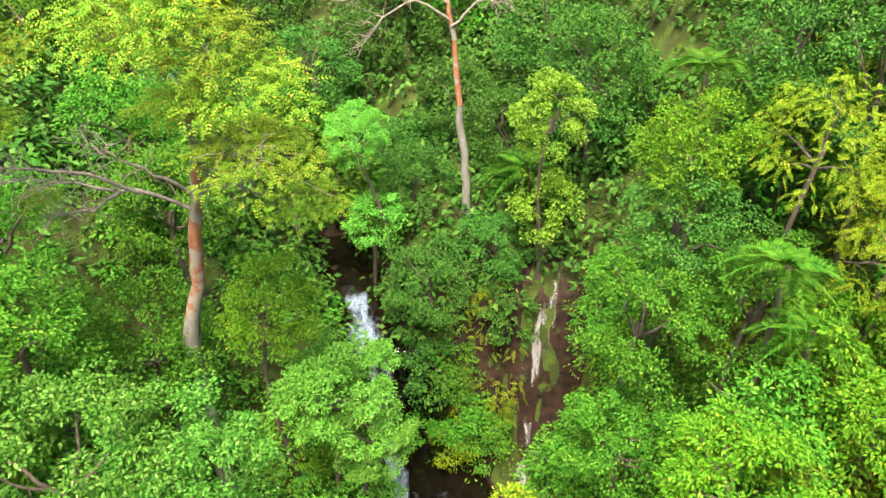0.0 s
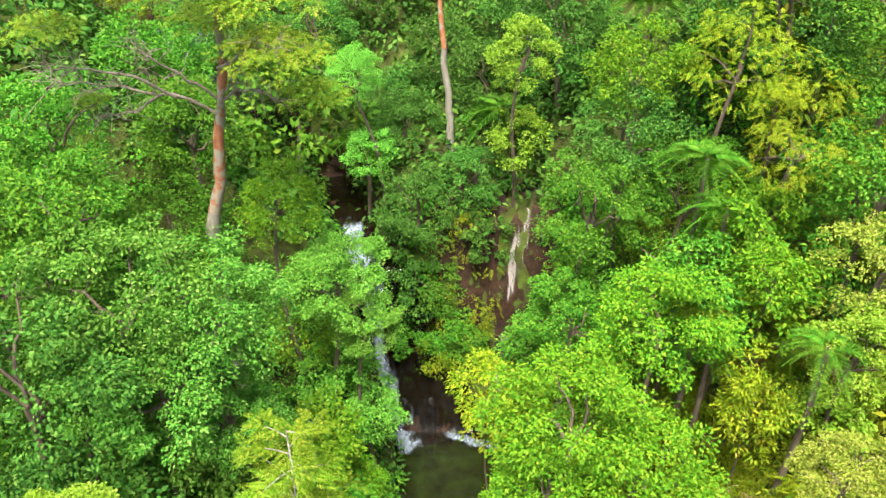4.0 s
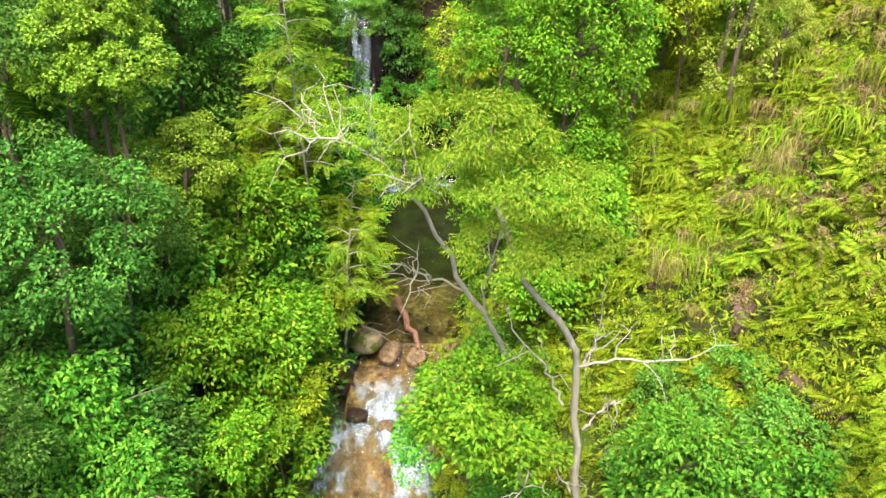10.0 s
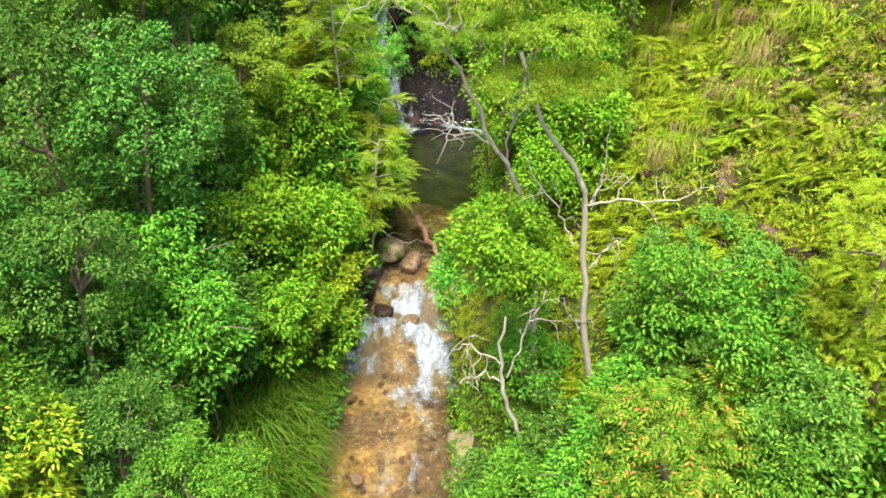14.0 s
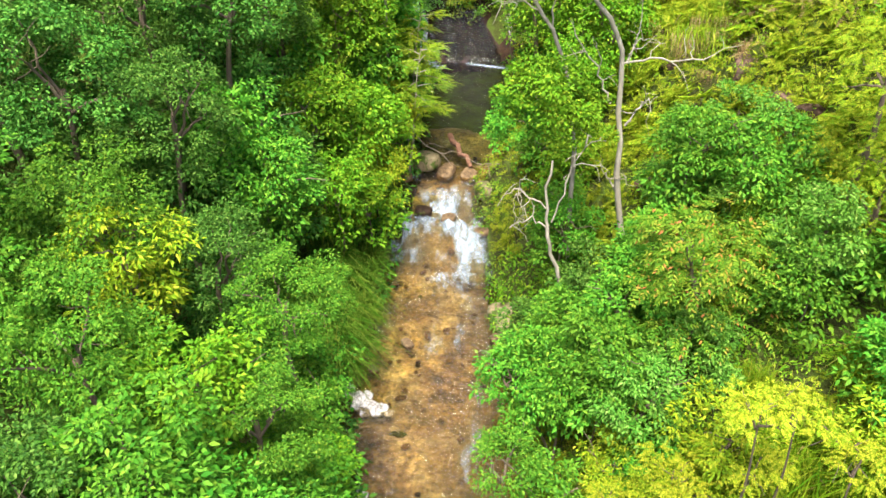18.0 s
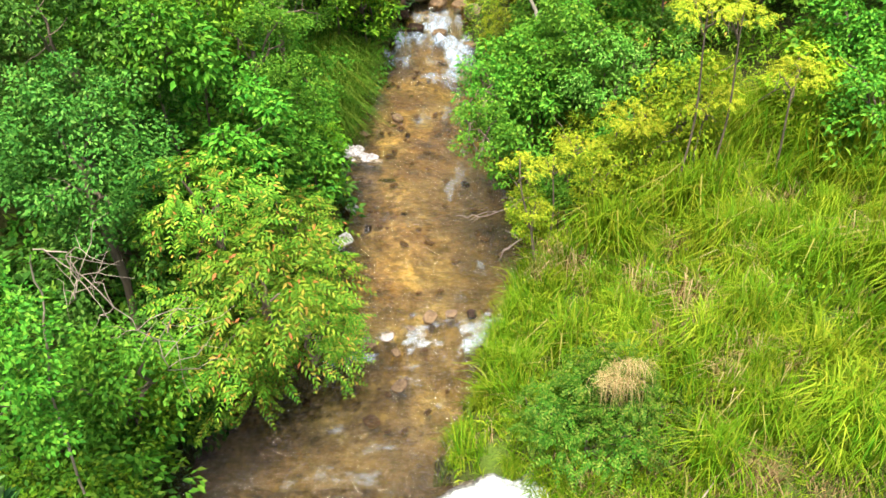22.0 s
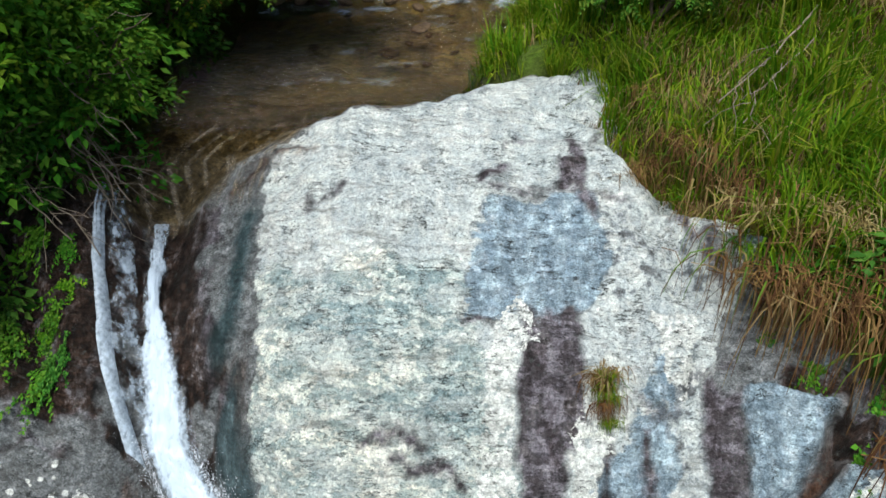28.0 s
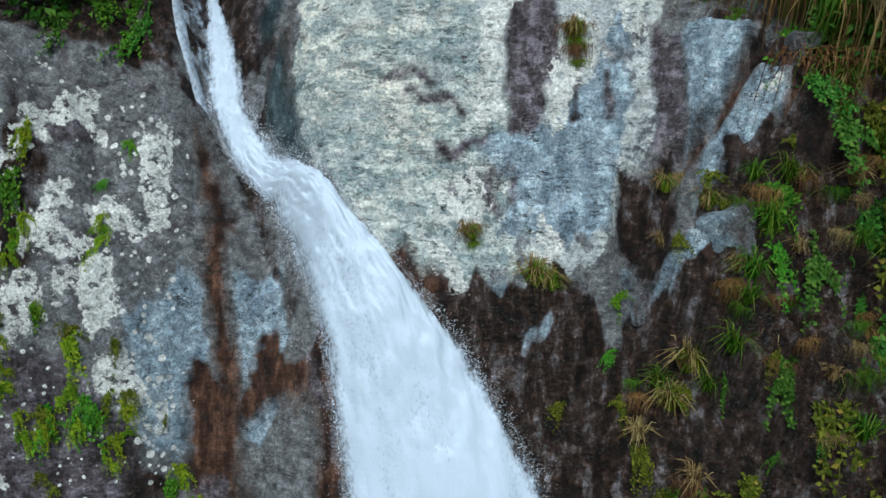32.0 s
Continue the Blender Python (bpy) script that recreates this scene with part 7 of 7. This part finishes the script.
for k, x, y, z, s, sz in (
    ("mossy", -1.35, 6.3, 1.5, 0.62, 1.0), ("mossy", 0.95, 4.3, 1.25, 0.6, 1.1), ("dark", -1.45, 3.5, 0.9, 0.36, 1.2), ("brown", -0.55, 3.1, 0.85, 0.3, 1.2), ("brown", 0.75, 2.6, 0.6, 0.4, 0.8),
    ("brown", -0.6, 6.0, 1.15, 0.5, 0.8), ("brown", 0.3, 5.8, 1.1, 0.45, 0.7), ("dark", -2.1, 4.4, 1.2, 0.4, 1.0), ("brown", -2.1, 5.2, 1.4, 0.35, 1.0), ("brown", 1.5, 6.2, 1.3, 0.4, 0.8),
    ("mossy", 1.1, -1.8, 0.25, 0.7, 1.0), ("brown", 0.9, -2.6, 0.05, 0.4, 0.9), ("brown", -1.95, -2.7, 0.12, 0.22, 1.0), ("brown", -3.1, -2.0, 0.15, 0.2, 1.0), ("pale", -3.2, -1.7, 0.2, 0.14, 1.0),
    ("brown", -3.3, -3.4, 0.15, 0.3, 0.9), ("brown", -2.9, -3.8, 0.1, 0.2, 0.8), ("white", -3.5, -4.7, 0.17, 0.24, 0.7), ("white", -3.25, -4.95, 0.15, 0.26, 0.6), ("white", -3.0, -4.9, 0.14, 0.2, 0.7), ("white", -2.9, -5.2, 0.12, 0.26, 0.55), ("white", -3.65, -4.5, 0.18, 0.2, 0.8), ("white", -2.6, -5.3, 0.1, 0.22, 0.5), ("white", -2.75, -5.45, 0.1, 0.18, 0.5), ("white", -3.3, -5.25, 0.12, 0.16, 0.6), ("white", -2.4, -5.45, 0.07, 0.16, 0.5), ("white", -3.05, -5.4, 0.08, 0.2, 0.5), ("brown", -3.45, -3.85, 0.1, 0.22, 0.7), ("brown", -3.7, -3.3, 0.15, 0.25, 0.7),
    ("white", -2.95, -8.2, 0.16, 0.18, 0.7), ("white", -3.0, -9.65, 0.14, 0.24, 0.6), ("white", -3.35, -9.8, 0.14, 0.24, 0.6), ("white", -3.3, -10.3, 0.1, 0.26, 0.5), ("white", -3.15, -10.0, 0.12, 0.14, 0.6), ("brown", -3.2, -9.8, 0.1, 0.2, 0.7),
    ("brown", -0.9, -12.5, 0.05, 0.26, 0.7), ("brown", -0.45, -12.4, 0.06, 0.2, 0.6), ("dark", 0.0, -12.4, 0.06, 0.18, 0.7), ("brown", 0.35, -12.3, 0.02, 0.2, 0.5), ("brown", -1.3, -12.8, 0.0, 0.16, 0.6),
    ("pale", -1.8, -13.0, -0.04, 0.26, 0.35), ("brown", -2.1, -13.3, 0.0, 0.18, 0.8), ("brown", -2.5, -13.2, 0.0, 0.16, 0.8), ("brown", -2.9, -13.4, 0.0, 0.2, 0.7), ("dark", -3.3, -13.4, 0.0, 0.2, 0.8),
    ("brown", -1.6, -13.5, -0.05, 0.15, 0.8), ("brown", -3.7, -13.3, 0.0, 0.22, 0.7), ("brown", -4.1, -13.4, 0.02, 0.2, 0.8), ("brown", -1.5, -14.4, -0.1, 0.24, 0.5), ("brown", -2.0, -15.2, -0.22, 0.25, 0.5),
):
    stone(k, x, y, z, s, sz)
# smaller cobbles under and along the water
for i in range(170):
    y = rng.uniform(-15.5, 8)
    lo, hi = float(left_bank(y)), float(right_bank(y))
    u = rng.beta(0.6, 0.6)
    x = lo + (hi - lo) * u
    stone("brown" if rng.uniform() < 0.95 else "dark", x, y, float(water_level(y)) - 0.3 + 0.2 * abs(2 * u - 1) ** 3, rng.uniform(0.05, 0.15), 0.6)
# fallen log in the rapids
v, f = tube(bent((-0.35, 8.3, 1.6), (0.4, 6.0, 1.35), 0.03, 8, 0.02), np.linspace(0.12, 0.08, 8), 9)
tagged(new("log", mesh_of("log", v, f, [bark_material("wet_log", (0.1, 0.042, 0.022), (0.26, 0.12, 0.065))], True)), "fallen reddish rotten log wedged above the rapids", "log")
# outcrops on the slope
def rough_rock(seed, mat):
    r = np.random.default_rng(seed)
    bm = bmesh.new()
    bmesh.ops.create_icosphere(bm, subdivisions=4, radius=1.0)
    v = np.array([q.co[:] for q in bm.verts])
    for n in unit(r.normal(size=(9, 3))):
        v -= np.maximum(v @ n - r.uniform(0.55, 0.8), 0)[:, None] * n[None]
    v = v * (1 + 0.12 * fractal(v, 1.5, 3, seed) + 0.06 * fractal(v, 5.0, 2, seed + 3))[:, None]
    for q, co in zip(bm.verts, v):
        q.co = co
    me = bpy.data.meshes.new("rock_outcrop")
    bm.to_mesh(me)
    bm.free()
    me.materials.append(mat)
    return me


OUTCROP = [rough_rock(70 + i, EARTHY) for i in range(3)]
for x, y, s in ((8.0, -1.9, 0.7), (8.4, -2.6, 0.6), (5.3, -0.6, 0.6), (5.7, -1.3, 0.5), (7.5, 0.0, 0.6), (4.9, -1.2, 0.5), (6.2, 2.2, 0.35), (6.4, 3.1, 0.4)):
    z = float(ground_height(np.array([x]), np.array([y]))[0])
    ob = new("rock_outcrop", OUTCROP[int(rng.integers(3))])
    ob.matrix_world = pose(x, y, z - 0.1 * s, rng.normal(0, 20), rng.normal(0, 20), rng.uniform(0, 360)) @ Matrix.Diagonal((s * 0.9, s * 0.6, s * 0.7, 1))
    tagged(ob, "brown rock outcrop among ferns on the slope", "rock", "rock outcrops")


def block_mesh(seed):
    """An angular, split block with broken edges."""
    r = np.random.default_rng(seed)
    bm = bmesh.new()
    bmesh.ops.create_cube(bm, size=2.0)
    bmesh.ops.bevel(bm, geom=bm.edges[:], offset=0.12, segments=1, affect="EDGES")
    bmesh.ops.subdivide_edges(bm, edges=bm.edges[:], cuts=5, use_grid_fill=True)
    v = np.array([q.co[:] for q in bm.verts])
    v = v + unit(v) * (0.14 * fractal(v, 1.0, 3, seed) + 0.05 * fractal(v, 3.5, 2, seed + 5))[:, None]
    v[:, 0] += 0.35 * v[:, 2] * r.uniform(-1, 1)
    v[:, 1] += 0.3 * v[:, 0] * r.uniform(-1, 1)
    for q, co in zip(bm.verts, v):
        q.co = co
    me = bpy.data.meshes.new("rock_block")
    bm.to_mesh(me)
    bm.free()
    me.materials.append(GNEISS)
    for key, val in (("slate", 0.45), ("wet", 0.4), ("rust", 0.3)):
        me.attributes.new(key, "FLOAT", "POINT").data.foreach_set("value", (val + 0.4 * fractal(v, 0.9, 3, seed + len(key))).astype(np.float32))
    return me


BLOCKS = [block_mesh(i + 40) for i in range(3)]
for x, y, sx, sy, sz, turn in (
    (2.5, -23.3, 0.22, 0.3, 0.3, 40), (3.1, -21.5, 0.28, 0.25, 0.25, 30), (3.3, -22.0, 0.2, 0.3, 0.22, 15), (1.6, -23.2, 0.16, 0.2, 0.16, 15), (1.35, -23.05, 0.12, 0.14, 0.12, 60),
    (2.15, -19.7, 0.16, 0.3, 0.18, 20), (2.3, -20.3, 0.14, 0.2, 0.16, 45), (1.9, -19.0, 0.16, 0.22, 0.14, 10), (2.6, -20.9, 0.2, 0.2, 0.2, 50), (2.9, -21.2, 0.22, 0.2, 0.2, 20), (2.4, -20.75, 0.12, 0.16, 0.12, 5),
):
    ob = new("rock_block", BLOCKS[int(rng.integers(3))])
    ob.matrix_world = pose(x, y, on_cliff(x, y) - 0.7 * sz, 55, rng.normal(0, 8), turn) @ Matrix.Diagonal((sx, sy, sz, 1))
    tagged(ob, "angular split grey-blue rock block on the cliff", "rock", "rock blocks of the cliff")


# ---------------------------------------------------------------- rock wall at the head of the pool
def wall_height(X, Y):
    p = np.stack([X.ravel(), Y.ravel() * 0.8], 1)
    n = fractal(p, 1.3, 4, 121).reshape(X.shape)
    led = value_noise(np.stack([p[:, 0] * 0.5, p[:, 1] * 2.2], 1), 1.0, 125).reshape(X.shape)
    return ground_height(X, Y) + 0.08 + 0.22 * n + 0.2 * np.sign(led) * np.sqrt(np.abs(led)) - 0.3 * smooth(17.0, 16.7, Y)


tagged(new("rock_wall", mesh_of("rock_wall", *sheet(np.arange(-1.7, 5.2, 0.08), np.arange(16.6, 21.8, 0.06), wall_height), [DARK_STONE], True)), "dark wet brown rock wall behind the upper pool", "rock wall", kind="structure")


# ---------------------------------------------------------------- white water
def white_sheet(name, label, X, Y, Z, cover, mat=None):
    ny, nx = X.shape
    i = (np.arange(ny - 1)[:, None] * nx + np.arange(nx - 1)[None]).ravel()
    me = mesh_of(name, np.stack([X, Y, Z], -1).reshape(-1, 3), np.stack([i, i + 1, i + nx + 1, i + nx], 1), [mat or FOAM], True)
    me.attributes.new("cover", "FLOAT", "POINT").data.foreach_set("value", cover.ravel().astype(np.float32))
    return tagged(new(name, me), label, "white water", kind="structure")


FALL = foam_material("falling_water", 0.16, 0.72, (1.5, 0.9, 0.9), 17.0, (0.47, 0.55, 0.62), 0.25)
vv, uu = np.linspace(0, 1, 260), np.linspace(0, 1, 56)
knots = np.linspace(0, 1, 10)
lx = np.interp(vv, knots, [-4.72, -4.57, -4.5, -4.41, -4.17, -3.6, -3.11, -2.65, -2.41, -2.1])
ly = np.interp(vv, knots, [-19.08, -20.09, -20.82, -21.38, -21.7, -22.05, -22.83, -23.77, -24.7, -26.6])
rx = np.interp(vv, knots, [-4.47, -4.35, -3.98, -3.78, -3.35, -2.5, -1.66, -0.7, 0.3, 1.3])
ry = np.interp(vv, knots, [-18.95, -20.04, -20.8, -21.3, -21.8, -22.6, -23.3, -23.87, -24.76, -26.6])
X = lx[:, None] + (rx - lx)[:, None] * uu
Y = ly[:, None] + (ry - ly)[:, None] * uu
q = np.stack([(uu[None] * (rx - lx)[:, None] * 2.2).ravel(), np.repeat(vv * 9, 56)], 1)
churn = fractal(q, 1.6, 4, 141).reshape(X.shape)
arch = np.sin(np.pi * uu)[None] * (0.12 + 0.5 * vv[:, None])
fleck = fractal(q * [5.5, 3.2], 1.6, 4, 145, 0.6).reshape(X.shape)
Z = cliff_height(X, Y) + 0.06 + arch * 0.6 + (0.04 * churn + 0.03 * fleck) * (0.25 + vv[:, None])
edge = np.minimum(uu, 1 - uu)[None] * (rx - lx)[:, None]
rim = np.minimum(0.3, 0.35 * (rx - lx))[:, None]
cover = -0.38 + 0.68 * smooth(0.0, 1.0, (edge + 0.03 * fleck) / rim) + 0.08 * churn - 0.3 * smooth(0.09, 0.0, vv[:, None] + 0.02 * churn)
white_sheet("waterfall", "foaming white waterfall sliding down the rock channel", X, Y, Z, cover, FALL)
# the two thin strands beside it
for pts, w, lab in ((((-5.14, -19.02), (-5.08, -19.5), (-5.01, -19.94), (-4.82, -20.5), (-4.67, -21.0), (-4.4, -21.5)), 0.1, "thin white strand of falling water"), (((-5.12, -18.5), (-4.95, -19.2), (-4.79, -19.9), (-4.6, -20.6), (-4.46, -21.1)), 0.2, "broken speckled curtain of falling water")):
    pts = np.array(pts)
    v2, u2 = np.linspace(0, 1, 160), np.linspace(-1, 1, 22)
    kn = np.linspace(0, 1, len(pts))
    cx, cy = np.interp(v2, kn, pts[:, 0]), np.interp(v2, kn, pts[:, 1])
    X = cx[:, None] + u2[None] * w * (0.5 + 0.3 * v2[:, None])
    Y = np.repeat(cy[:, None], 22, 1)
    Z = cliff_height(X, Y) + 0.1 + 0.05 * (1 - u2[None] ** 2)
    cov = (-0.02 if w < 0.15 else -0.34 + 0.22 * fractal(np.stack([X.ravel() * 14, Y.ravel() * 7], 1), 1.0, 3, 149).reshape(X.shape)) + 0.12 * (1 - u2[None] ** 2) + 0 * X - 0.35 * smooth(0.3, 0.0, v2[:, None] + 0.1 * np.sin(9 * u2[None]))
    white_sheet("water_strand", lab, X, Y, Z, cov, FALL)
# the film of water that combs over the lip
X, Y = np.meshgrid(np.linspace(-5.25, -2.2, 150), np.linspace(-19.9, -16.9, 150))
Z = np.maximum(cliff_height(X, Y) + 0.025, np.where(Y > lip_line(X), water_level(Y) + 0.012, -9))
turn = np.arctan2(Y + 19.2, -2.0 - X)
reach = np.hypot(X + 2.0, Y + 19.2)
q = np.stack([reach.ravel() * 15.0, turn.ravel() * 1.0], 1)
strand = fractal(q, 1.0, 4, 147, 0.65).reshape(X.shape)
ragged = fractal(np.stack([X.ravel(), Y.ravel()], 1), 1.4, 3, 148).reshape(X.shape)
COMB = foam_material("combed_water", 0.5, 1.0, (2.2, 1.2, 1.0), 3.5, (0.2, 0.165, 0.115), 0.3)
fade = smooth(-3.3, -2.5, X + 0.3 * ragged) + smooth(-18.9, -19.7, Y + 0.4 * ragged) + smooth(0.4, 1.2, Y - lip_line(X) + 0.3 * ragged) + smooth(0.15, 0.0, X - left_bank(Y) - 0.1)
white_sheet("water_film", "thin clear film of water combing over the lip", X, Y, Z, -0.02 + 0.24 * strand - 0.5 * np.minimum(fade, 1.5), COMB)
# rapids between the pools
X, Y = np.meshgrid(np.linspace(-2.6, 1.2, 90), np.linspace(-1.6, 5.6, 130))
p = np.stack([X.ravel(), Y.ravel()], 1)
n = fractal(p * [1.5, 0.8], 1.3, 4, 151).reshape(X.shape)
Z = water_level(Y) + 0.05 + 0.16 * n + 0.07 * fractal(p, 4.0, 3, 153).reshape(X.shape)
top = smooth(5.5, 4.3, Y + 0.9 * n) * smooth(-1.9, -1.3, X + 0.3 * n) * smooth(0.6, 0.0, X + 0.3 * n) * smooth(1.8, 2.8, Y)
lobe_l = smooth(0.75, 0.1, np.abs(X + 1.9 + 0.25 * n)) * smooth(0.8, 1.5, Y) * smooth(4.2, 3.0, Y)
lobe_r = smooth(1.1, 0.3, np.abs(X - 0.1 + 0.3 * n + 0.25 * smooth(0, -1.5, Y))) * smooth(-0.6, 0.7, Y) * smooth(3.8, 2.6, Y)
trail = 0.55 * smooth(0.5, 0.1, np.abs(X + 0.2)) * smooth(-1.6, 0, Y) * smooth(1.0, 0.2, Y)
foam = np.maximum.reduce([top, lobe_l, lobe_r, trail])
white_sheet("rapids", "foaming white rapids between boulders", X, Y, Z, -0.46 + 0.64 * foam + 0.26 * n)
# little falls above the upper pool
for x0, x1, y0, y1, off, lab, wv in ((-3.9, -1.2, 16.8, 22.6, 0.1, "white cascade tumbling into the upper pool", 1.0), (-1.9, 0.2, 15.6, 17.5, 0.07, "patch of foam at the foot of a cascade", 0.9)):
    X, Y = np.meshgrid(np.linspace(x0, x1, 40), np.linspace(y0, y1, 90))
    p = np.stack([X.ravel(), Y.ravel()], 1)
    n = fractal(p * [2, 0.7], 1.6, 3, 161).reshape(X.shape)
    mid = np.interp(Y, [16.8, 17.5, 18.5, 20.4, 22.6], [-1.2, -1.6, -2.2, -2.8, -3.2]) if y1 > 19 else -0.95 - 0.35 * (Y - 16.6)
    Z = np.maximum(water_level(Y), ground_height(X, Y)) + off + 0.08 * n
    white_sheet("cascade", lab, X, Y, Z, -0.3 + 0.66 * smooth(0.6, 0.1, np.abs(X - mid + 0.35 * n)) * smooth(y0, y0 + 0.6, Y + 0.3 * n) * smooth(y1, y1 - 0.9, Y + 0.4 * n) + 0.12 * n)
X, Y = np.meshgrid(np.linspace(0.3, 2.7, 60), np.linspace(15.6, 17.0, 40))
n = fractal(np.stack([X.ravel(), Y.ravel()], 1), 2.0, 3, 171).reshape(X.shape)
white_sheet("foam_line", "curved line of foam on the upper pool", X, Y, water_level(Y) + 0.05 + 0.04 * n, -0.4 + 0.6 * smooth(0.32, 0.1, np.abs(Y - np.interp(X, [0.3, 1.2, 2.7], [16.8, 16.5, 16.0]) + 0.15 * n)) * smooth(0.3, 1.0, X))
SPILL = foam_material("thin_spill", 0.4, 0.8, (3, 0.6, 0.6), 3.0, (0.26, 0.23, 0.2))
X, Y = np.meshgrid(np.linspace(2.6, 4.6, 50), np.linspace(17.2, 21.2, 110))
n = fractal(np.stack([X.ravel() * 2, Y.ravel()], 1), 1.5, 3, 181).reshape(X.shape)
mid = np.interp(Y, [17.2, 18.6, 19.2, 20.2, 21.2], [2.9, 3.1, 3.2, 3.55, 4.1])
gaps = 0.5 * smooth(0.35, 0.12, np.abs(Y - 19.35 + 0.2 * n)) + 0.3 * smooth(0.2, 0.05, np.abs(Y - 18.45))
white_sheet("side_fall", "thin pale side fall stepping down dark rock", X, Y, wall_height(X, Y) + 0.05, -0.52 + 0.6 * smooth(1.0, 0.1, np.abs(X - mid + 0.25 * n) / np.interp(Y, [17.2, 18.6, 19.1, 19.4, 20.0, 20.6, 21.2], [0.2, 0.25, 0.3, 0.4, 0.45, 0.3, 0.15])) + 0.2 * n - gaps, SPILL)
# riffle over the low weir of stones
X, Y = np.meshgrid(np.linspace(-4.4, 0.8, 110), np.linspace(-14.4, -12.2, 50))
n = fractal(np.stack([X.ravel(), Y.ravel()], 1), 2.5, 3, 191).reshape(X.shape)
line = np.interp(X, [-4.4, -3, -1.5, 0.8], [-13.5, -13.5, -13.0, -12.5])
RIFFLE = foam_material("broken_riffle", 0.3, 1.15, (1.0, 1.6, 1.0), 5.0, (0.3, 0.35, 0.38))
white_sheet("riffle", "small broken riffle over a low weir of stones", X, Y, water_level(Y) + 0.035 + 0.03 * n, -0.42 + 0.36 * smooth(0.45, 0.0, np.abs(Y - line + 0.4 * n)) + 0.26 * n, RIFFLE)
# pale sheet laid below the weir for the sky's sheen on ripples
X, Y = np.meshgrid(np.linspace(-4.6, 0.4, 100), np.linspace(-17.2, -13.2, 80))
n = fractal(np.stack([X.ravel() * 0.9, Y.ravel() * 1.7], 1), 1.7, 4, 197).reshape(X.shape)
white_sheet("ripple_foam", "painted grey sheen of broken ripples below the weir", X, Y, water_level(Y) + 0.03, -0.5 + 0.3 * n + 0.1 * smooth(-3.5, -1.5, X) - 0.3 * smooth(0.5, 0.0, np.minimum(X - left_bank(Y), right_bank(Y) - X)) - 0.3 * smooth(0.4, -0.1, Y - lip_line(X)), RIFFLE)
# sky glints along the calm reach, put in as a faint pale sheet
X, Y = np.meshgrid(np.linspace(-3.4, 1.2, 90), np.linspace(-12, -0.5, 200))
n = fractal(np.stack([X.ravel() * 1.6, Y.ravel() * 0.5], 1), 1.2, 4, 201).reshape(X.shape)
white_sheet("ripple_foam", "faint painted sky glints on the calm reach", X, Y, water_level(Y) + 0.04, -0.52 + 0.3 * n + 0.16 * smooth(1.0, 0.2, np.abs(X + 0.3 - 0.5 * np.sin(Y * 0.5))))
X, Y = np.meshgrid(np.linspace(-15.2, -10.5, 30), np.linspace(31.5, 36, 30))
white_sheet("far_cascade", "bright patch of white water far up the gully", X, Y, water_level(Y) + 0.3, -0.1 + 0 * X)
# spray beside the fall
k = 9000
v2 = rng.uniform(0.25, 1, k) ** 0.8
side = rng.uniform(size=k) < 0.4
bx = np.where(side, np.interp(v2, vv, lx), np.interp(v2, vv, rx)) + np.where(side, -1, 1) * rng.exponential(0.055, k) - np.where(side, -1, 1) * 0.08
by = np.where(side, np.interp(v2, vv, ly), np.interp(v2, vv, ry))
bz = cliff_height(bx, by) + rng.uniform(0.05, 0.28, k)
a = unit(rng.normal(size=(k, 3)))
v, f = leaves(np.stack([bx, by, bz], 1), a, unit(rng.normal(size=(k, 3))), rng.uniform(0.005, 0.016, k), rng.uniform(0.005, 0.013, k))
DROP, nt, bs = material("spray_drop")
bs.inputs["Base Color"].default_value, bs.inputs["Roughness"].default_value = (0.85, 0.9, 0.95, 1), 0.3
tagged(new("spray", mesh_of("spray", v, f, [DROP])), "fine white spray drops along the fall", "spray", kind="stuff")
